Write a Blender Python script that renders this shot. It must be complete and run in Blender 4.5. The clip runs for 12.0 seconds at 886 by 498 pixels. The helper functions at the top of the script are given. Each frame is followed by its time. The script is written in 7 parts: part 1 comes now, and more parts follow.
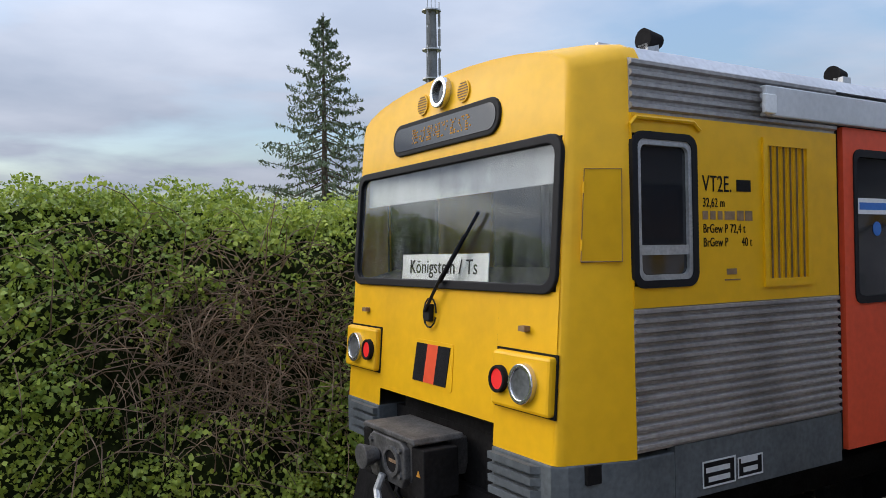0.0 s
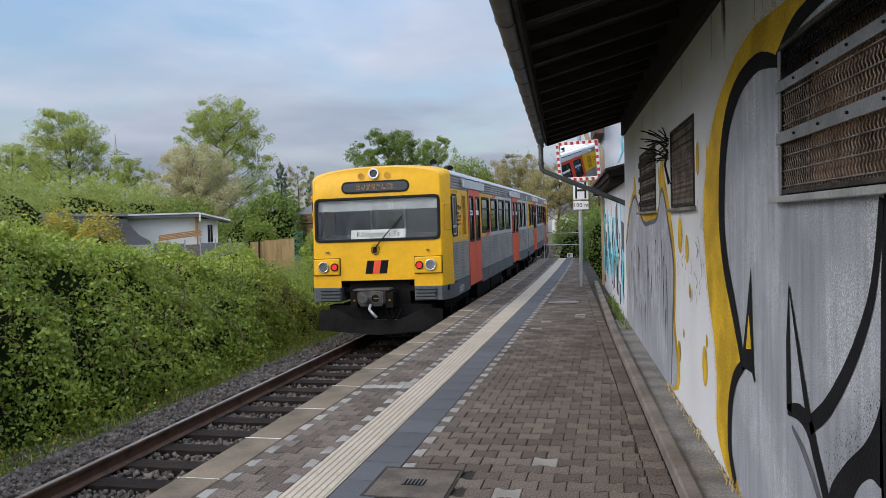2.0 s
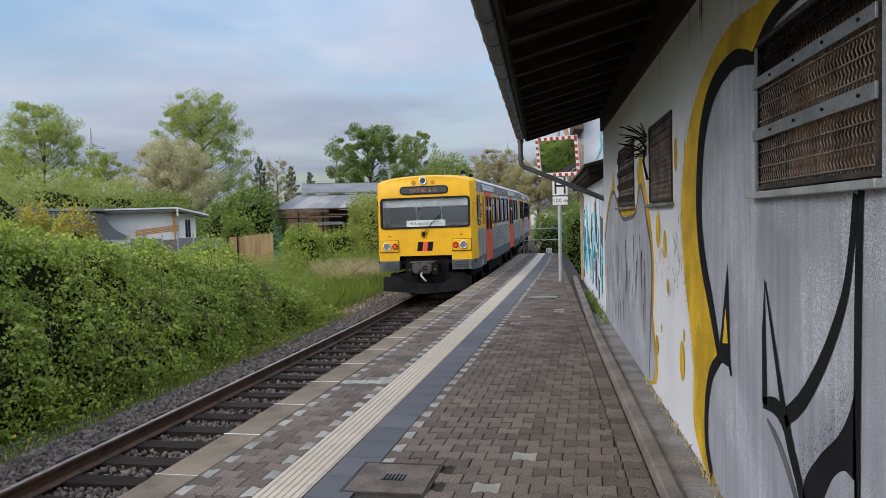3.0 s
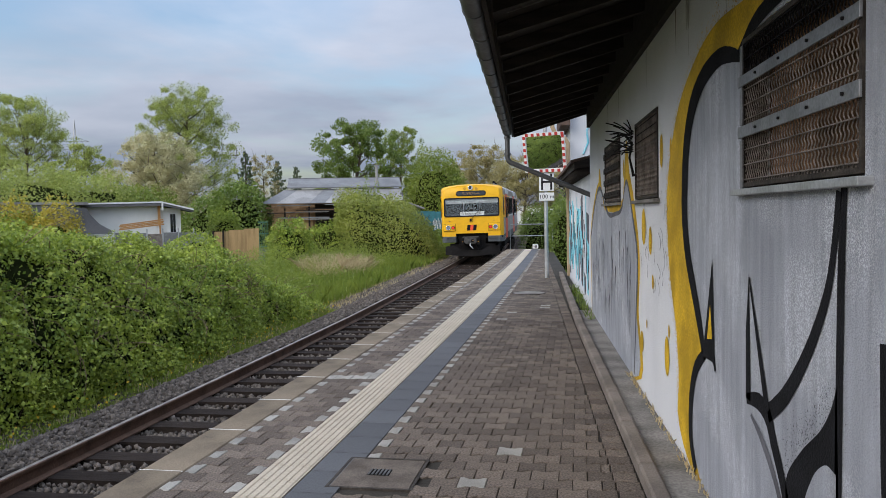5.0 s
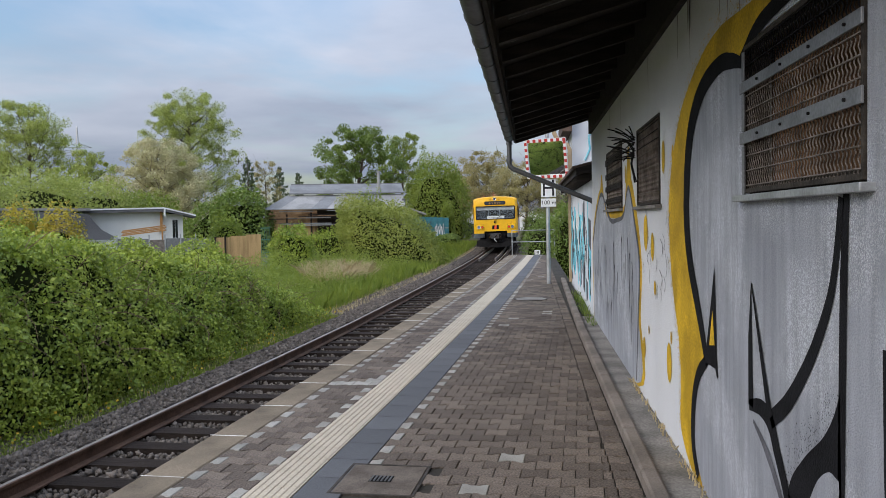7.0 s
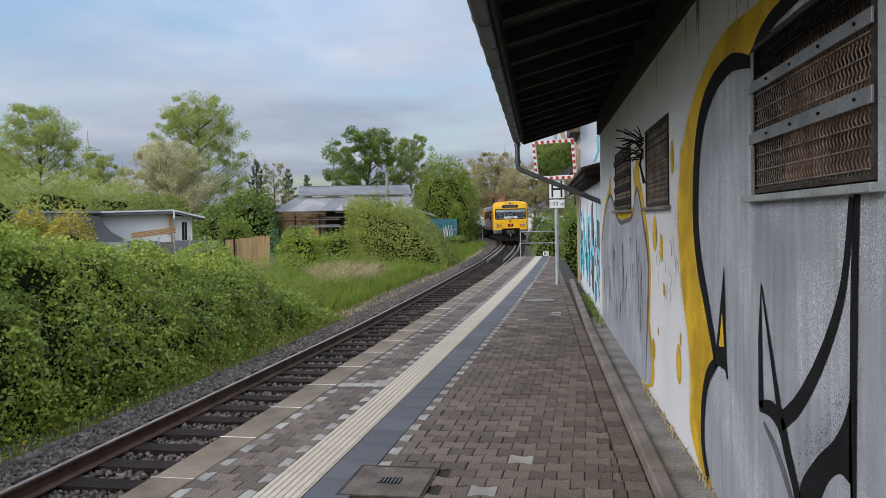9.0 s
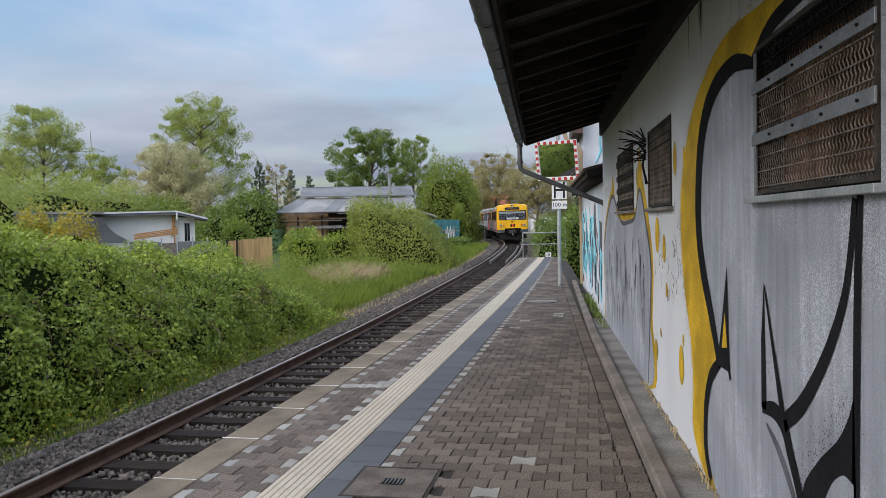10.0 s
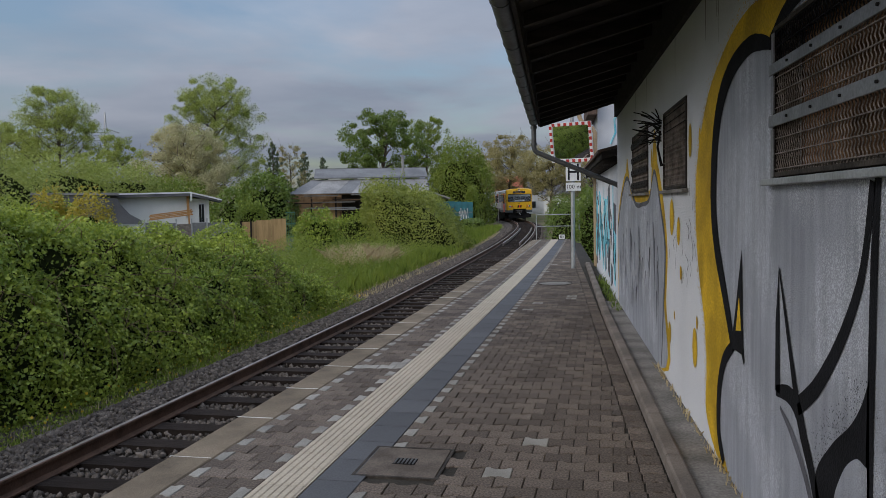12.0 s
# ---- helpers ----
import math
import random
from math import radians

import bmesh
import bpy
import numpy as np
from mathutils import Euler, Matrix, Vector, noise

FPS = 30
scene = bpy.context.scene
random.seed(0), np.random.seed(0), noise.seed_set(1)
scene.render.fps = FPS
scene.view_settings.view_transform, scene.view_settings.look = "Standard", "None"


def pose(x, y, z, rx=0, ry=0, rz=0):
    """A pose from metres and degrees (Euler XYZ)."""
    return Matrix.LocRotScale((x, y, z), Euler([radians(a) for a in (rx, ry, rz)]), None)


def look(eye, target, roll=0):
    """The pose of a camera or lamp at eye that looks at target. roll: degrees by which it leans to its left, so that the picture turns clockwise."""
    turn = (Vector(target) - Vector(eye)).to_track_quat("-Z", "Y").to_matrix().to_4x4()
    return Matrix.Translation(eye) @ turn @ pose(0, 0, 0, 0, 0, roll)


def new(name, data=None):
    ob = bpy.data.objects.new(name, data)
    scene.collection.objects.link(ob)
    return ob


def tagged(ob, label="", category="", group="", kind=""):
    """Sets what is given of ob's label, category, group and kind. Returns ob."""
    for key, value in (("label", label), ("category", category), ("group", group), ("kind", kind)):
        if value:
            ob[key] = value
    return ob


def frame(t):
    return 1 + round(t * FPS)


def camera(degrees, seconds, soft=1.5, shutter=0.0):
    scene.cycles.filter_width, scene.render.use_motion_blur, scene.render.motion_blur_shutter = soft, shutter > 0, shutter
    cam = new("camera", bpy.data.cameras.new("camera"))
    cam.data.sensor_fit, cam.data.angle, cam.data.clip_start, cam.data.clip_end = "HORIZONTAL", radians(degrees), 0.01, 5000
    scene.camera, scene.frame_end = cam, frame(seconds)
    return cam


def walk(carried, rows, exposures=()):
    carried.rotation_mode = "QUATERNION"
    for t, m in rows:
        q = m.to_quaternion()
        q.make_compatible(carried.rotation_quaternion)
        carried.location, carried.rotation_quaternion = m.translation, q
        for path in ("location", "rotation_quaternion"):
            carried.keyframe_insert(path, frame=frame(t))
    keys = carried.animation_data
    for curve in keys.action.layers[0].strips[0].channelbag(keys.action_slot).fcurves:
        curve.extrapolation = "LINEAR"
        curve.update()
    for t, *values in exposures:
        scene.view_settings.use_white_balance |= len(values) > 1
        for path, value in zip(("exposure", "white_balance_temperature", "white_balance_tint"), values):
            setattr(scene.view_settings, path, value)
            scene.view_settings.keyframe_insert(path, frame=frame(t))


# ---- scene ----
# ---------- camera and its walk ----------
cam = camera(59.3, 12.0, 0.6, 0.0)
TURNS = [   # seconds, eye x, eye y, turn, tilt, lean
    (0.0, -0.012, -0.012, 55.60, -0.33, 0.58), (0.1, -0.01, -0.035, 50.35, -0.47, 0.60), (0.2, 0.0, -0.06, 44.85, -0.60, 0.62), (0.3, 0.008, -0.085, 39.40, -0.74, 0.64),
    (0.4, 0.015, -0.105, 34.10, -0.86, 0.66), (0.5, 0.02, -0.11, 29.60, -0.97, 0.70), (0.6, 0.018, -0.09, 25.55, -1.20, 0.84), (0.7, 0.012, -0.065, 22.25, -1.40, 1.0),
    (0.85, 0.006, -0.03, 18.30, -1.61, 1.25), (1.0, 0, 0, 15.34, -1.77, 1.41), (1.25, 0, 0, 12.95, -1.80, 1.40), (1.5, 0, 0, 11.32, -1.83, 1.40),
    (2.0, 0, 0, 8.76, -1.86, 1.36), (2.5, 0, 0, 7.78, -2.01, 1.33), (3.0, 0, 0, 7.27, -2.25, 1.29), (4.0, 0, 0, 6.66, -2.48, 1.15),
    (5.0, 0, 0, 6.29, -2.60, 1.05), (5.5, 0, 0, 6.27, -2.55, 1.02), (6.0, 0, 0, 6.35, -2.48, 1.01), (6.5, 0, 0, 6.42, -2.29, 1.03),
    (7.0, 0, 0, 6.43, -2.16, 1.04), (8.0, 0, 0, 6.72, -2.08, 1.12), (9.0, 0, 0, 7.04, -2.04, 1.19), (9.5, 0, 0, 7.15, -1.98, 1.18),
    (10.0, 0, 0, 7.22, -1.96, 1.20), (10.5, 0, 0, 7.34, -2.12, 1.08), (11.0, 0, 0, 7.57, -2.53, 1.01), (11.5, 0, 0, 7.85, -2.93, 1.01), (12.0, 0, 0, 8.2, -3.28, 1.06),
]
walk(cam, [(t, pose(ex, ey, 1.70, 90 + p, r, yw)) for t, ex, ey, yw, p, r in TURNS],
     [(0.0, 0.0), (11.5, 0.0), (11.7, -0.18), (11.85, -0.40), (12.0, -0.63)])

# ---------- world and sun ----------
SUN_AZ, SUN_EL = 225.0, 33.0        # compass from +y clockwise, height
world = bpy.data.worlds.new("sky")
scene.world = world
world.use_nodes = True
wn, wl = world.node_tree.nodes, world.node_tree.links
wn.clear()


def wnode(kind, operation=None):
    n = wn.new(kind)
    if operation:
        n.operation = operation
    return n


out = wnode("ShaderNodeOutputWorld")
bg = wnode("ShaderNodeBackground")
sky = wnode("ShaderNodeTexSky")
sky.sky_type, sky.sun_disc, sky.sun_elevation, sky.sun_rotation = "NISHITA", False, radians(SUN_EL), radians(SUN_AZ)
sky.air_density, sky.dust_density = 1.0, 1.2
bg.inputs["Strength"].default_value = 0.10
tc = wnode("ShaderNodeTexCoord")
sep = wnode("ShaderNodeSeparateXYZ")
wl.new(tc.outputs["Generated"], sep.inputs[0])
# cloud sheet seen in perspective: x/(z+k), y/(z+k)
zk = wnode("ShaderNodeMath", operation="MAXIMUM")
wl.new(sep.outputs["Z"], zk.inputs[0])
zk.inputs[1].default_value = 0.0
za = wnode("ShaderNodeMath", operation="ADD")
wl.new(zk.outputs[0], za.inputs[0])
za.inputs[1].default_value = 0.09
dx = wnode("ShaderNodeMath", operation="DIVIDE")
dy = wnode("ShaderNodeMath", operation="DIVIDE")
wl.new(sep.outputs["X"], dx.inputs[0])
wl.new(za.outputs[0], dx.inputs[1])
wl.new(sep.outputs["Y"], dy.inputs[0])
wl.new(za.outputs[0], dy.inputs[1])
com = wnode("ShaderNodeCombineXYZ")
wl.new(dx.outputs[0], com.inputs[0])
wl.new(dy.outputs[0], com.inputs[1])
cn = wnode("ShaderNodeTexNoise")
cn.inputs["Scale"].default_value, cn.inputs["Detail"].default_value, cn.inputs["Roughness"].default_value = 0.62, 7.0, 0.5
cn.inputs["Distortion"].default_value = 0.25
wl.new(com.outputs[0], cn.inputs["Vector"])
ramp = wnode("ShaderNodeValToRGB")
ramp.color_ramp.elements[0].position, ramp.color_ramp.elements[0].color = 0.37, (0, 0, 0, 1)
ramp.color_ramp.elements[1].position, ramp.color_ramp.elements[1].color = 0.545, (1, 1, 1, 1)
wl.new(cn.outputs["Fac"], ramp.inputs[0])
cn2 = wnode("ShaderNodeTexNoise")
cn2.inputs["Scale"].default_value, cn2.inputs["Detail"].default_value = 0.75, 7.0
sh = wnode("ShaderNodeVectorMath", operation="ADD")
sh.inputs[1].default_value = (7.3, 2.1, 0.0)
wl.new(com.outputs[0], sh.inputs[0])
wl.new(sh.outputs[0], cn2.inputs["Vector"])
tone = wnode("ShaderNodeValToRGB")
tone.color_ramp.elements[0].position, tone.color_ramp.elements[0].color = 0.36, (2.65, 3.1, 4.0, 1)
tone.color_ramp.elements[1].position, tone.color_ramp.elements[1].color = 0.66, (4.15, 4.5, 5.35, 1)
wl.new(cn2.outputs["Fac"], tone.inputs[0])
mix = wnode("ShaderNodeMix")
mix.data_type = "RGBA"
wl.new(ramp.outputs[0], mix.inputs[0])
wl.new(sky.outputs[0], mix.inputs[6])
wl.new(tone.outputs[0], mix.inputs[7])
# an overcast sky is brighter overhead than at the horizon
lift = wnode("ShaderNodeMath", "MULTIPLY_ADD")
wl.new(zk.outputs[0], lift.inputs[0])
lift.inputs[1].default_value, lift.inputs[2].default_value = 4.1, 0.83
scl = wnode("ShaderNodeVectorMath", "SCALE")
wl.new(mix.outputs[2], scl.inputs[0])
wl.new(lift.outputs[0], scl.inputs["Scale"])
wl.new(scl.outputs[0], bg.inputs["Color"])
wl.new(bg.outputs[0], out.inputs["Surface"])

sun = new("sun", bpy.data.lights.new("sun", "SUN"))
sun.data.energy, sun.data.angle, sun.data.color = 1.85, radians(45), (1.0, 0.91, 0.79)
a, e = radians(SUN_AZ), radians(SUN_EL)
sun.matrix_world = look((0, 0, 0), (-math.sin(a) * math.cos(e), -math.cos(a) * math.cos(e), -math.sin(e)))


# ---------- materials ----------
def mat(name, col, rough=0.8, metal=0.0, var=0.25, scale=2.0, fine=40.0, bump=0.2, col2=None, rand=0.0, island=0.0,
        spec=0.25, stretch=(1, 1, 1), patch=(0.42, 0.62), trans=0.0):
    """A procedural surface: base colour broken up at two scales, with fine relief."""
    m = bpy.data.materials.new(name)
    m.use_nodes = True
    n, l = m.node_tree.nodes, m.node_tree.links
    b = n["Principled BSDF"]
    b.inputs["Roughness"].default_value, b.inputs["Metallic"].default_value = rough, metal
    b.inputs["Specular IOR Level"].default_value = spec
    if trans:
        b.inputs["Transmission Weight"].default_value = trans
    t = n.new("ShaderNodeTexCoord")
    mp = n.new("ShaderNodeMapping")
    mp.inputs["Scale"].default_value = stretch
    l.new(t.outputs["Object"], mp.inputs[0])
    n1, n2 = n.new("ShaderNodeTexNoise"), n.new("ShaderNodeTexNoise")
    n1.inputs["Scale"].default_value, n1.inputs["Detail"].default_value = scale, 5
    n2.inputs["Scale"].default_value, n2.inputs["Detail"].default_value = fine, 3
    l.new(mp.outputs[0], n1.inputs["Vector"])
    l.new(mp.outputs[0], n2.inputs["Vector"])
    r1 = n.new("ShaderNodeMapRange")
    r1.inputs[1].default_value, r1.inputs[2].default_value = patch
    l.new(n1.outputs["Fac"], r1.inputs[0])
    mx = n.new("ShaderNodeMix")
    mx.data_type = "RGBA"
    c2 = col2 or tuple(c * (1 - var) for c in col)
    mx.inputs[6].default_value, mx.inputs[7].default_value = (*col, 1), (*c2, 1)
    l.new(r1.outputs[0], mx.inputs[0])
    hs = n.new("ShaderNodeHueSaturation")
    l.new(mx.outputs[2], hs.inputs["Color"])
    r2 = n.new("ShaderNodeMapRange")
    r2.inputs[1].default_value, r2.inputs[2].default_value = 0.3, 0.7
    r2.inputs[3].default_value, r2.inputs[4].default_value = 1 - var * 0.6, 1 + var * 0.6
    l.new(n2.outputs["Fac"], r2.inputs[0])
    val = r2.outputs[0]
    if rand or island:
        src = n.new("ShaderNodeObjectInfo").outputs["Random"] if rand else n.new("ShaderNodeNewGeometry").outputs["Random Per Island"]
        r3 = n.new("ShaderNodeMapRange")
        r3.inputs[3].default_value, r3.inputs[4].default_value = 1 - (rand or island), 1 + (rand or island)
        l.new(src, r3.inputs[0])
        mu = n.new("ShaderNodeMath")
        mu.operation = "MULTIPLY"
        l.new(val, mu.inputs[0])
        l.new(r3.outputs[0], mu.inputs[1])
        val = mu.outputs[0]
    l.new(val, hs.inputs["Value"])
    l.new(hs.outputs[0], b.inputs["Base Color"])
    if bump:
        bp = n.new("ShaderNodeBump")
        bp.inputs["Strength"].default_value, bp.inputs["Distance"].default_value = bump, 0.01
        l.new(n2.outputs["Fac"], bp.inputs["Height"])
        l.new(bp.outputs[0], b.inputs["Normal"])
    return m


def leafmat(name, col, col2, glow=0.42):
    """Leaves: colour varies from leaf to leaf, and some light passes through."""
    m = bpy.data.materials.new(name)
    m.use_nodes = True
    n, l = m.node_tree.nodes, m.node_tree.links
    b = n["Principled BSDF"]
    b.inputs["Roughness"].default_value = 0.45
    b.inputs["Specular IOR Level"].default_value = 0.45
    g = n.new("ShaderNodeNewGeometry")
    t = n.new("ShaderNodeTexCoord")
    ns = n.new("ShaderNodeTexNoise")
    ns.inputs["Scale"].default_value = 0.7
    l.new(t.outputs["Object"], ns.inputs["Vector"])
    ad = n.new("ShaderNodeMath")
    ad.operation = "MULTIPLY_ADD"
    l.new(g.outputs["Random Per Island"], ad.inputs[0])
    ad.inputs[1].default_value = 0.6
    l.new(ns.outputs["Fac"], ad.inputs[2])
    mr = n.new("ShaderNodeMapRange")
    mr.inputs[1].default_value, mr.inputs[2].default_value = 0.4, 1.15
    l.new(ad.outputs[0], mr.inputs[0])
    mx = n.new("ShaderNodeMix")
    mx.data_type = "RGBA"
    mx.inputs[6].default_value, mx.inputs[7].default_value = (*col, 1), (*col2, 1)
    l.new(mr.outputs[0], mx.inputs[0])
    l.new(mx.outputs[2], b.inputs["Base Color"])
    tr = n.new("ShaderNodeBsdfTranslucent")
    l.new(mx.outputs[2], tr.inputs["Color"])
    ms = n.new("ShaderNodeMixShader")
    ms.inputs[0].default_value = glow
    l.new(b.outputs[0], ms.inputs[1])
    l.new(tr.outputs[0], ms.inputs[2])
    l.new(ms.outputs[0], n["Material Output"].inputs["Surface"])
    return m


def stuccopaint(name, col, fleck, scale=150.0):
    """Silver paint rolled and sprayed over rough stucco: bright grains, smooth streaks and thin spots."""
    m = mat(name, col, 0.6, 0.1, var=0.14, scale=1.3, fine=scale, bump=0.9, patch=(0.35, 0.7))
    n, l = m.node_tree.nodes, m.node_tree.links
    b = n["Principled BSDF"]
    base = b.inputs["Base Color"].links[0].from_socket
    t = n.new("ShaderNodeTexCoord")
    g, a, s = (n.new("ShaderNodeTexNoise") for _ in range(3))
    g.inputs["Scale"].default_value, g.inputs["Detail"].default_value = scale * 1.15, 2
    a.inputs["Scale"].default_value, a.inputs["Detail"].default_value = 1.7, 3
    s.inputs["Scale"].default_value, s.inputs["Detail"].default_value = 2.0, 4
    mp = n.new("ShaderNodeMapping")
    mp.inputs["Scale"].default_value = (1, 7, 0.6)
    mp.inputs["Rotation"].default_value = (0.12, 0, 0)
    l.new(t.outputs["Object"], mp.inputs[0])
    l.new(t.outputs["Object"], g.inputs["Vector"])
    l.new(t.outputs["Object"], a.inputs["Vector"])
    l.new(mp.outputs[0], s.inputs["Vector"])
    gr, ar, sr = (n.new("ShaderNodeMapRange") for _ in range(3))
    for r, v in ((gr, (0.47, 0.60, 0, 1)), (ar, (0.46, 0.60, 0.04, 0.9)), (sr, (0.35, 0.65, 0.86, 1.12))):
        for i in range(4):
            r.inputs[1 + i].default_value = v[i]
    l.new(g.outputs["Fac"], gr.inputs[0])
    l.new(a.outputs["Fac"], ar.inputs[0])
    l.new(s.outputs["Fac"], sr.inputs[0])
    mu = n.new("ShaderNodeMath")
    mu.operation = "MULTIPLY"
    l.new(gr.outputs[0], mu.inputs[0])
    l.new(ar.outputs[0], mu.inputs[1])
    mx = n.new("ShaderNodeMix")
    mx.data_type = "RGBA"
    l.new(mu.outputs[0], mx.inputs[0])
    l.new(base, mx.inputs[6])
    mx.inputs[7].default_value = (*fleck, 1)
    hs = n.new("ShaderNodeHueSaturation")
    l.new(sr.outputs[0], hs.inputs["Value"])
    l.new(mx.outputs[2], hs.inputs["Color"])
    l.new(hs.outputs[0], b.inputs["Base Color"])
    return m


def glowmat(name, col, strength):
    m = bpy.data.materials.new(name)
    m.use_nodes = True
    b = m.node_tree.nodes["Principled BSDF"]
    b.inputs["Base Color"].default_value = (*col, 1)
    b.inputs["Emission Color"].default_value = (*col, 1)
    b.inputs["Emission Strength"].default_value = strength
    return m


def glassmat(name, tint, rough=0.03):
    m = bpy.data.materials.new(name)
    m.use_nodes = True
    b = m.node_tree.nodes["Principled BSDF"]
    b.inputs["Base Color"].default_value = (*tint, 1)
    b.inputs["Roughness"].default_value = rough
    b.inputs["Transmission Weight"].default_value = 1.0
    b.inputs["IOR"].default_value = 1.45
    return m


def hazeglass(name):
    """Window glass with a grey reflection haze mixed in as diffuse colour, streaked in places."""
    m = glassmat(name, (0.85, 0.89, 0.91))
    n, l = m.node_tree.nodes, m.node_tree.links
    d = n.new("ShaderNodeBsdfDiffuse")
    d.inputs["Color"].default_value = (0.34, 0.37, 0.39, 1)
    t = n.new("ShaderNodeTexCoord")
    mp = n.new("ShaderNodeMapping")
    mp.inputs["Scale"].default_value = (5.0, 1.0, 1.1)
    l.new(t.outputs["Object"], mp.inputs[0])
    ns = n.new("ShaderNodeTexNoise")
    ns.inputs["Scale"].default_value, ns.inputs["Detail"].default_value = 1.3, 5
    l.new(mp.outputs[0], ns.inputs["Vector"])
    r = n.new("ShaderNodeMapRange")
    r.inputs[1].default_value, r.inputs[2].default_value = 0.40, 0.72
    r.inputs[3].default_value, r.inputs[4].default_value = 0.005, 0.09
    l.new(ns.outputs["Fac"], r.inputs[0])
    ms = n.new("ShaderNodeMixShader")
    l.new(r.outputs[0], ms.inputs[0])
    l.new(n["Principled BSDF"].outputs[0], ms.inputs[1])
    l.new(d.outputs[0], ms.inputs[2])
    l.new(ms.outputs[0], n["Material Output"].inputs["Surface"])
    return m


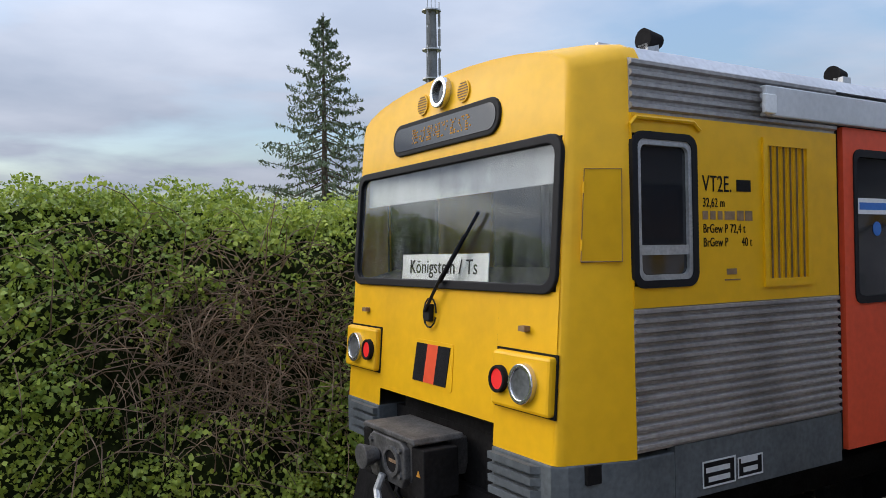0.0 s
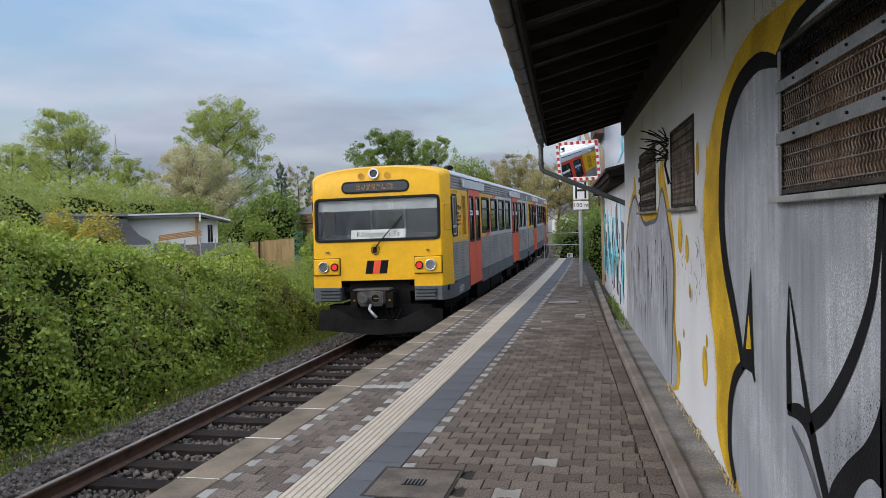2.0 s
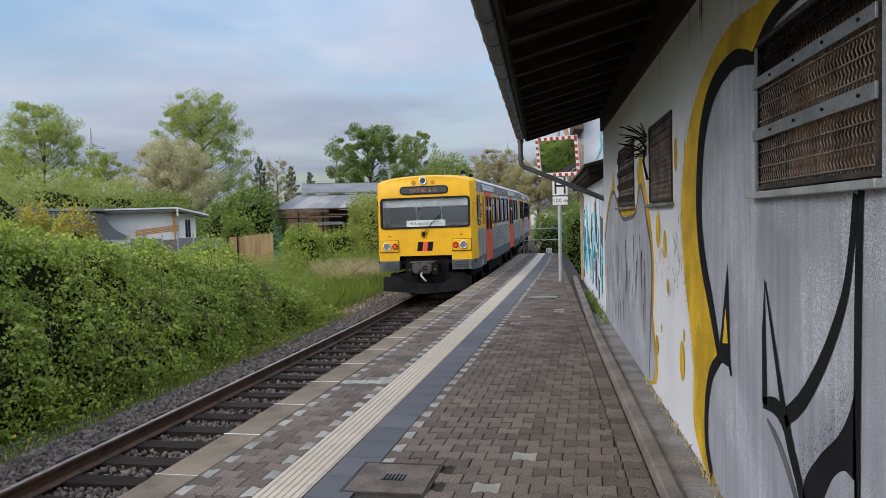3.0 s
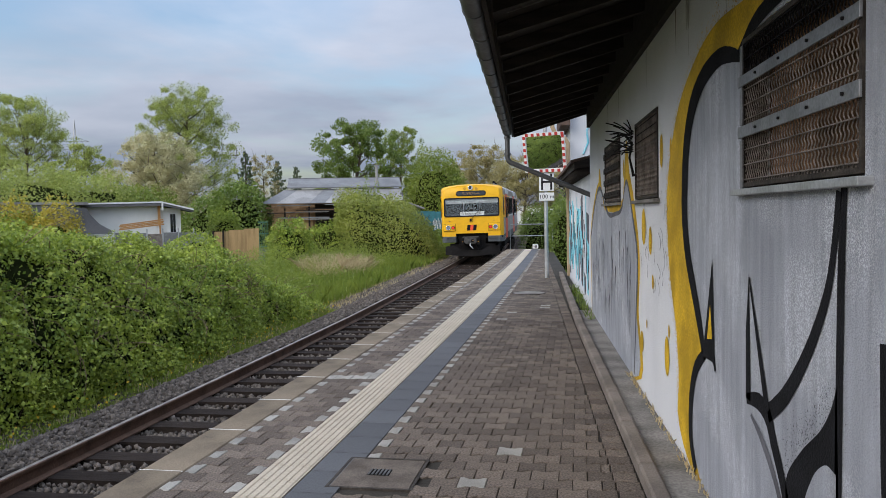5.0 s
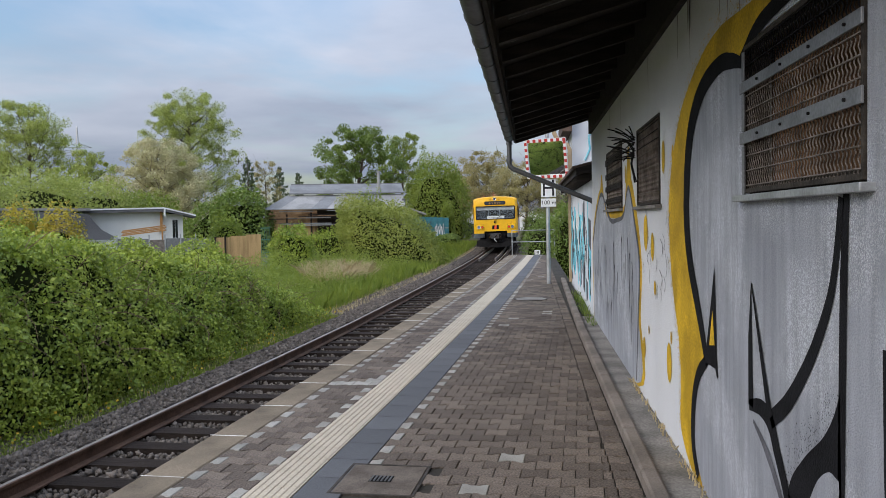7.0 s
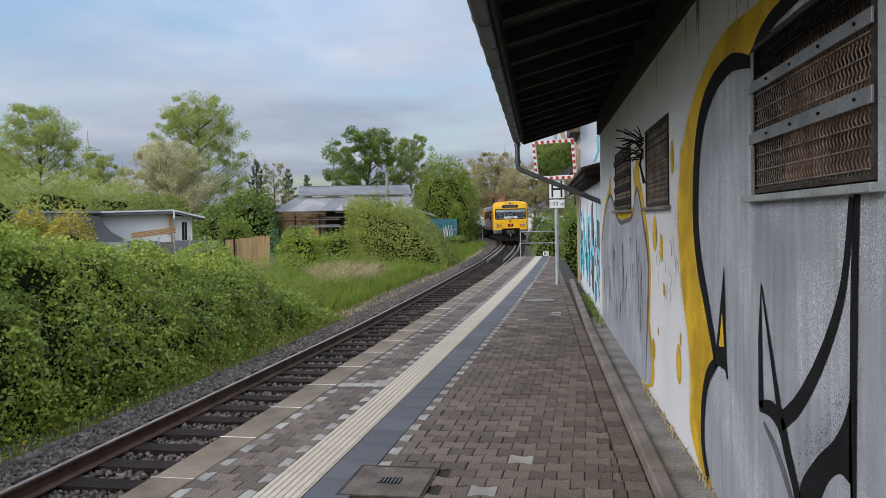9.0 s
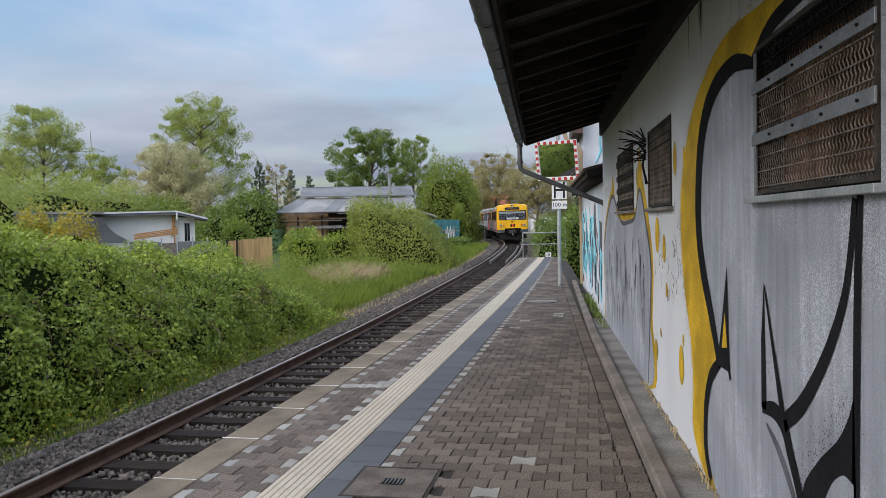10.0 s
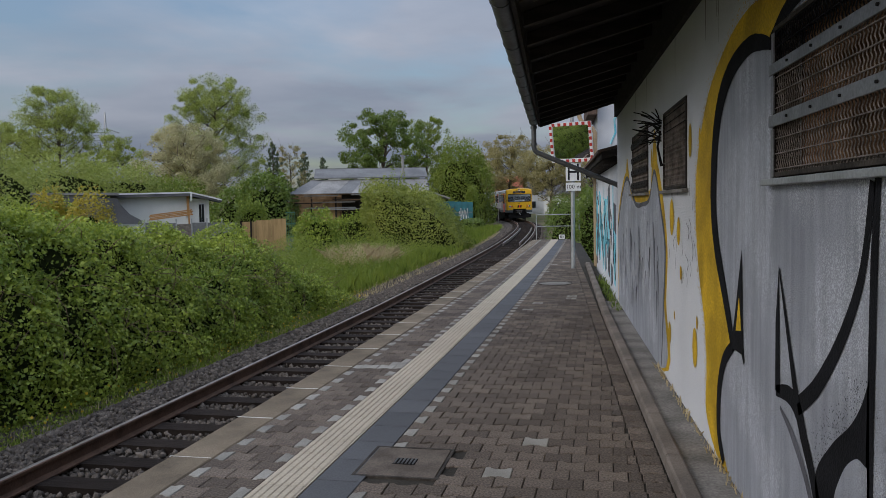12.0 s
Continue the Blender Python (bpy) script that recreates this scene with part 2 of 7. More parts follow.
M = dict(
    paver=mat("concrete_paver", (0.142, 0.114, 0.092), 0.9, var=0.85, col2=(0.100, 0.081, 0.067), scale=1.3, fine=75, bump=1.0, rand=0.30),
    paver_stuff=mat("concrete_paver_far", (0.142, 0.114, 0.092), 0.9, var=0.85, col2=(0.100, 0.081, 0.067), scale=1.3, fine=75, bump=1.0, island=0.30),
    paver_light=mat("pale_paver", (0.33, 0.315, 0.28), 0.9, var=0.25, scale=3, fine=90, bump=0.4, island=0.14),
    joint=mat("joint_sand", (0.045, 0.040, 0.032), 0.95, var=0.3, scale=2, fine=60, bump=0.4),
    tactile=mat("cream_tactile", (0.48, 0.415, 0.32), 0.75, var=0.18, scale=1.2, fine=70, bump=0.2, rand=0.05),
    slate=mat("dark_slab", (0.100, 0.102, 0.108), 0.75, var=0.2, scale=1.5, fine=80, bump=0.25, rand=0.14),
    edge=mat("edge_slab", (0.215, 0.172, 0.122), 0.9, var=0.4, scale=1.8, fine=120, bump=0.5, rand=0.09),
    white=mat("white_paint", (0.72, 0.70, 0.66), 0.6, var=0.12, bump=0.05),
    kerb=mat("kerb_concrete", (0.205, 0.175, 0.150), 0.9, var=0.3, scale=2.5, fine=90, bump=0.5, rand=0.08),
    lid=mat("manhole_concrete", (0.155, 0.128, 0.105), 0.95, var=0.4, scale=4, fine=90, bump=0.6),
    concrete=mat("old_concrete", (0.24, 0.225, 0.205), 0.95, var=0.4, scale=2.2, fine=50, bump=0.5),
    ballast=mat("ballast_stone", (0.145, 0.122, 0.102), 0.95, var=0.45, scale=8, fine=60, bump=0.5, island=0.45),
    ballast_bed=mat("ballast_bed", (0.085, 0.068, 0.056), 0.95, var=0.5, scale=14, fine=45, bump=1.0),
    sleeper=mat("tarred_sleeper", (0.036, 0.027, 0.022), 0.85, spec=0.12, var=0.4, scale=3, fine=60, bump=0.6, rand=0.25, stretch=(1, 8, 8)),
    rail=mat("rusty_rail", (0.13, 0.075, 0.05), 0.7, 0.25, var=0.4, scale=4, fine=60, bump=0.4),
    railtop=mat("rail_head", (0.42, 0.36, 0.32), 0.38, 0.8, var=0.3, scale=5, fine=60, bump=0.1),
    soil=mat("soil_grass", (0.085, 0.105, 0.035), 0.95, var=0.4, scale=0.35, fine=9, bump=1.0, col2=(0.16, 0.125, 0.065)),
    render_wall=mat("wall_render", (0.68, 0.685, 0.70), 0.9, var=0.12, scale=1.1, fine=110, bump=0.8, patch=(0.45, 0.75)),
    lightgrey=mat("painted_wall_pale_blue", (0.64, 0.66, 0.70), 0.8, var=0.10, scale=1.4, fine=60, bump=0.3),
    silver=stuccopaint("silver_spray", (0.37, 0.385, 0.425), (0.66, 0.68, 0.72)),
    black=mat("black_spray", (0.011, 0.011, 0.013), 0.9, var=0.4, scale=4, fine=90, bump=0.5, spec=0.15),
    yellowp=mat("yellow_spray", (0.66, 0.41, 0.02), 0.7, var=0.36, scale=2.4, fine=60, bump=0.25),
    teal=mat("teal_spray", (0.12, 0.48, 0.60), 0.7, var=0.25, scale=3, fine=50, bump=0.2, col2=(0.30, 0.62, 0.70)),
    darkgrey=mat("grey_spray", (0.12, 0.12, 0.135), 0.7, var=0.3, scale=5, fine=60, bump=0.2),
    darkwood=mat("dark_timber", (0.030, 0.024, 0.020), 0.85, var=0.4, scale=3, fine=50, bump=0.4, stretch=(1, 6, 6)),
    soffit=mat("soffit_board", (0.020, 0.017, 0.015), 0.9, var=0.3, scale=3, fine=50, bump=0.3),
    batten=mat("pale_batten", (0.16, 0.15, 0.14), 0.85, var=0.3, bump=0.3),
    rooftile=mat("roof_tile", (0.11, 0.075, 0.06), 0.85, var=0.4, scale=2, fine=30, bump=0.5),
    zinc=mat("weathered_zinc", (0.13, 0.135, 0.14), 0.5, 0.6, var=0.35, scale=3, fine=40, bump=0.15),
    galv=mat("galvanised_steel", (0.46, 0.47, 0.48), 0.45, 0.55, var=0.25, scale=4, fine=60, bump=0.1),
    rust=mat("rusty_mesh", (0.25, 0.215, 0.19), 0.8, 0.2, var=0.45, scale=5, fine=60, bump=0.3),
    steel=mat("dull_steel_bar", (0.25, 0.25, 0.255), 0.45, 0.6, var=0.3, scale=5, fine=60, bump=0.1),
    frame=mat("worn_frame", (0.055, 0.046, 0.038), 0.8, var=0.5, scale=6, fine=50, bump=0.4),
    pane=mat("dusty_pane", (0.035, 0.030, 0.028), 0.3, var=0.5, scale=3, fine=30, bump=0.05),
    board=mat("brown_board", (0.19, 0.10, 0.048), 0.8, var=0.55, scale=2, fine=40, bump=0.3, stretch=(1, 1, 0.3)),
    beige=mat("beige_pipe", (0.44, 0.33, 0.21), 0.6, var=0.2, bump=0.1),
    signwhite=mat("sign_white", (0.74, 0.75, 0.75), 0.5, var=0.1, bump=0.02),
    signred=mat("sign_red", (0.45, 0.045, 0.04), 0.5, var=0.15, bump=0.02),
    signblack=mat("sign_black", (0.015, 0.015, 0.017), 0.5, var=0.1, bump=0.02),
    mirror=mat("mirror_glass", (0.86, 0.88, 0.88), 0.03, 1.0, var=0.02, bump=0.0),
    # train
    ty=mat("train_yellow", (0.75, 0.405, 0.003), 0.45, var=0.09, scale=1.1, fine=9, bump=0.0, patch=(0.5, 0.8), spec=0.35, col2=(0.63, 0.335, 0.006)),
    tr=mat("train_red", (0.74, 0.088, 0.034), 0.45, var=0.10, scale=1.0, fine=20, bump=0.02),
    tg=mat("train_silver", (0.56, 0.56, 0.58), 0.42, 0.35, var=0.16, scale=1.2, fine=25, bump=0.03),
    tl=mat("train_pale_grey", (0.56, 0.57, 0.58), 0.5, var=0.1, scale=1.2, fine=25, bump=0.02),
    tcor=mat("corrugated_aluminium", (0.35, 0.33, 0.32), 0.46, 0.45, var=0.28, scale=1.5, fine=25, bump=0.03),
    tsk=mat("train_skirt_grey", (0.10, 0.112, 0.12), 0.6, var=0.28, scale=2, fine=30, bump=0.08),
    tdk=mat("under_floor_black", (0.014, 0.013, 0.013), 0.85, spec=0.1, var=0.4, scale=3, fine=30, bump=0.3),
    rubber=mat("black_rubber", (0.013, 0.013, 0.015), 0.6, spec=0.15, var=0.2, bump=0.05),
    tglass=mat("tinted_side_glass", (0.016, 0.018, 0.022), 0.06, var=0.3, scale=0.8, bump=0.0, spec=0.7),
    cabin=mat("cab_interior", (0.035, 0.037, 0.04), 0.8, var=0.4, scale=2, fine=20, bump=0.1),
    blind=mat("sun_blind", (0.40, 0.42, 0.44), 0.8, var=0.2, scale=3, bump=0.1),
    iron=mat("coupler_iron", (0.11, 0.107, 0.105), 0.6, 0.35, var=0.4, scale=6, fine=50, bump=0.3),
    chrome=mat("lamp_chrome", (0.65, 0.65, 0.66), 0.2, 0.9, var=0.1, bump=0.02),
    lens=mat("lamp_lens", (0.22, 0.23, 0.24), 0.12, 0.5, spec=0.6, var=0.3, scale=8, bump=0.1),
    orange=mat("amber_dots", (0.55, 0.25, 0.03), 0.6, var=0.2, bump=0.0),
    blue=mat("blue_sticker", (0.05, 0.17, 0.50), 0.5, var=0.1, bump=0.0),
    tail=glowmat("tail_light_red", (0.70, 0.010, 0.010), 0.22),
    wind=hazeglass("windscreen"),
    # vegetation and far things
    bark=mat("bark", (0.12, 0.095, 0.07), 0.95, var=0.4, scale=5, fine=30, bump=0.6),
    twig=mat("dry_twig", (0.25, 0.17, 0.11), 0.95, var=0.4, scale=5, fine=30, bump=0.3, island=0.3),
    bramble=leafmat("bramble_leaf", (0.135, 0.215, 0.026), (0.47, 0.54, 0.085), 0.36),
    overgrown=leafmat("overgrown_leaf", (0.16, 0.21, 0.03), (0.37, 0.40, 0.08), 0.38),
    # for the inner sheets of hedge and bushes: shade between leaves as a colour
    core_shade=mat("thicket_shade", (0.022, 0.028, 0.010), 0.95, spec=0.0, var=0.5, scale=3, fine=20, bump=0.8),
    spring=leafmat("spring_leaf", (0.27, 0.33, 0.07), (0.44, 0.49, 0.13), 0.45),
    maple=leafmat("mid_leaf", (0.15, 0.22, 0.028), (0.30, 0.36, 0.06), 0.4),
    deep=leafmat("deep_leaf", (0.10, 0.165, 0.026), (0.22, 0.29, 0.055), 0.35),
    bloom=leafmat("blossom", (0.40, 0.39, 0.18), (0.66, 0.60, 0.38), 0.4),
    bud=leafmat("budding_leaf", (0.30, 0.27, 0.10), (0.44, 0.38, 0.18), 0.4),
    conifer=leafmat("conifer_needle", (0.075, 0.11, 0.055), (0.15, 0.19, 0.10), 0.2),
    grass=leafmat("grass_blade", (0.13, 0.20, 0.025), (0.27, 0.33, 0.05), 0.4),
    straw=leafmat("dry_straw", (0.46, 0.36, 0.19), (0.64, 0.53, 0.32), 0.3),
    golden=leafmat("golden_leaf", (0.34, 0.29, 0.035), (0.58, 0.47, 0.07), 0.35),
    flower=leafmat("yellow_flower", (0.72, 0.45, 0.03), (0.80, 0.55, 0.05), 0.3),
    plaster=mat("white_plaster", (0.76, 0.76, 0.74), 0.9, var=0.1, scale=1.0, fine=30, bump=0.1),
    felt=mat("roofing_felt", (0.15, 0.15, 0.16), 0.9, var=0.3, scale=1, fine=30, bump=0.2),
    sheet=mat("fibre_cement_sheet", (0.20, 0.205, 0.21), 0.8, var=0.25, scale=0.8, fine=10, bump=0.1),
    sheet2=mat("clear_roof_sheet", (0.30, 0.295, 0.285), 0.6, var=0.3, scale=0.9, fine=10, bump=0.1),
    timber=mat("weathered_timber", (0.25, 0.16, 0.09), 0.85, var=0.4, scale=2, fine=20, bump=0.3),
    reed=mat("reed_mat", (0.46, 0.31, 0.15), 0.95, var=0.28, scale=1.2, fine=60, bump=0.6, stretch=(6, 6, 0.5)),
    greenfence=mat("green_mesh", (0.10, 0.22, 0.15), 0.6, var=0.2, bump=0.05),
    bluefence=mat("blue_green_sheet", (0.045, 0.17, 0.20), 0.6, var=0.3, scale=2, bump=0.1),
    newwood=mat("new_planks", (0.46, 0.24, 0.09), 0.8, var=0.25, scale=3, fine=30, bump=0.2),
    redroof=mat("red_roof", (0.40, 0.13, 0.08), 0.85, var=0.25, bump=0.2),
    asphalt=mat("asphalt", (0.16, 0.155, 0.15), 0.95, var=0.2, scale=1, fine=60, bump=0.3),
    carwhite=mat("car_paint_white", (0.72, 0.73, 0.74), 0.3, var=0.05, bump=0.0),
    cardark=mat("car_paint_dark", (0.03, 0.032, 0.036), 0.3, var=0.1, bump=0.0),
)


# ---------- mesh builders ----------
class Mesh:
    """Collects points and faces of one part."""

    def __init__(self):
        self.v, self.f = [], []

    def add(self, vs, fs):
        o = len(self.v)
        self.v += [tuple(p) for p in vs]
        self.f += [tuple(o + i for i in f) for f in fs]
        return self

    def box(self, x0, x1, y0, y1, z0, z1):
        vs = [(x, y, z) for z in (z0, z1) for y in (y0, y1) for x in (x0, x1)]
        return self.add(vs, [(0, 2, 3, 1), (4, 5, 7, 6), (0, 1, 5, 4), (2, 6, 7, 3), (0, 4, 6, 2), (1, 3, 7, 5)])

    def prism(self, poly, axis, a0, a1):
        """poly: points of the two other axes (x,z for 'y'; y,z for 'x'; x,y for 'z')."""
        n = len(poly)
        put = {"x": lambda p, a: (a, p[0], p[1]), "y": lambda p, a: (p[0], a, p[1]), "z": lambda p, a: (p[0], p[1], a)}[axis]
        vs = [put(p, a0) for p in poly] + [put(p, a1) for p in poly]
        fs = [tuple(range(n)), tuple(range(2 * n - 1, n - 1, -1))] + [(i, i + n, (i + 1) % n + n, (i + 1) % n) for i in range(n)]
        return self.add(vs, fs)

    def cyl(self, c, axis, r, a0, a1, n=20, r2=None):
        r2 = r if r2 is None else r2
        ring = [(math.cos(2 * math.pi * i / n), math.sin(2 * math.pi * i / n)) for i in range(n)]
        put = {"x": lambda u, w, a: (a, c[0] + u, c[1] + w), "y": lambda u, w, a: (c[0] + u, a, c[1] + w), "z": lambda u, w, a: (c[0] + u, c[1] + w, a)}[axis]
        vs = [put(r * u, r * w, a0) for u, w in ring] + [put(r2 * u, r2 * w, a1) for u, w in ring]
        return self.add(vs, [tuple(range(n)), tuple(range(2 * n - 1, n - 1, -1))] + [(i, i + n, (i + 1) % n + n, (i + 1) % n) for i in range(n)])

    def tube(self, path, r, n=8, r_end=None):
        """A round bar along a list of points."""
        pts = [Vector(p) for p in path]
        k = len(pts)
        vs = []
        for i, p in enumerate(pts):
            d = (pts[min(i + 1, k - 1)] - pts[max(i - 1, 0)]).normalized()
            u = d.cross(Vector((0, 0, 1)) if abs(d.z) < 0.9 else Vector((1, 0, 0))).normalized()
            w = d.cross(u)
            rr = r if r_end is None else r + (r_end - r) * i / (k - 1)
            vs += [p + u * rr * math.cos(2 * math.pi * j / n) + w * rr * math.sin(2 * math.pi * j / n) for j in range(n)]
        fs = [(i * n + j, i * n + (j + 1) % n, (i + 1) * n + (j + 1) % n, (i + 1) * n + j) for i in range(k - 1) for j in range(n)]
        fs += [tuple(range(n - 1, -1, -1)), tuple((k - 1) * n + j for j in range(n))]
        return self.add(vs, fs)

    def wave(self, path, r, n=5):
        """An upright wavy wire: level rings along a list of points."""
        k = len(path)
        vs = [(p[0] + r * math.cos(2 * math.pi * j / n), p[1] + r * math.sin(2 * math.pi * j / n), p[2]) for p in path for j in range(n)]
        return self.add(vs, [(i * n + j, i * n + (j + 1) % n, (i + 1) * n + (j + 1) % n, (i + 1) * n + j) for i in range(k - 1) for j in range(n)])

    def ring(self, outer, inner, axis, a0, a1):
        """A frame between two outlines of equal count."""
        n = len(outer)
        put = {"x": lambda p, a: (a, p[0], p[1]), "y": lambda p, a: (p[0], a, p[1]), "z": lambda p, a: (p[0], p[1], a)}[axis]
        vs = [put(p, a) for a in (a0, a1) for p in (*outer, *inner)]
        fs = []
        for i in range(n):
            j = (i + 1) % n
            fs += [(i, j, n + j, n + i), (2 * n + i, 3 * n + i, 3 * n + j, 2 * n + j), (i, 2 * n + i, 2 * n + j, j), (n + i, n + j, 3 * n + j, 3 * n + i)]
        return self.add(vs, fs)


def rrect(x0, x1, z0, z1, r, k=5):
    """A rounded rectangle's outline."""
    out_ = []
    for cx, cz, a0 in ((x1 - r, z1 - r, 0), (x0 + r, z1 - r, 90), (x0 + r, z0 + r, 180), (x1 - r, z0 + r, 270)):
        out_ += [(cx + r * math.cos(radians(a0 + 90 * i / k)), cz + r * math.sin(radians(a0 + 90 * i / k))) for i in range(k + 1)]
    return out_


def part(name, mb, material, parent=None, label="", bevel=0.0, smooth=False, weld=False):
    """Links what mb holds as one mesh object."""
    me = bpy.data.meshes.new(name)
    me.from_pydata(mb.v, [], mb.f)
    bm = bmesh.new()
    bm.from_mesh(me)
    if weld:
        bmesh.ops.remove_doubles(bm, verts=bm.verts, dist=0.002)
    bmesh.ops.recalc_face_normals(bm, faces=bm.faces)
    if weld:
        mid = Vector((0, 0.8, 2.3))
        bmesh.ops.reverse_faces(bm, faces=[f for f in bm.faces if f.normal.dot(f.calc_center_median() - mid) < 0])
    bm.to_mesh(me)
    bm.free()
    return finish(name, me, material, parent, label, bevel, smooth)


def finish(name, me, material, parent=None, label="", bevel=0.0, smooth=False):
    me.materials.append(M[material])
    if smooth:
        me.shade_smooth()
        me.set_sharp_from_angle(angle=radians(40))
    ob = new(name, me)
    ob.parent = parent
    if label:
        ob["label"] = label
    if bevel:
        b = ob.modifiers.new("edge", "BEVEL")
        b.width, b.segments, b.limit_method, b.angle_limit = bevel, 2, "ANGLE", radians(50)
    return ob


def raw(name, verts, faces, material, parent=None, label=""):
    """A mesh from numpy arrays of points and equal faces (triangles or quads)."""
    verts, faces = np.asarray(verts, np.float32), np.asarray(faces, np.int32)
    k = faces.shape[1]
    me = bpy.data.meshes.new(name)
    me.vertices.add(len(verts))
    me.vertices.foreach_set("co", verts.ravel())
    me.loops.add(faces.size)
    me.loops.foreach_set("vertex_index", faces.ravel())
    me.polygons.add(len(faces))
    me.polygons.foreach_set("loop_start", np.arange(0, faces.size, k, dtype=np.int32))
    me.update(calc_edges=True)
    return finish(name, me, material, parent, label)


def empty(name, m=None, label="", category="", group="", kind=""):
    ob = new(name)
    ob.empty_display_size = 0.1
    if m is not None:
        ob.matrix_world = m
    return tagged(ob, label, category, group, kind)


def lettering(text, size, m, material, parent, label="", align="CENTER", squeeze=1.0):
    cu = bpy.data.curves.new("lettering", "FONT")
    cu.body, cu.size, cu.extrude, cu.align_x, cu.align_y = text, size, 0.0015, align, "CENTER"
    cu.space_character = 1.05
    ob = new("lettering", cu)
    cu.materials.append(M[material])
    ob.parent = parent
    ob.matrix_local = m @ Matrix.Diagonal((squeeze, 1, 1, 1))
    if label:
        ob["label"] = label
    return ob


def structure(name, mb, material, label, category, bevel=0.0):
    return tagged(part(name, mb, material, None, "", bevel), label, category, "", "structure")


# ---------- the lines of platform and track ----------
RAIL_Z = -0.68
GROUND_Z = -0.90


def edge_x(y):
    """The platform's edge, which bears slightly to the side of the wall's line."""
    return -2.99 + 0.0685 * y - 0.00042 * y * y


def track_x(y):
    """The track's centre line: along the platform, then a bend to the side of the gardens."""
    if y < 36:
        return edge_x(y) - 1.58
    d, e_ = min(y, 66) - 36, max(0.0, y - 66)
    return edge_x(36) - 1.58 + 0.0382 * d - 0.00105 * d * d - 0.025 * e_ - 0.0022 * e_ * e_


def rise(y):
    """The line climbs gently towards the road."""
    return 0.0075 * min(max(y - 18, 0), 47) + 0.0035 * min(max(y - 65, 0), 20)


TY = np.arange(-60, 150.01, 0.25)
TX = np.array([track_x(v) for v in TY])
TS = np.concatenate([[0], np.cumsum(np.hypot(np.diff(TX), np.diff(TY)))])


def on_track(s):
    y = float(np.interp(s, TS, TY))
    return Vector((float(np.interp(s, TS, TX)), y, RAIL_Z + rise(y)))


def arc_at(y):
    return float(np.interp(y, TY, TS))


def sweep(name, profile, offset_fn, ys, material, parent=None, label="", z=0.0, smooth=False):
    """A profile (x, z) carried along a line x = offset_fn(y)."""
    mb = Mesh()
    n = len(profile)
    for y in ys:
        dxy = (offset_fn(y + 0.05) - offset_fn(y - 0.05)) / 0.1
        q = math.hypot(1, dxy)
        for u, w in profile:
            mb.v.append((offset_fn(y) + u / q, y - u * dxy / q, z + w + rise(y)))
    for i in range(len(ys) - 1):
        for j in range(n):
            k = (j + 1) % n
            mb.f.append((i * n + j, i * n + k, (i + 1) * n + k, (i + 1) * n + j))
    mb.f += [tuple(range(n)), tuple((len(ys) - 1) * n + j for j in range(n - 1, -1, -1))]
    return part(name, mb, material, parent, label, 0.0, smooth)


# ---------- ground and track ----------
def build_ground():
    xs = np.concatenate([np.linspace(-600, -40, 15), np.linspace(-36, 30, 45), np.linspace(40, 600, 14)])
    ys = np.concatenate([np.linspace(-400, -20, 10), np.linspace(-15, 110, 80), np.linspace(130, 900, 14)])
    vs, fs = [], []
    for y in ys:
        for x in xs:
            z = GROUND_Z - 0.06 + rise(y)
            d = track_x(min(max(y, -50), 120)) - x
            if d > 4.2:
                z += 0.35 * min(1, (d - 4.2) / 6)          # the bank rises away from the track
            z += (0.05 if d > 3.5 else 0.015) * noise.noise(Vector((x * 0.3, y * 0.3, 0)))
            vs.append((x, y, z))
    n = len(xs)
    for i in range(len(ys) - 1):
        for j in range(n - 1):
            fs.append((i * n + j, i * n + j + 1, (i + 1) * n + j + 1, (i + 1) * n + j))
    tagged(raw("ground", vs, fs, "soil"), "grassy uneven ground beside the railway", "ground", "", "structure")


build_ground()


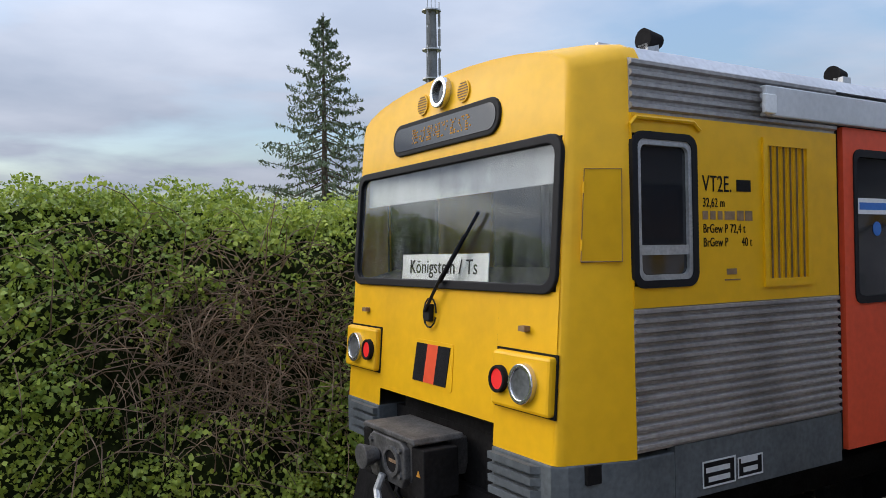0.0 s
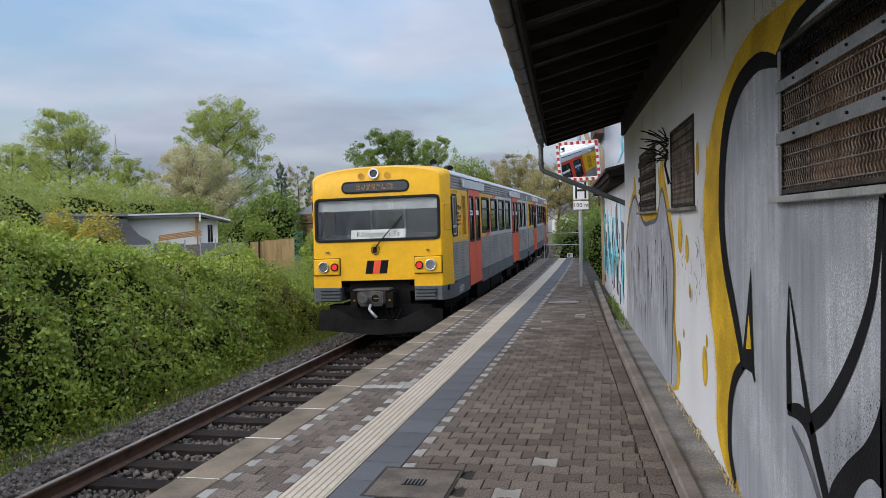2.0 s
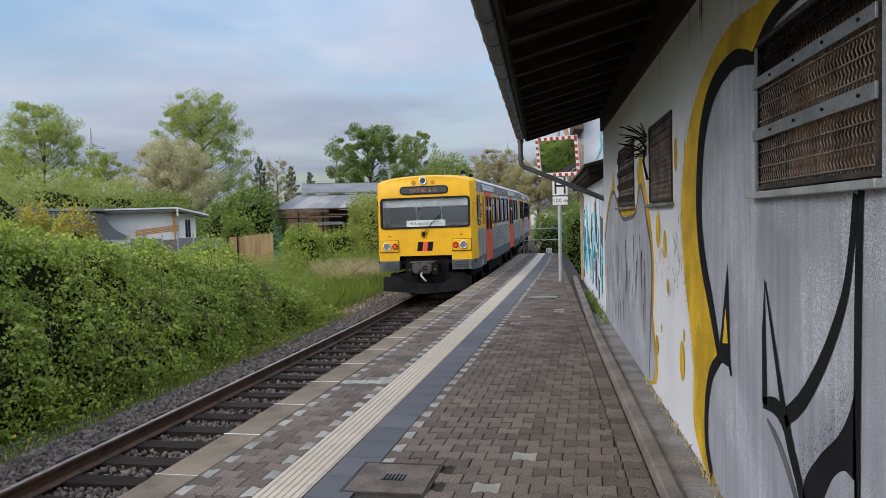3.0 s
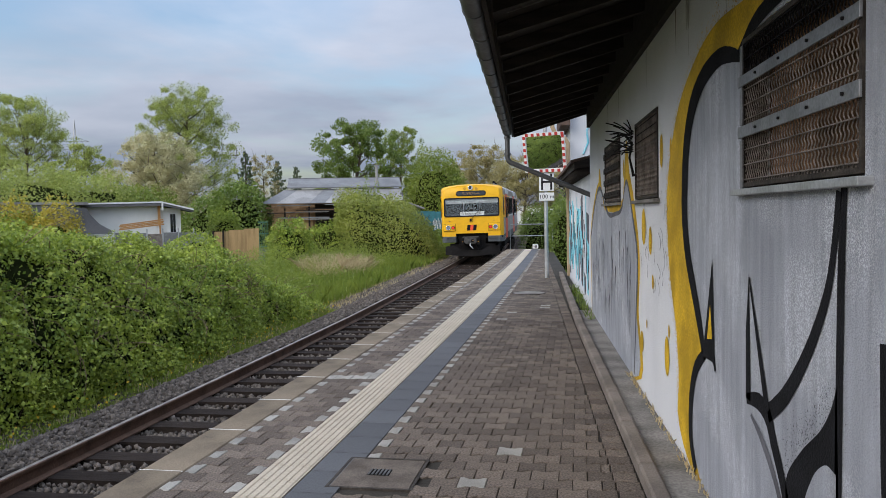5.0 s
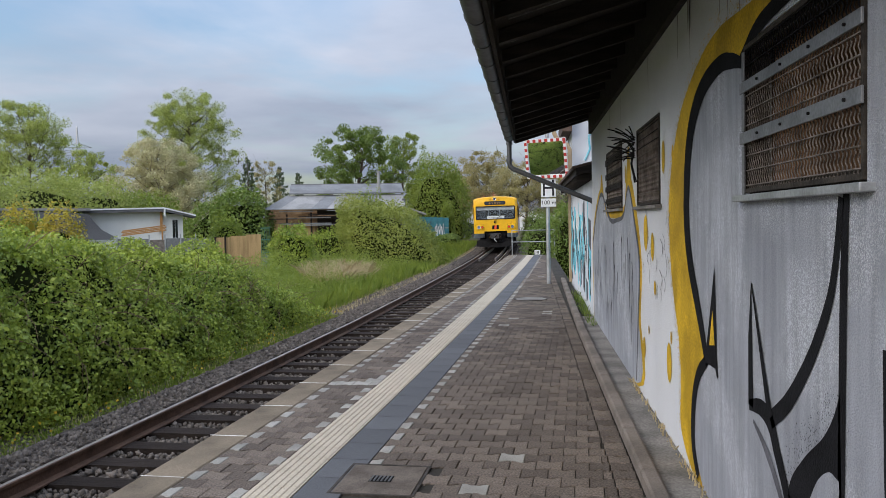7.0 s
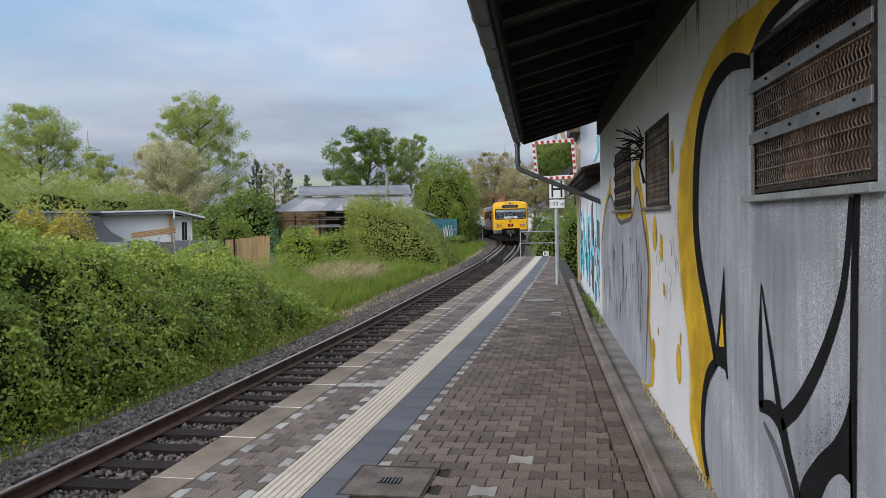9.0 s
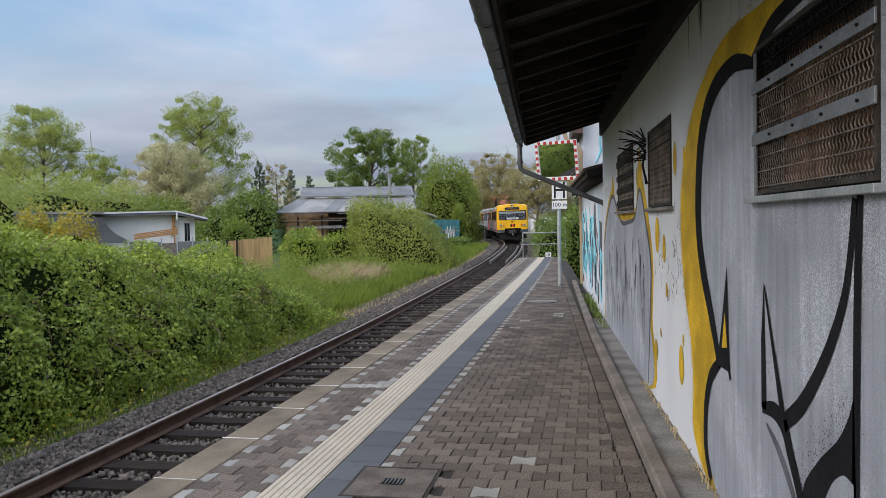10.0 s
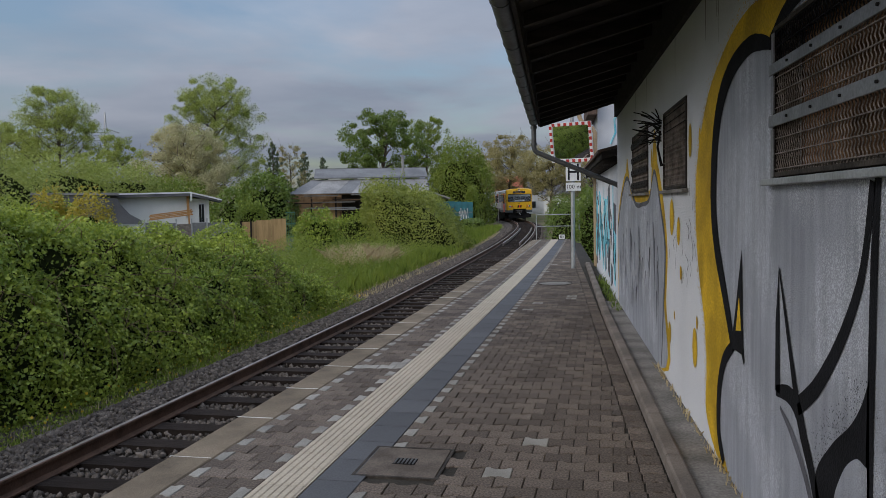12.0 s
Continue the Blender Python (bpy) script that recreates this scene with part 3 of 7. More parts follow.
def build_track():
    bed_y = np.arange(-12, 135, 1.0)
    bed = sweep("ballast_bed", [(-2.6, -0.25), (-1.9, 0.02), (-0.95, 0.03), (-0.70, -0.03), (1.72, -0.03), (1.72, -0.30)], track_x, bed_y, "ballast_bed", None, "", RAIL_Z - 0.23)
    tagged(bed, "brown-grey gravel bed under the railway track", "track bed", "", "structure")
    prof = [(-0.075, -0.17), (0.075, -0.17), (0.075, -0.155), (0.012, -0.135), (0.012, -0.045), (0.036, -0.032), (0.036, -0.006),
            (0.026, 0.0), (-0.026, 0.0), (-0.036, -0.006), (-0.036, -0.032), (-0.012, -0.045), (-0.012, -0.135), (-0.075, -0.155)]
    for side in (-1, 1):
        fn = lambda y, s=side: track_x(y) + s * 0.753
        r = sweep("rail", prof, fn, np.arange(-12, 135, 0.8), "rail", None, "", RAIL_Z)
        tagged(r, "rusty brown steel rail on dark sleepers", "rail", "rails of the track", "structure")
        sweep("rail_head", [(-0.024, 0.001), (0.024, 0.001), (0.020, 0.004), (-0.020, 0.004)], fn, np.arange(-12, 135, 0.8), "railtop", r, "bright worn running surface", RAIL_Z)
    # check rails where the line bends away over the crossing
    for side in (-1, 1):
        g = sweep("check_rail", [(-0.03, -0.15), (0.03, -0.15), (0.03, 0.01), (-0.03, 0.01)], lambda y, s=side: track_x(y) + s * 0.45,
                  np.arange(43, 64, 0.8), "railtop", None, "", RAIL_Z)
        tagged(g, "pale worn check rail between the running rails", "check rail", "check rails", "structure")
    base = Mesh()
    base.prism([(-1.25, 0.0), (1.25, 0.0), (1.25, 0.10), (1.22, 0.125), (-1.22, 0.125), (-1.25, 0.10)], "y", -0.13, 0.13)
    s0, s1 = arc_at(-6), arc_at(125)
    first = None
    s = s0
    rnd = random.Random(3)
    group = "sleepers of the track"
    while s < s1:
        p, q = on_track(s), on_track(s + 0.2)
        ang = math.atan2(q.x - p.x, q.y - p.y)
        m = Matrix.Translation((p.x, p.y, p.z - 0.292 + rnd.uniform(-0.008, 0.008))) @ pose(0, 0, 0, 0, 0, -math.degrees(ang) + rnd.uniform(-0.7, 0.7))
        if first is None:
            first = part("sleeper", base, "sleeper")
            ob = first
        else:
            ob = new("sleeper", first.data)
        ob.matrix_world = m
        tagged(ob, "dark tarred timber sleeper lying in gravel", "sleeper", group)
        s += 0.63


build_track()


def scatter_stones():
    """Loose gravel: small broken stones over the bed."""
    rs = np.random.RandomState(5)
    tet = np.array([[1, 0.2, -0.5], [-0.6, 0.9, -0.5], [-0.5, -0.9, -0.5], [0.3, 0.1, 0.8], [-0.7, 0.1, 0.5], [0.4, -0.7, 0.3]])
    fcs = np.array([[0, 1, 3], [1, 4, 3], [1, 2, 4], [2, 5, 4], [2, 0, 5], [0, 3, 5], [3, 4, 5], [0, 2, 1]])
    V, F = [], []
    count = 0
    for n_, y0, y1, big in ((21000, 1.5, 14, 1.0), (12000, 14, 40, 1.15), (2500, 40, 70, 1.5)):
        ys = rs.uniform(y0, y1, n_)
        us = np.where(rs.rand(n_) < 0.55, rs.uniform(-2.55, -0.8, n_), rs.uniform(-0.8, 1.6, n_))
        for y, u in zip(ys, us):
            z = RAIL_Z + rise(y) - (0.200 if u < -0.9 else 0.215) - (max(0, -u - 1.8) * 0.38) + rs.uniform(-0.02, 0.012)
            if u < -2.0:
                z = max(z, GROUND_Z - 0.055 + rise(y))
            r = rs.uniform(0.018, 0.050) * big
            a = rs.uniform(0, 6.28)
            c, s = math.cos(a), math.sin(a)
            t = tet * (r * rs.uniform(0.7, 1.3, (6, 3)))
            x_, y_ = t[:, 0] * c - t[:, 1] * s, t[:, 0] * s + t[:, 1] * c
            V.append(np.stack([x_ + track_x(y) + u, y_ + y, t[:, 2] + z], 1))
            F.append(fcs + 6 * count)
            count += 1
    tagged(raw("ballast_stones", np.concatenate(V), np.concatenate(F), "ballast"), "loose grey-brown broken stones of the track bed", "gravel", "", "stuff")


scatter_stones()

# ---------- platform ----------
PLAT0, PLAT1 = -3.0, 36.2
TACT, SLATE, FIELD = 0.87, 1.18, 1.48     # offsets from the edge


def build_platform():
    ys = np.arange(PLAT0, PLAT1 + 0.01, 1.4)
    mb = Mesh()
    for y in ys:
        ex = edge_x(y)
        mb.v += [(ex + 0.02, y, GROUND_Z - 0.1), (1.02, y, GROUND_Z - 0.1), (1.02, y, -0.012), (ex + 0.02, y, -0.012)]
    for i in range(len(ys) - 1):
        for j in range(4):
            mb.f.append((4 * i + j, 4 * i + (j + 1) % 4, 4 * i + 4 + (j + 1) % 4, 4 * i + 4 + j))
    mb.f += [(0, 1, 2, 3), tuple(4 * (len(ys) - 1) + j for j in (3, 2, 1, 0))]
    return structure("platform", mb, "joint", "raised station platform of grey-brown pavers", "platform")


platform = build_platform()


def heading(y):
    return -math.degrees(math.atan(0.0685 - 0.00084 * y))


def piece(name, mesh_ob, m, parent, material=None):
    """Another object on the mesh of mesh_ob."""
    ob = new(name, mesh_ob.data)
    ob.parent = parent
    ob.matrix_world = m
    return ob


# ---------- station building ----------
WX = 1.02                 # face of the wall
WALL_TOP = 3.08
WINDOWS = [(2.50, 3.86, 1.79, 2.50), (6.30, 7.62, 1.79, 2.52), (8.85, 10.60, 1.79, 2.54)]
B0, B1 = 1.6, 13.2


def build_walls():
    mb = Mesh()
    y = B0
    for y0, y1, z0, z1 in WINDOWS:
        mb.box(WX, WX + 0.30, y, y0, -0.05, WALL_TOP)
        mb.box(WX, WX + 0.30, y0, y1, -0.05, z0)
        mb.box(WX, WX + 0.30, y0, y1, z1, WALL_TOP)
        y = y1
    mb.box(WX, WX + 0.30, y, B1, -0.05, WALL_TOP)
    w = structure("wall_west", mb, "render_wall", "rough white rendered station wall covered in graffiti", "wall")
    mb = Mesh().box(WX + 0.30, 6.0, B1 - 0.3, B1, -0.1, WALL_TOP + 1.2)
    structure("wall_north", mb, "render_wall", "rendered end wall of the station building", "wall")
    mb = Mesh().box(WX + 0.30, 6.0, B0, B0 + 0.3, -0.1, WALL_TOP)
    structure("wall_south", mb, "render_wall", "rendered end wall of the station building", "wall")
    mb = Mesh().box(6.0, 6.3, B0, B1, -0.1, WALL_TOP)
    structure("wall_east", mb, "render_wall", "rendered back wall of the station building", "wall")
    return w


wall = build_walls()


def roof_z(x):
    return 3.10 + (x + 0.30) * 0.29


def build_roof():
    mb = Mesh()
    x0, x1 = -0.24, 3.6
    mb.prism([(x0, roof_z(x0)), (x1, roof_z(x1)), (x1, roof_z(x1) + 0.10), (x0, roof_z(x0) + 0.10)], "y", B0 - 0.2, B1 + 0.12)
    mb.prism([(x1, roof_z(x1)), (7.0, roof_z(0.2)), (7.0, roof_z(0.2) + 0.1), (x1, roof_z(x1) + 0.10)], "y", B0 - 0.2, B1 + 0.12)
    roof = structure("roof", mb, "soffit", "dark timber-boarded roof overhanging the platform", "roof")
    tiles = Mesh()
    for i in range(15):
        xa = x0 - 0.04 + i * 0.26
        tiles.prism([(xa, roof_z(xa) + 0.105), (xa + 0.28, roof_z(xa + 0.28) + 0.105), (xa + 0.28, roof_z(xa + 0.28) + 0.12), (xa, roof_z(xa) + 0.145)],
                    "y", B0 - 0.22, B1 + 0.15)
    part("tile_course", tiles, "rooftile", roof, "weathered dark roof tiles")
    y = B0
    while y < B1 + 0.1:
        b = Mesh().prism([(x0 + 0.02, roof_z(x0) - 0.10), (WX + 0.1, roof_z(WX + 0.1) - 0.13), (WX + 0.1, roof_z(WX + 0.1) - 0.002), (x0 + 0.02, roof_z(x0) - 0.002)], "y", y, y + 0.08)
        part("rafter", b, "darkwood", roof)
        y += 0.72
    y = B0 + 0.25
    while y < B1:
        b = Mesh().prism([(x0 + 0.1, roof_z(x0 + 0.1) - 0.012), (WX - 0.1, roof_z(WX - 0.1) - 0.012), (WX - 0.1, roof_z(WX - 0.1) - 0.003), (x0 + 0.1, roof_z(x0 + 0.1) - 0.003)], "y", y, y + 0.012)
        part("board_joint", b, "batten", roof)
        y += 0.24
    part("wall_plate", Mesh().box(WX - 0.05, WX + 0.25, B0, B1 - 0.02, WALL_TOP, roof_z(WX) - 0.01), "darkwood", roof)
    part("fascia", Mesh().box(x0 - 0.03, x0, B0 - 0.2, B1 + 0.12, roof_z(x0) - 0.14, roof_z(x0) + 0.10), "darkwood", roof)
    part("verge_board", Mesh().prism([(x0, roof_z(x0) - 0.15), (3.6, roof_z(3.6) - 0.15), (3.6, roof_z(3.6) + 0.1), (x0, roof_z(x0) + 0.1)], "y", B1 + 0.12, B1 + 0.15), "darkwood", roof)
    # gutter: half round with brackets
    gx, gz, r = -0.345, 3.06, 0.075
    arc = [(gx + r * math.cos(radians(a_)), gz + r * math.sin(radians(a_))) for a_ in range(180, 361, 15)]
    arc_i = [(gx + (r - 0.006) * math.cos(radians(a_)), gz + (r - 0.006) * math.sin(radians(a_))) for a_ in range(360, 179, -15)]
    gut = empty("gutter", None, "dark zinc half-round gutter with a slanting downpipe", "gutter")
    part("channel", Mesh().prism(arc + arc_i, "y", B0 - 0.2, B1 + 0.14), "zinc", gut, "", 0, True)
    y = B0
    while y < B1:
        rim = [(gx + 0.081 * math.cos(radians(a_)), gz + 0.081 * math.sin(radians(a_))) for a_ in range(180, 361, 15)]
        rim_i = [(gx + 0.0755 * math.cos(radians(a_)), gz + 0.0755 * math.sin(radians(a_))) for a_ in range(360, 179, -15)]
        part("bracket", Mesh().prism(rim + rim_i, "y", y, y + 0.03), "zinc", gut)
        y += 0.72
    ye = B1 + 0.04
    pipe = [(gx, ye, gz - 0.05), (gx, ye, gz - 0.44), (gx + 0.015, ye, gz - 0.485), (gx + 0.05, ye, gz - 0.52), (WX - 0.02, ye, 1.98), (WX + 0.06, ye - 0.02, 1.93)]
    part("downpipe", Mesh().tube(pipe, 0.043, 10), "zinc", gut, "", 0, True)
    for z_ in (gz - 0.12, gz - 0.40):
        part("pipe_collar", Mesh().cyl((gx, ye), "z", 0.056, z_, z_ + 0.04, 14), "zinc", gut)


build_roof()


def build_window(k, y0, y1, z0, z1, bars):
    """A barred opening: frame, boarded pane, wire grille, flat bars and sill."""
    w = empty("window_%d" % k, None, "", "", "", "structure")
    tagged(w, "barred station window with rusty wavy wire mesh", "window")
    part("window_frame", Mesh().ring([(y0, z0), (y1, z0), (y1, z1), (y0, z1)], [(y0 + 0.05, z0 + 0.05), (y1 - 0.05, z0 + 0.05), (y1 - 0.05, z1 - 0.05), (y0 + 0.05, z1 - 0.05)],
                             "x", WX + 0.02, WX + 0.10), "frame", w)
    part("board", Mesh().box(WX + 0.12, WX + 0.15, y0 + 0.002, y1 - 0.002, z0 + 0.002, z1 - 0.002), "board", w, "brown board behind the mesh")
    part("window_sill", Mesh().box(WX - 0.05, WX + 0.12, y0 - 0.06, y1 + 0.06, z0 - 0.03, z0), "galv" if k == 1 else "concrete", w, "", 0.004)
    g = part("grille_rim", Mesh().ring([(y0 + 0.01, z0 + 0.01), (y1 - 0.01, z0 + 0.01), (y1 - 0.01, z1 - 0.01), (y0 + 0.01, z1 - 0.01)],
                                       [(y0 + 0.03, z0 + 0.03), (y1 - 0.03, z0 + 0.03), (y1 - 0.03, z1 - 0.03), (y0 + 0.03, z1 - 0.03)], "x", WX - 0.01, WX + 0.012), "frame", w)
    step = 0.033
    z = z0 + 0.045
    while z < z1 - 0.03:
        ys = np.linspace(y0 + 0.02, y1 - 0.02, 8)
        part("wire", Mesh().tube([(WX - 0.004, y, z) for y in ys], 0.0034, 5), "rust" if z < 2.3 else "black", w)
        z += 0.070
    y = y0 + 0.04
    while y < y1 - 0.03:
        n = int((z1 - z0) / 0.046 * 6)
        zs = np.linspace(z0 + 0.02, z1 - 0.02, n)
        wave_ = [(WX + 0.003, y + 0.0075 * math.sin(j * math.pi / 3), zz) for j, zz in enumerate(zs)]
        cut_ = max(2, int(n * 0.74)) if k == 1 else n
        part("wire", Mesh().wave(wave_[:cut_], 0.0027), "rust", w)
        if cut_ < n - 1:
            part("wire", Mesh().wave(wave_[cut_ - 1:], 0.0027), "black", w, "wire blackened by spray paint")
        y += step
    for zb, hb in bars:
        part("flat_bar", Mesh().box(WX - 0.022, WX - 0.012, y0 - 0.0, y1 + 0.02, zb, zb + hb), "steel" if k == 1 else "darkwood", w, "dull flat steel bar" if k == 1 else "dark wooden slat", 0.002)
        for yb in np.arange(y0 + 0.12, y1, 0.32):
            part("bolt", Mesh().cyl((yb, zb + hb / 2), "x", 0.006, WX - 0.03, WX - 0.02, 8), "tdk", w)


def build_grille_strip():
    """Upright steel strip that holds the first grille at its edge."""
    w = bpy.data.objects["window_1"]
    part("edge_strip", Mesh().box(WX - 0.020, WX - 0.011, 3.815, 3.85, 1.78, 2.02), "steel", w, "dull upright steel strip", 0.002)
    part("edge_strip", Mesh().box(WX - 0.020, WX - 0.011, 3.815, 3.85, 2.09, 2.265), "steel", w, "", 0.002)
    part("edge_strip", Mesh().box(WX - 0.020, WX - 0.011, 3.815, 3.85, 2.325, 2.46), "steel", w, "", 0.002)


build_window(1, *WINDOWS[0], [(2.27, 0.05), (2.03, 0.055)])
build_window(2, *WINDOWS[1], [])
build_window(3, *WINDOWS[2], [(1.86, 0.07), (2.02, 0.07), (2.18, 0.07), (2.36, 0.08)])
build_grille_strip()


def build_kerb():
    """Small-paver band, kerb stones and the concrete strip at the wall's foot."""
    mb = Mesh().prism([(0.06, 0.0), (0.165, 0.0), (0.165, 0.085), (0.15, 0.095), (0.075, 0.095), (0.06, 0.08)], "y", 0.006, 0.994)
    first = None
    for i in range(int(PLAT0), 21):
        x = 0.612
        if first is None:
            first = part("kerb_stone", mb, "kerb", platform)
            ob = first
        else:
            ob = piece("kerb_stone", first, Matrix.Identity(4), platform)
        ob.matrix_world = pose(x + (0.012 * max(0, i - 11)), i, 0.0, 0, 0, 0)
    structure("wall_footing", Mesh().box(0.785, WX, PLAT0, B1 + 0.02, -0.05, 0.035), "concrete", "cracked concrete strip at the foot of the wall", "footing", 0.006)


build_kerb()


def build_paving():
    cell, row = 0.18, 0.165
    rnd = random.Random(11)

    WAVE = ((0.0, -1), (0.17, -1), (0.33, 1), (0.67, 1), (0.83, -1), (1.0, -1))     # bone-shaped stone: wide ends, narrow waist
    HALF_A = ((0.0, 1), (0.34, 1), (0.66, -1), (1.0, -1))
    HALF_B = ((0.0, -1), (0.34, -1), (0.66, 1), (1.0, 1))

    def outline(w, l, g, wave):
        a_ = 0.012
        lo = [(min(max(f * w, g), w - g), s * a_ + g) for f, s in wave]
        return lo + [(x, l - y) for x, y in reversed(lo)]

    def stone(w, l, top, wave=WAVE):
        lo, hi = outline(w, l, 0.0022, wave), outline(w, l, 0.006, wave)
        mb = Mesh()
        n = len(lo)
        mb.v = [(x, y, -0.02) for x, y in lo] + [(x, y, top - 0.005) for x, y in lo] + [(x, y, top) for x, y in hi]
        for i in range(n):
            j = (i + 1) % n
            mb.f += [(i, j, n + j, n + i), (n + i, n + j, 2 * n + j, 2 * n + i)]
        mb.f.append(tuple(2 * n + i for i in range(n)))
        return mb

    base = part("paver", stone(cell, row, 0.0), "paver", platform)
    proto = [np.array(base.data.vertices[i].co) for i in range(len(base.data.vertices))]
    proto = np.array(proto)
    pf = [tuple(p.vertices) for p in base.data.polygons]
    halves = []
    for wave in (HALF_A, HALF_B):
        hm = stone(cell * 0.5, row, 0.0, wave)
        halves.append(([Vector(p) for p in hm.v], hm.f, cell * 0.5))
    full = ([Vector(p) for p in proto], pf, cell)
    far, light = Mesh(), Mesh()
    placed = 0
    used_base = False
    r = 0
    y = PLAT0
    while y < PLAT1 - row:
        ex = edge_x(y)
        cells = []
        off = (r % 2) * cell * 0.5
        u = 0.335
        band_ = abs(y - 8.0) < 0.15
        for w in ((0.0885, 0.177, 0.177, 0.0885) if r % 2 == 0 else (0.177, 0.177, 0.177)):
            lt = (r % 2 == 0 and w < 0.1) or (band_ and rnd.random() < 0.7)
            cells.append((u, w, lt))
            u += w
        u = FIELD
        first_in = True
        while ex + u < 0.488:
            w = cell if not (first_in and r % 2 == 0) else cell * 0.5
            w = min(w, 0.506 - ex - u)
            cells.append((u, w, (first_in and r % 2 == 0) or rnd.random() < 0.012))
            first_in = False
            u += w
        # band of small stones by the kerb
        cells.append((0.512 - ex, 0.148, False))
        for u, w, lt in cells:
            x = ex + u
            if -1.30 < x + w * 0.5 < -0.72 and 4.62 < y + row * 0.5 < 5.30:
                continue
            m = pose(x, y, rnd.uniform(-0.003, 0.002), rnd.uniform(-0.6, 0.6), rnd.uniform(-0.6, 0.6), heading(y) + rnd.uniform(-1, 1))
            if not lt and 4.2 < y < 9.2 and placed < 300 and w > 0.175:
                if not used_base:
                    ob, used_base = base, True
                else:
                    ob = piece("paver", base, Matrix.Identity(4), platform)
                ob.matrix_world = m
                placed += 1
                continue
            sv, sf, sw = full if w > 0.12 else halves[1 if 0.6 < u < 0.9 else 0]
            mm = m @ Matrix.Diagonal((w / sw, 1, 1, 1))
            (light if lt else far).add([mm @ p for p in sv], sf)
        y += row
        r += 1
    tagged(raw_poly("paver_field", far, "paver_stuff", platform), "", "", "", "stuff")
    tagged(raw_poly("pale_paver_field", light, "paver_light", platform), "", "", "", "stuff")
    # edge slabs with a white mark at each joint
    slab = Mesh().prism([(0.0, -0.30), (0.33, -0.30), (0.33, -0.004), (0.32, 0.004), (0.03, 0.004), (0.0, -0.02)], "y", 0.005, 0.995)
    mark = Mesh().prism([(0.01, 0.0045), (0.325, 0.0045), (0.32, 0.006), (0.02, 0.006)], "y", -0.007, 0.007)
    s0 = m0 = None
    for i in range(int(PLAT0), int(PLAT1)):
        y = i - 0.05
        m = pose(edge_x(y), y, rnd.uniform(-0.002, 0.003), 0, 0, heading(y + 0.5))
        s0 = s0 or part("edge_slab", slab, "edge")
        ob = s0 if i == int(PLAT0) else new("edge_slab", s0.data)
        ob.parent = platform
        ob.matrix_world = m
        m0 = m0 or part("joint_mark", mark, "white")
        ob = m0 if i == int(PLAT0) else new("joint_mark", m0.data)
        ob.parent = platform
        ob.matrix_world = m
    # ribbed guide tiles and dark slabs
    rib = Mesh().box(0.003, 0.307, 0.003, 0.297, -0.02, 0.0)
    for k in range(6):
        xa = 0.012 + k * 0.0495
        rib.prism([(xa, 0.0), (xa + 0.036, 0.0), (xa + 0.030, 0.006), (xa + 0.006, 0.006)], "y", 0.003, 0.297)
    dark = Mesh().prism([(0.004, -0.02), (0.296, -0.02), (0.296, -0.001), (0.293, 0.002), (0.007, 0.002), (0.004, -0.001)], "y", 0.003, 0.397)
    t0 = d0 = None
    y = PLAT0
    while y < PLAT1 - 0.35:
        t0_new = t0 is None
        t0 = t0 or part("guide_tile", rib, "tactile")
        ob = t0 if t0_new else new("guide_tile", t0.data)
        ob.parent = platform
        ob.matrix_world = pose(edge_x(y) + TACT, y, 0, 0, 0, heading(y))
        y += 0.30
    y = PLAT0
    while y < PLAT1 - 0.45:
        d_new = d0 is None
        d0 = d0 or part("dark_slab", dark, "slate")
        ob = d0 if d_new else new("dark_slab", d0.data)
        ob.parent = platform
        ob.matrix_world = pose(edge_x(y) + SLATE + 0.004, y, 0, 0, 0, heading(y))
        y += 0.40


def raw_poly(name, mb, material, parent):
    me = bpy.data.meshes.new(name)
    me.from_pydata(mb.v, [], mb.f)
    return finish(name, me, material, parent)


build_paving()


def build_manhole():
    h = empty("manhole_cover", None, "square concrete access cover with a small iron grate", "manhole cover")
    a_ = 3.4
    m = pose(-1.0, 4.98, 0, 0, 0, -a_)
    h.matrix_world = m
    part("rim", Mesh().ring([(-0.28, -0.30), (0.28, -0.30), (0.28, 0.30), (-0.28, 0.30)], [(-0.26, -0.28), (0.26, -0.28), (0.26, 0.28), (-0.26, 0.28)], "z", -0.02, 0.004), "frame", h)
    lid = part("lid", Mesh().box(-0.255, 0.255, -0.275, 0.275, -0.02, 0.003), "lid", h, "stained concrete lid", 0.004)
    part("grate_plate", Mesh().box(-0.075, 0.075, -0.06, 0.06, 0.0034, 0.0045), "tdk", h)
    for k in range(6):
        part("grate_bar", Mesh().box(-0.07 + k * 0.025, -0.058 + k * 0.025, -0.055, 0.055, 0.0045, 0.009), "iron", h)
    r = empty("drain_cover", pose(-0.02, 16.4, 0.0), "round grey concrete cover flush with the paving", "manhole cover")
    part("lid", Mesh().cyl((0, 0), "z", 0.33, -0.01, 0.006, 28), "concrete", r)
    part("rim", Mesh().ring([(0.36 * math.cos(i * 0.2244), 0.36 * math.sin(i * 0.2244)) for i in range(28)],
                            [(0.335 * math.cos(i * 0.2244), 0.335 * math.sin(i * 0.2244)) for i in range(28)], "z", -0.01, 0.009), "frame", r)


build_manhole()


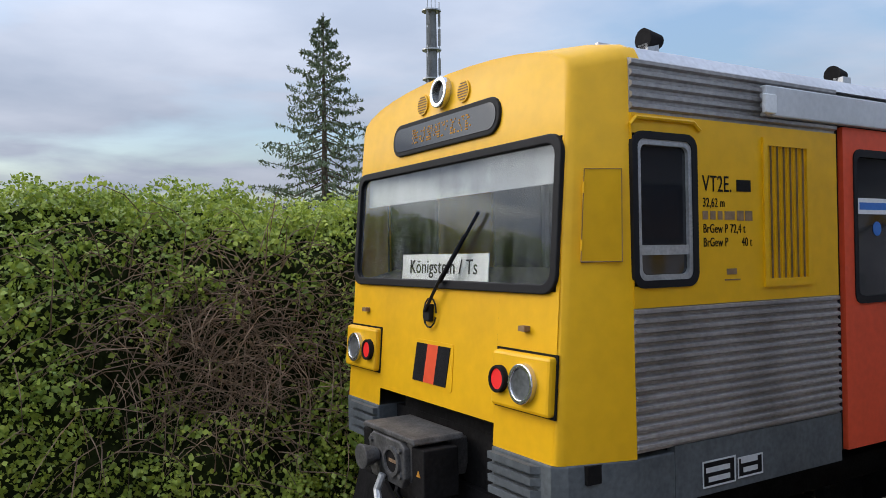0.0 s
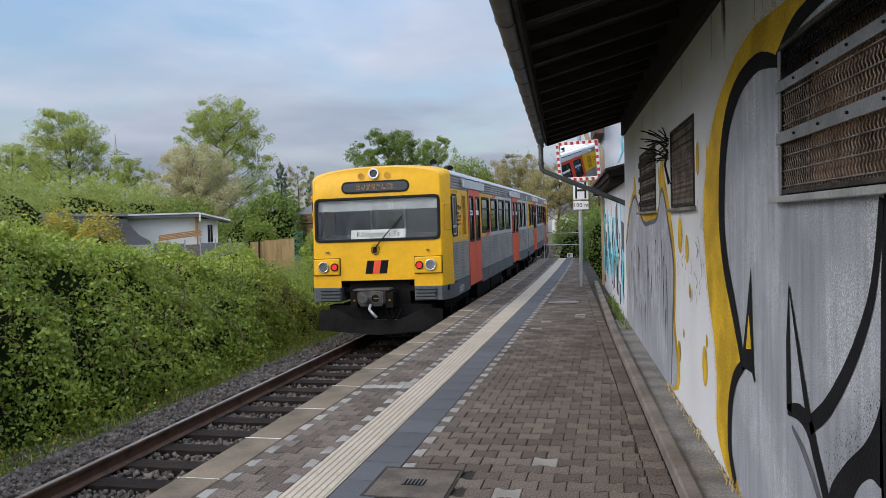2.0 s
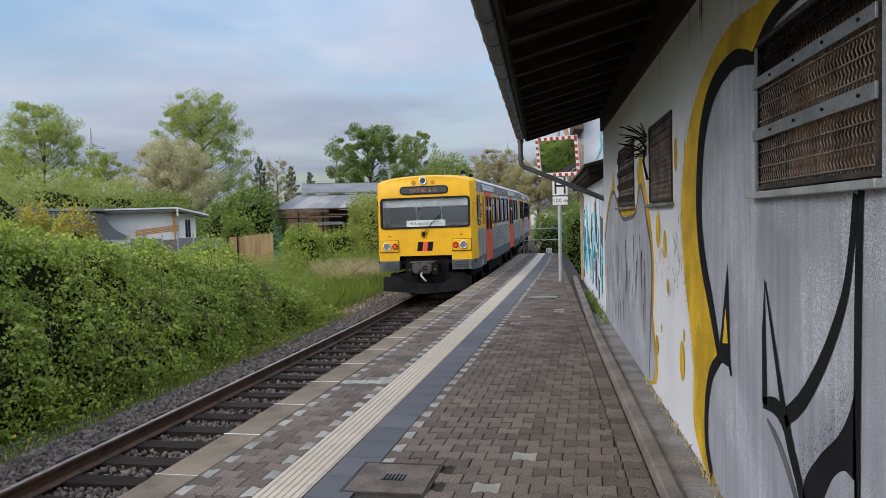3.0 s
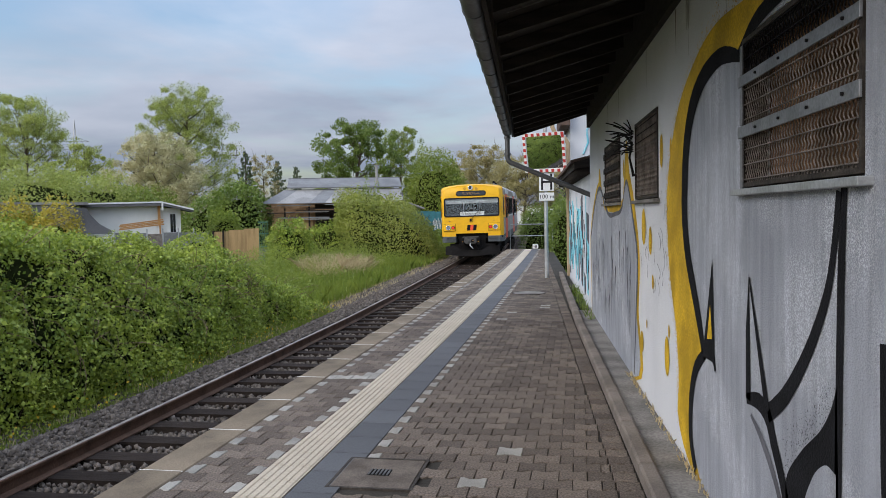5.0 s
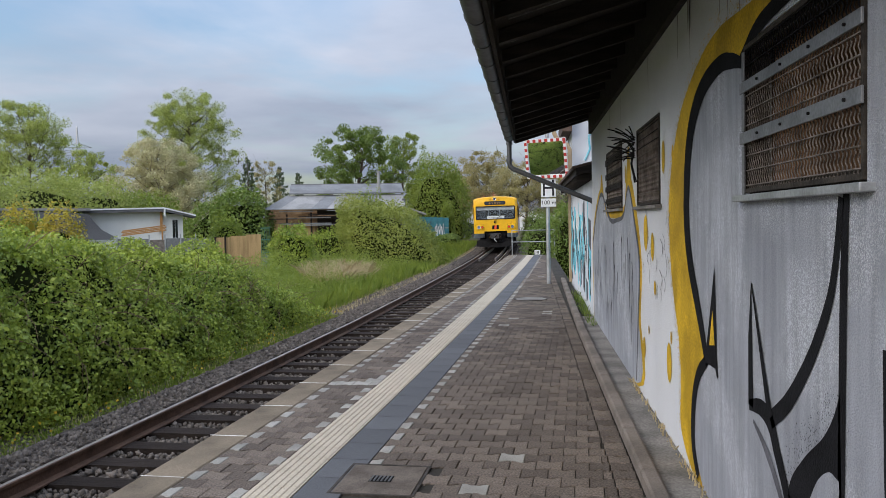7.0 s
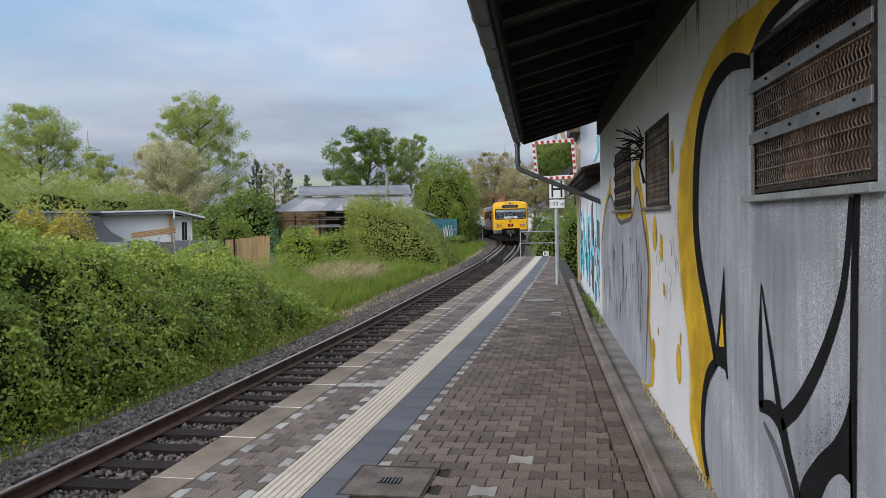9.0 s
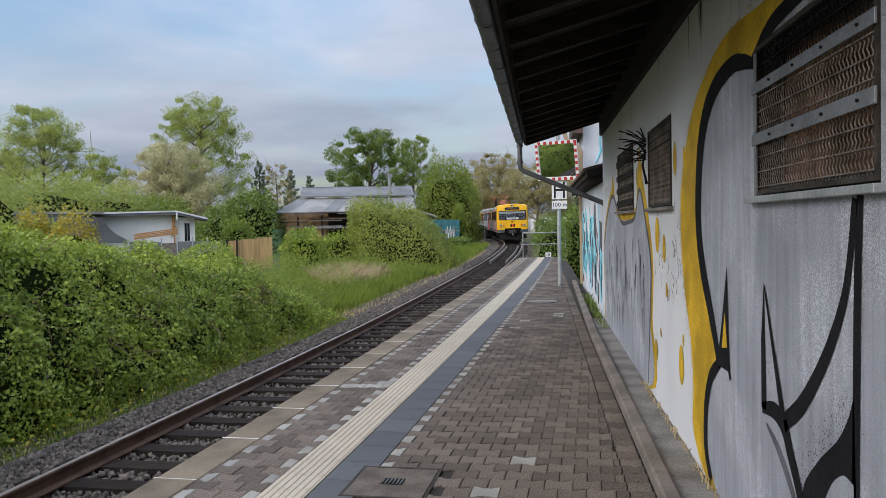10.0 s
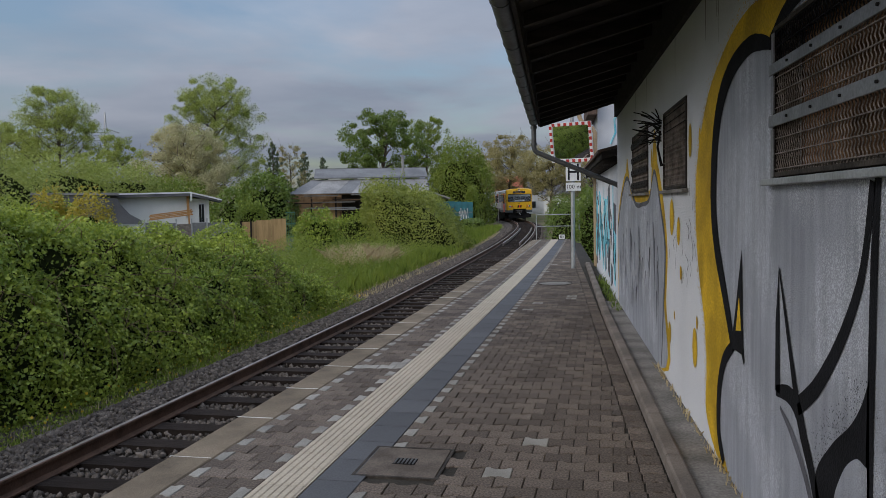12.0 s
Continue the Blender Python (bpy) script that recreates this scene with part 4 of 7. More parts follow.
def build_mirror_post():
    """Stop sign H, 100 m plate and traffic mirror on one galvanised post."""
    x, y = 0.44, 20.2
    p = empty("sign_post", pose(x, y, 0), "galvanised steel post with a stop board standing on the platform", "sign post")
    part("post", Mesh().cyl((0, 0), "z", 0.05, 0, 3.92, 14), "galv", p, "", 0, True)
    part("cap", Mesh().cyl((0, 0), "z", 0.055, 3.92, 3.95, 14), "galv", p)
    b = part("stop_board", Mesh().box(-0.17, 0.21, -0.075, -0.06, 2.23, 2.68), "signwhite", p, "white board with a black letter H", 0.006)
    lettering("H", 0.60, pose(0.02, -0.078, 2.44, 90), "signblack", b, "", "CENTER", 0.80)
    c = part("distance_plate", Mesh().box(-0.17, 0.21, -0.075, -0.06, 1.98, 2.19), "signwhite", p, "white plate reading 100 m", 0.006)
    lettering("100 m", 0.145, pose(0.02, -0.078, 2.085, 90), "signblack", c)
    mt = empty("traffic_mirror", pose(0.42, 20.05, 3.21, 11, 0, -23), "rectangular traffic mirror with red and white striped rim", "mirror")
    out_ = rrect(-0.56, 0.56, -0.50, 0.50, 0.03)
    inn = rrect(-0.485, 0.485, -0.42, 0.42, 0.05)
    part("rim", Mesh().ring(out_, inn, "y", -0.05, 0.0), "signwhite", mt)
    part("back", Mesh().box(-0.55, 0.55, 0.0, 0.03, -0.49, 0.49), "galv", mt)
    # bulging glass
    g = Mesh()
    n, mrow = 16, 12
    for j in range(mrow + 1):
        for i in range(n + 1):
            u, w = -1 + 2 * i / n, -1 + 2 * j / mrow
            g.v.append((0.485 * u, -0.01 - 0.014 * (2 - u * u - w * w), 0.42 * w))
    for j in range(mrow):
        for i in range(n):
            g.f.append((j * (n + 1) + i, j * (n + 1) + i + 1, (j + 1) * (n + 1) + i + 1, (j + 1) * (n + 1) + i))
    gl = part("mirror_glass", g, "mirror", mt, "bulging mirror glass", 0, False)
    gl.data.shade_smooth()
    for i in range(14):
        if i % 2 == 0:
            continue
        xa = -0.56 + 1.12 * i / 14
        for z_ in (-0.465, 0.455):
            part("stripe", Mesh().box(xa, xa + 0.08, -0.054, -0.05, z_ - 0.035, z_ + 0.042), "signred", mt)
    for i in range(11):
        if i % 2:
            continue
        za = -0.43 + 0.86 * i / 11
        for x_ in (-0.525, 0.525):
            part("stripe", Mesh().box(x_ - 0.035, x_ + 0.035, -0.054, -0.05, za, za + 0.078), "signred", mt)
    part("bracket", Mesh().box(-0.03, 0.06, 0.03, 0.06, -0.1, 0.1), "galv", mt)


build_mirror_post()


def build_annex():
    """Lower outbuilding beyond the station building, and the taller one behind it."""
    y0, y1, x = 13.75, 21.0, 1.06
    structure("annex_wall", Mesh().box(x, 4.0, y0, y1, -0.1, 2.45), "lightgrey", "low outbuilding wall sprayed with turquoise graffiti", "wall")
    r = structure("annex_roof", Mesh().prism([(0.78, 2.42), (4.1, 3.15), (4.1, 3.27), (0.78, 2.54)], "y", y0 - 0.25, y1), "darkwood", "dark low lean-to roof with ragged tiles", "roof")
    rn = random.Random(4)
    for i in range(22):
        ya = y0 - 0.25 + i * (y1 - y0 + 0.2) / 22
        part("tile", Mesh().prism([(0.72, 2.52), (1.25, 2.66), (1.25, 2.70), (0.72, 2.57)], "y", ya, ya + 0.30), "rooftile", r)
        part("rafter_end", Mesh().box(0.80, 1.05, ya + 0.1, ya + 0.17, 2.33, 2.45), "darkwood", r)
    ty0, ty1 = 21.0, 23.4
    structure("tall_wall", Mesh().box(1.12, 6.5, ty0, ty1, -0.1, 5.2), "lightgrey", "taller pale rendered building beyond the station", "wall")
    part_roof = structure("tall_roof", Mesh().prism([(0.85, 3.95), (1.10, 3.95), (1.10, 4.6), (0.85, 4.25)], "y", ty0 - 0.35, ty1), "rooftile", "brown boxed eaves of the taller building", "roof")
    dp = empty("downpipe", None, "beige downpipe with a swan neck on the corner", "downpipe")
    part("pipe", Mesh().tube([(0.64, ty0 - 0.25, 4.10), (0.64, ty0 - 0.25, 3.92), (0.70, ty0 - 0.24, 3.78), (0.98, ty0 - 0.2, 3.60), (1.045, ty0 - 0.2, 3.48), (1.045, ty0 - 0.2, 0.0)], 0.06, 10), "beige", dp, "", 0, True)
    part("hopper", Mesh().cyl((0.64, ty0 - 0.25), "z", 0.075, 4.03, 4.2, 12), "rooftile", dp)
    # graffiti on the outbuilding: upright turquoise and dark strokes
    for i in range(64):
        ya = rn.uniform(y0 + 0.1, y1 - 0.6)
        za = rn.uniform(0.1, 1.3)
        hgt = rn.uniform(0.4, 1.0)
        wd = rn.uniform(0.08, 0.5)
        mname = rn.choice(["teal", "teal", "teal", "white", "lightgrey", "darkgrey"])
        d_ = 0.003 + 0.0007 * i / 3
        poly = [(ya, za), (ya + wd, za + rn.uniform(-0.1, 0.1)), (ya + wd + rn.uniform(-0.1, 0.15), za + hgt), (ya + rn.uniform(-0.1, 0.1), za + hgt + rn.uniform(-0.15, 0.1))]
        part("paint_stroke", Mesh().prism(poly, "x", x - d_, x), mname, bpy.data.objects["annex_wall"])
    for i in range(16):
        ya = y0 + 0.3 + i * 0.41
        part("paint_stroke", Mesh().tube([(x - 0.018, ya, 0.3 + 0.25 * (i % 4)), (x - 0.018, ya + 0.1, 0.5 + 0.25 * (i % 4)), (x - 0.018, ya - 0.05, 0.75 + 0.25 * (i % 4)), (x - 0.018, ya + 0.12, 0.95 + 0.25 * (i % 4))], 0.006, 5), "black", bpy.data.objects["annex_wall"])
    tw = bpy.data.objects["tall_wall"]
    zig = [(1.95, 5.0), (1.55, 4.75), (1.72, 4.4), (1.78, 4.1), (1.55, 3.85), (1.58, 3.5), (1.45, 3.2)]
    part("paint_stroke", Mesh().tube([(u, ty0 - 0.004, w) for u, w in zig], 0.03, 6), "teal", tw)


build_annex()


def build_end_fence():
    f = empty("end_railing", None, "low galvanised tube railing at the platform end", "railing")
    y = 38.0
    for x in (-0.92, 1.12):
        part("post", Mesh().cyl((x, y), "z", 0.022, -0.75, 1.13, 8), "galv", f)
    for z in (1.11, 0.55):
        part("rail", Mesh().tube([(-0.92, y, z), (1.12, y, z)], 0.018, 8), "galv", f)
    s = empty("end_board", pose(0.28, 36.0, 0), "small white board with dark marks at the platform end", "sign")
    part("board", Mesh().box(-0.13, 0.13, -0.01, 0.01, 0.02, 0.22), "signwhite", s)
    for k in range(3):
        part("bar", Mesh().box(-0.08 + 0.06 * k, -0.05 + 0.06 * k, -0.014, -0.01, 0.06, 0.18), "signblack", s)


build_end_fence()


# ---------- graffiti on the station wall ----------
def curve_points(pts, k=8):
    """A smooth line through a few points (Catmull-Rom)."""
    p = [Vector(q) for q in pts]
    p = [p[0] * 2 - p[1]] + p + [p[-1] * 2 - p[-2]]
    res = []
    for i in range(1, len(p) - 2):
        for j in range(k):
            t = j / k
            res.append(0.5 * ((2 * p[i]) + (p[i + 1] - p[i - 1]) * t + (2 * p[i - 1] - 5 * p[i] + 4 * p[i + 1] - p[i + 2]) * t * t
                              + (3 * p[i] - p[i - 1] - 3 * p[i + 1] + p[i + 2]) * t ** 3))
    return res + [p[-2]]


def stroke(pts, w0, w1, layer, material, name="paint_stroke", label=""):
    """A sprayed line on the wall: points (along, up), widths at both ends."""
    c = curve_points(pts)
    n = len(c)
    ws = w0 if isinstance(w0, tuple) else (w0, w1)
    L_, R_ = [], []
    for i, q in enumerate(c):
        d = (c[min(i + 1, n - 1)] - c[max(i - 1, 0)]).normalized()
        nn = Vector((-d.y, d.x))
        w = float(np.interp(i / (n - 1), np.linspace(0, 1, len(ws)), ws)) * (0.5 + 0.008 * math.sin(i * 1.7))
        L_.append(q + nn * w)
        R_.append(q - nn * w)
    mb = Mesh()
    x = WX - 0.0015 * layer
    mb.v = [(x, q.x, q.y) for q in L_] + [(x, q.x, q.y) for q in R_]
    mb.f = [(i, i + 1, n + i + 1, n + i) for i in range(n - 1)]
    return part(name, mb, material, wall, label)


def patch(pts, layer, material, smooth_=True, name="paint_fill", label=""):
    """A filled sprayed area on the wall, kept clear of the openings."""
    c = curve_points(list(pts) + [pts[0]], 6)[:-1] if smooth_ else [Vector(q) for q in pts]
    mb = Mesh()
    x = WX - 0.0015 * layer
    mb.v = [(x, q.x, q.y) for q in c]
    bm = bmesh.new()
    vs = [bm.verts.new(v) for v in mb.v]
    bm.faces.new(vs)
    for y0, y1, z0, z1 in WINDOWS:      # cut the openings out
        for co, no in (((0, y0, 0), (0, 1, 0)), ((0, y1, 0), (0, 1, 0)), ((0, 0, z0), (0, 0, 1)), ((0, 0, z1), (0, 0, 1))):
            bmesh.ops.bisect_plane(bm, geom=bm.verts[:] + bm.edges[:] + bm.faces[:], plane_co=co, plane_no=no)
    bmesh.ops.triangulate(bm, faces=bm.faces[:])
    dead = []
    for f in bm.faces:
        m_ = f.calc_center_median()
        if any(y0 < m_.y < y1 and z0 < m_.z < z1 for y0, y1, z0, z1 in WINDOWS) or m_.z < 0.0:
            dead.append(f)
    bmesh.ops.delete(bm, geom=dead, context="FACES")
    me = bpy.data.meshes.new(name)
    bm.to_mesh(me)
    bm.free()
    return finish(name, me, material, wall, label)


def build_graffiti():
    # yellow halo, silver letter, black outlines
    halo = [(5.10, 0.03), (5.36, 0.12), (5.53, 0.27), (5.50, 0.55), (5.58, 0.85), (5.78, 1.15), (5.90, 1.47), (5.92, 1.80), (5.76, 2.12), (5.42, 2.42), (4.89, 2.62), (4.40, 2.70), (3.84, 2.68), (3.3, 2.66), (2.6, 2.66), (2.5, 2.56),
            (3.5, 2.40), (4.3, 1.6), (4.5, 0.8), (4.6, 0.06)]
    patch(halo, 1, "yellowp", True, "paint_fill", "yellow sprayed halo round the letter")
    rn = random.Random(5)
    body = [(4.80, 0.03), (5.06, 0.24), (5.04, 0.50), (4.90, 0.71), (4.68, 0.86), (4.94, 1.16), (5.14, 1.39), (5.25, 1.64), (5.24, 1.90), (5.16, 2.15), (4.98, 2.34), (4.69, 2.46), (4.33, 2.50), (3.90, 2.46), (3.2, 2.56), (2.4, 2.56), (1.7, 2.5), (1.62, 1.6), (1.62, 0.5), (1.7, 0.04), (3.2, 0.03)]
    patch(body, 2, "silver", True, "paint_fill", "silver-grey sprayed letter body")
    stroke([(3.88, 2.42), (4.08, 2.47), (4.33, 2.50), (4.69, 2.46), (4.98, 2.34), (5.16, 2.15), (5.24, 1.90), (5.25, 1.64), (5.14, 1.39), (4.94, 1.16), (4.78, 0.97), (4.70, 0.85)],
           (0.05, 0.08, 0.10, 0.13, 0.17, 0.19, 0.19, 0.18, 0.16, 0.14, 0.12, 0.09), 0, 4, "black")
    stroke([(4.66, 0.86), (4.92, 0.71), (5.06, 0.50), (5.08, 0.24), (4.94, 0.07)], (0.07, 0.10, 0.12, 0.11, 0.09), 0, 4, "black")
    stroke([(4.72, 0.84), (4.51, 0.91), (4.41, 0.80)], (0.07, 0.10, 0.03), 0, 4, "black")
    patch([(4.47, 1.42), (4.42, 0.84), (4.73, 0.83), (4.62, 1.06)], 5, "black", False)
    patch([(4.52, 1.16), (4.47, 0.97), (4.60, 0.95)], 6, "yellowp", False)
    patch([(3.75, 1.40), (3.72, 0.80), (3.80, 0.80), (3.80, 1.12)], 4, "black", False)
    stroke([(3.74, 1.38), (3.60, 1.10), (3.46, 0.82)], 0.015, 0.07, 5, "black")
    stroke([(3.79, 0.80), (3.60, 0.83), (3.46, 0.80), (3.37, 0.70), (3.24, 0.55), (3.10, 0.30), (3.0, 0.03)], (0.05, 0.08, 0.10, 0.09, 0.08, 0.08, 0.08), 0, 4, "black")
    stroke([(3.72, 0.74), (3.52, 0.66), (3.30, 0.50), (3.15, 0.25)], (0.02, 0.05, 0.05, 0.03), 0, 4, "darkgrey")
    stroke([(3.46, 0.81), (3.22, 0.95), (2.98, 1.16), (2.81, 1.37), (2.74, 1.53), (2.69, 1.75)], (0.08, 0.08, 0.07, 0.06, 0.05, 0.05), 0, 4, "black")
    stroke([(2.65, 1.76), (2.67, 1.50), (2.68, 1.20), (2.69, 0.78), (2.70, 0.03)], (0.05, 0.06, 0.06, 0.06, 0.06), 0, 4, "black")
    patch([(2.70, 1.10), (2.76, 1.0), (2.86, 0.90), (3.05, 0.77), (3.22, 0.60), (3.16, 0.42), (2.95, 0.40), (2.70, 0.42)], 4, "black", True)
    patch([(2.70, 0.80), (2.80, 0.80), (2.93, 0.70), (3.02, 0.50), (2.96, 0.04), (2.70, 0.04)], 6, "silver", True)
    stroke([(2.36, 1.30), (2.33, 0.95), (2.30, 0.5), (2.32, 0.05)], (0.05, 0.09, 0.10, 0.10), 0, 4, "black")
    stroke([(2.46, 2.58), (3.0, 2.57), (3.6, 2.54), (3.92, 2.44)], (0.06, 0.07, 0.08, 0.06), 0, 4, "black")
    # overspray: fine droplets beside the dark fill and along the halo's outer edge
    for cname, m_, line, sd, cnt, r0, r1 in (("black_overspray", "black", [(2.74, 1.06), (2.90, 0.90), (3.08, 0.78), (3.22, 0.62)], 0.05, 500, 0.0015, 0.004),
                                             ("yellow_overspray", "yellowp", halo[2:15], 0.04, 2600, 0.002, 0.007)):
        c = curve_points(line)
        mb = Mesh()
        for k in range(cnt):
            q = c[rn.randrange(len(c))] + Vector((rn.gauss(0, sd), rn.gauss(0, sd)))
            r_, x = rn.uniform(r0, r1), WX - 0.0105
            mb.add([(x, q.x - r_, q.y), (x, q.x, q.y - r_), (x, q.x + r_, q.y), (x, q.x, q.y + r_)] if m_ == "black" else
                   [(WX - 0.0012, q.x - r_, q.y), (WX - 0.0012, q.x, q.y - r_), (WX - 0.0012, q.x + r_, q.y), (WX - 0.0012, q.x, q.y + r_)], [(0, 1, 2, 3)])
        tagged(part(cname, mb, m_, wall), "", "", "", "stuff")
    # the second, spiky piece farther along
    sil = [(12.97, 0.05), (12.97, 0.47), (13.06, 1.30), (12.2, 1.80), (11.35, 2.02), (10.75, 1.74), (10.27, 1.69), (9.37, 1.68), (8.75, 1.74), (8.30, 2.00), (7.80, 1.60), (7.52, 1.25), (7.62, 0.76), (7.80, 0.05)]
    patch([(y * 1.0 + (0.10 if y > 10.5 else -0.14), z + (0.10 if z > 1.4 else 0.0)) for y, z in sil], 1, "yellowp", True)
    for yc, top_, w_ in ((8.30, 2.42, 0.36), (11.40, 2.30, 0.48)):
        patch([(yc - w_, 1.78), (yc - 0.05, top_), (yc + 0.05, top_), (yc + w_, 1.78)], 1.5, "yellowp", False)
    patch(sil, 2, "silver", True)
    stroke([(7.80, 0.08), (7.62, 0.76), (7.52, 1.25), (7.80, 1.60), (8.30, 2.00), (8.75, 1.72), (9.37, 1.66), (10.27, 1.67), (11.35, 2.02), (12.2, 1.80), (13.0, 1.30)], (0.05, 0.07, 0.08, 0.07, 0.05, 0.05, 0.05, 0.06, 0.06, 0.06, 0.08), 0, 3, "darkgrey")
    rn = random.Random(21)
    for i in range(46):
        yy = rn.uniform(7.95, 12.7)
        z1 = rn.uniform(0.5, 1.5)
        stroke([(yy, z1), (yy + rn.uniform(-0.06, 0.06), z1 - 0.15), (yy + rn.uniform(-0.05, 0.05), z1 - rn.uniform(0.25, 0.6))], rn.uniform(0.02, 0.06), 0.008, 4, rn.choice(["darkgrey", "darkgrey", "black"]))
    # drips and blots of yellow
    for yy, zz, w, h in ((7.10, 1.55, 0.12, 0.32), (6.72, 1.44, 0.08, 0.24), (7.24, 0.50, 0.08, 0.20), (6.95, 0.70, 0.03, 0.08), (5.95, 0.60, 0.10, 0.30), (5.86, 0.80, 0.03, 0.10), (6.15, 2.15, 0.07, 0.26), (5.75, 2.15, 0.04, 0.12), (6.6, 1.1, 0.05, 0.12), (8.55, 2.15, 0.05, 0.2)):
        patch([(yy + w * math.cos(q * 0.7854), zz + h * 0.5 * math.sin(q * 0.7854)) for q in range(8)], 3, "yellowp", True, "paint_drip")
    for i in range(26):
        yy, zz = rn.uniform(5.9, 7.4), rn.uniform(1.0, 1.75)
        stroke([(yy, zz), (yy + rn.uniform(-0.08, 0.08), zz + 0.06), (yy + rn.uniform(-0.1, 0.1), zz + 0.12)], 0.012, 0.006, 3, "darkgrey")
    # dirty streaks under the eaves
    for i in range(14):
        yy = rn.uniform(2.0, 12.5)
        stroke([(yy, WALL_TOP - 0.01), (yy + 0.01, WALL_TOP - 0.12), (yy, WALL_TOP - rn.uniform(0.2, 0.45))], 0.03, 0.006, 3, "concrete", "dirt_streak")


build_graffiti()


def build_wire_tangle():
    """Loose wires sticking out beside the second barred window."""
    w = empty("wire_tangle", None, "bundle of loose dark wires sticking out of the wall", "wires")
    rn = random.Random(2)
    for i in range(26):
        y, z = 7.75 + rn.uniform(-0.05, 0.1), 2.36 + rn.uniform(-0.1, 0.1)
        p = [(WX - 0.01, y, z)]
        d = (-rn.uniform(0.05, 0.28), rn.uniform(-0.15, 0.5), rn.uniform(-0.05, 0.22))
        for k in (0.4, 0.75, 1.0):
            p.append((WX + d[0] * k, y + d[1] * k, z + d[2] * k - 0.05 * k * k))
        part("wire", Mesh().tube(p, 0.006, 5), "tdk", w)
    for i in range(10):
        y = 7.70 - rn.uniform(0, 0.1)
        part("wire", Mesh().tube([(WX - 0.03, y, 2.35), (WX - 0.06, y - 0.05, 2.2), (WX - 0.03, y - rn.uniform(0, 0.2), 2.02)], 0.005, 5), "tdk", w)


build_wire_tangle()


# ---------- vegetation ----------
def leaf_cloud(name, pts, size, material, rs, parent=None, label="", droop=0.3, aspect=1.5, normals=None):
    """Small folded leaves, one for each point."""
    n = len(pts)
    d = rs.normal(size=(n, 3))
    d[:, 2] -= droop
    d /= np.linalg.norm(d, axis=1)[:, None]
    h = rs.normal(size=(n, 3)) if normals is None else normals + 0.5 * rs.normal(size=(n, 3))
    u = np.cross(d, h)
    u /= np.linalg.norm(u, axis=1)[:, None] + 1e-9
    s = (np.asarray(size) * rs.uniform(0.6, 1.35, n))[:, None]
    a, b = pts - d * s * 0.5, pts + d * s * 0.5
    w = u * s / aspect * 0.5
    nrm = np.cross(u, d) * s * 0.10
    V = np.stack([a, pts + w + nrm, b, pts - w + nrm], 1).reshape(-1, 3)
    F = np.arange(4 * n).reshape(-1, 4)
    return raw(name, V, F, material, parent, label)


def blades(name, xs, ys, zs, hs, material, rs, width=0.012, lean=0.35):
    n = len(xs)
    a = rs.uniform(0, 2 * math.pi, n)
    l = rs.uniform(0, lean, n) * hs
    b = rs.uniform(0, 2 * math.pi, n)
    base = np.stack([xs, ys, zs], 1)
    w = np.stack([np.cos(b), np.sin(b), np.zeros(n)], 1) * (width * rs.uniform(0.6, 1.4, n))[:, None]
    mid = base + np.stack([np.cos(a) * l * 0.35, np.sin(a) * l * 0.35, hs * 0.6], 1)
    tip = base + np.stack([np.cos(a) * l, np.sin(a) * l, hs * 0.95], 1)
    V = np.stack([base - w, base + w, mid + w * 0.7, tip, mid - w * 0.7], 1).reshape(-1, 3)
    F = np.arange(5 * n).reshape(-1, 5)
    return raw(name, V, F, material)


def ground_z(x, y):
    d = track_x(min(max(y, -50), 120)) - x
    return GROUND_Z - 0.06 + rise(y) + (0.35 * min(1, (d - 4.2) / 6) if d > 4.2 else 0)


HTOP = ([-10, 3, 8, 10.5, 12.5, 14.5, 17, 19.0, 20.3, 21.0], [2.2, 2.25, 2.1, 1.7, 1.42, 1.15, 0.85, 0.45, -0.2, -0.6])


def hedge_point(y, q, lump=1.0):
    """A point of the thicket's skin: q runs 0..1 from the front foot over the top to the back."""
    top = float(np.interp(y, *HTOP)) + 0.22 * lump * noise.noise(Vector((y * 0.55, 3.0, 0)))
    xf = track_x(y) - 2.42
    gz = GROUND_Z
    H = top - gz
    if q < 0.6:
        th = q / 0.6 * math.pi / 2
        dx_, dz_ = 1.9 * (1 - math.cos(th)) ** 0.72, H * math.sin(th) ** 0.92
    else:
        dx_, dz_ = 1.9 + (q - 0.6) / 0.4 * 4.2, H * (1 - 0.10 * ((q - 0.6) / 0.4) ** 2)
    v = Vector((xf - dx_, y, gz + dz_))
    b = noise.noise(Vector((v.x * 0.9, v.y * 0.9, v.z * 0.9))) * 0.38 + noise.noise(Vector((v.x * 2.3, v.y * 2.3, v.z * 2.3))) * 0.16
    out_ = Vector((math.cos(min(q / 0.6, 1) * math.pi / 2), 0, math.sin(min(q / 0.6, 1) * math.pi / 2)))
    return v + out_ * b * lump, out_


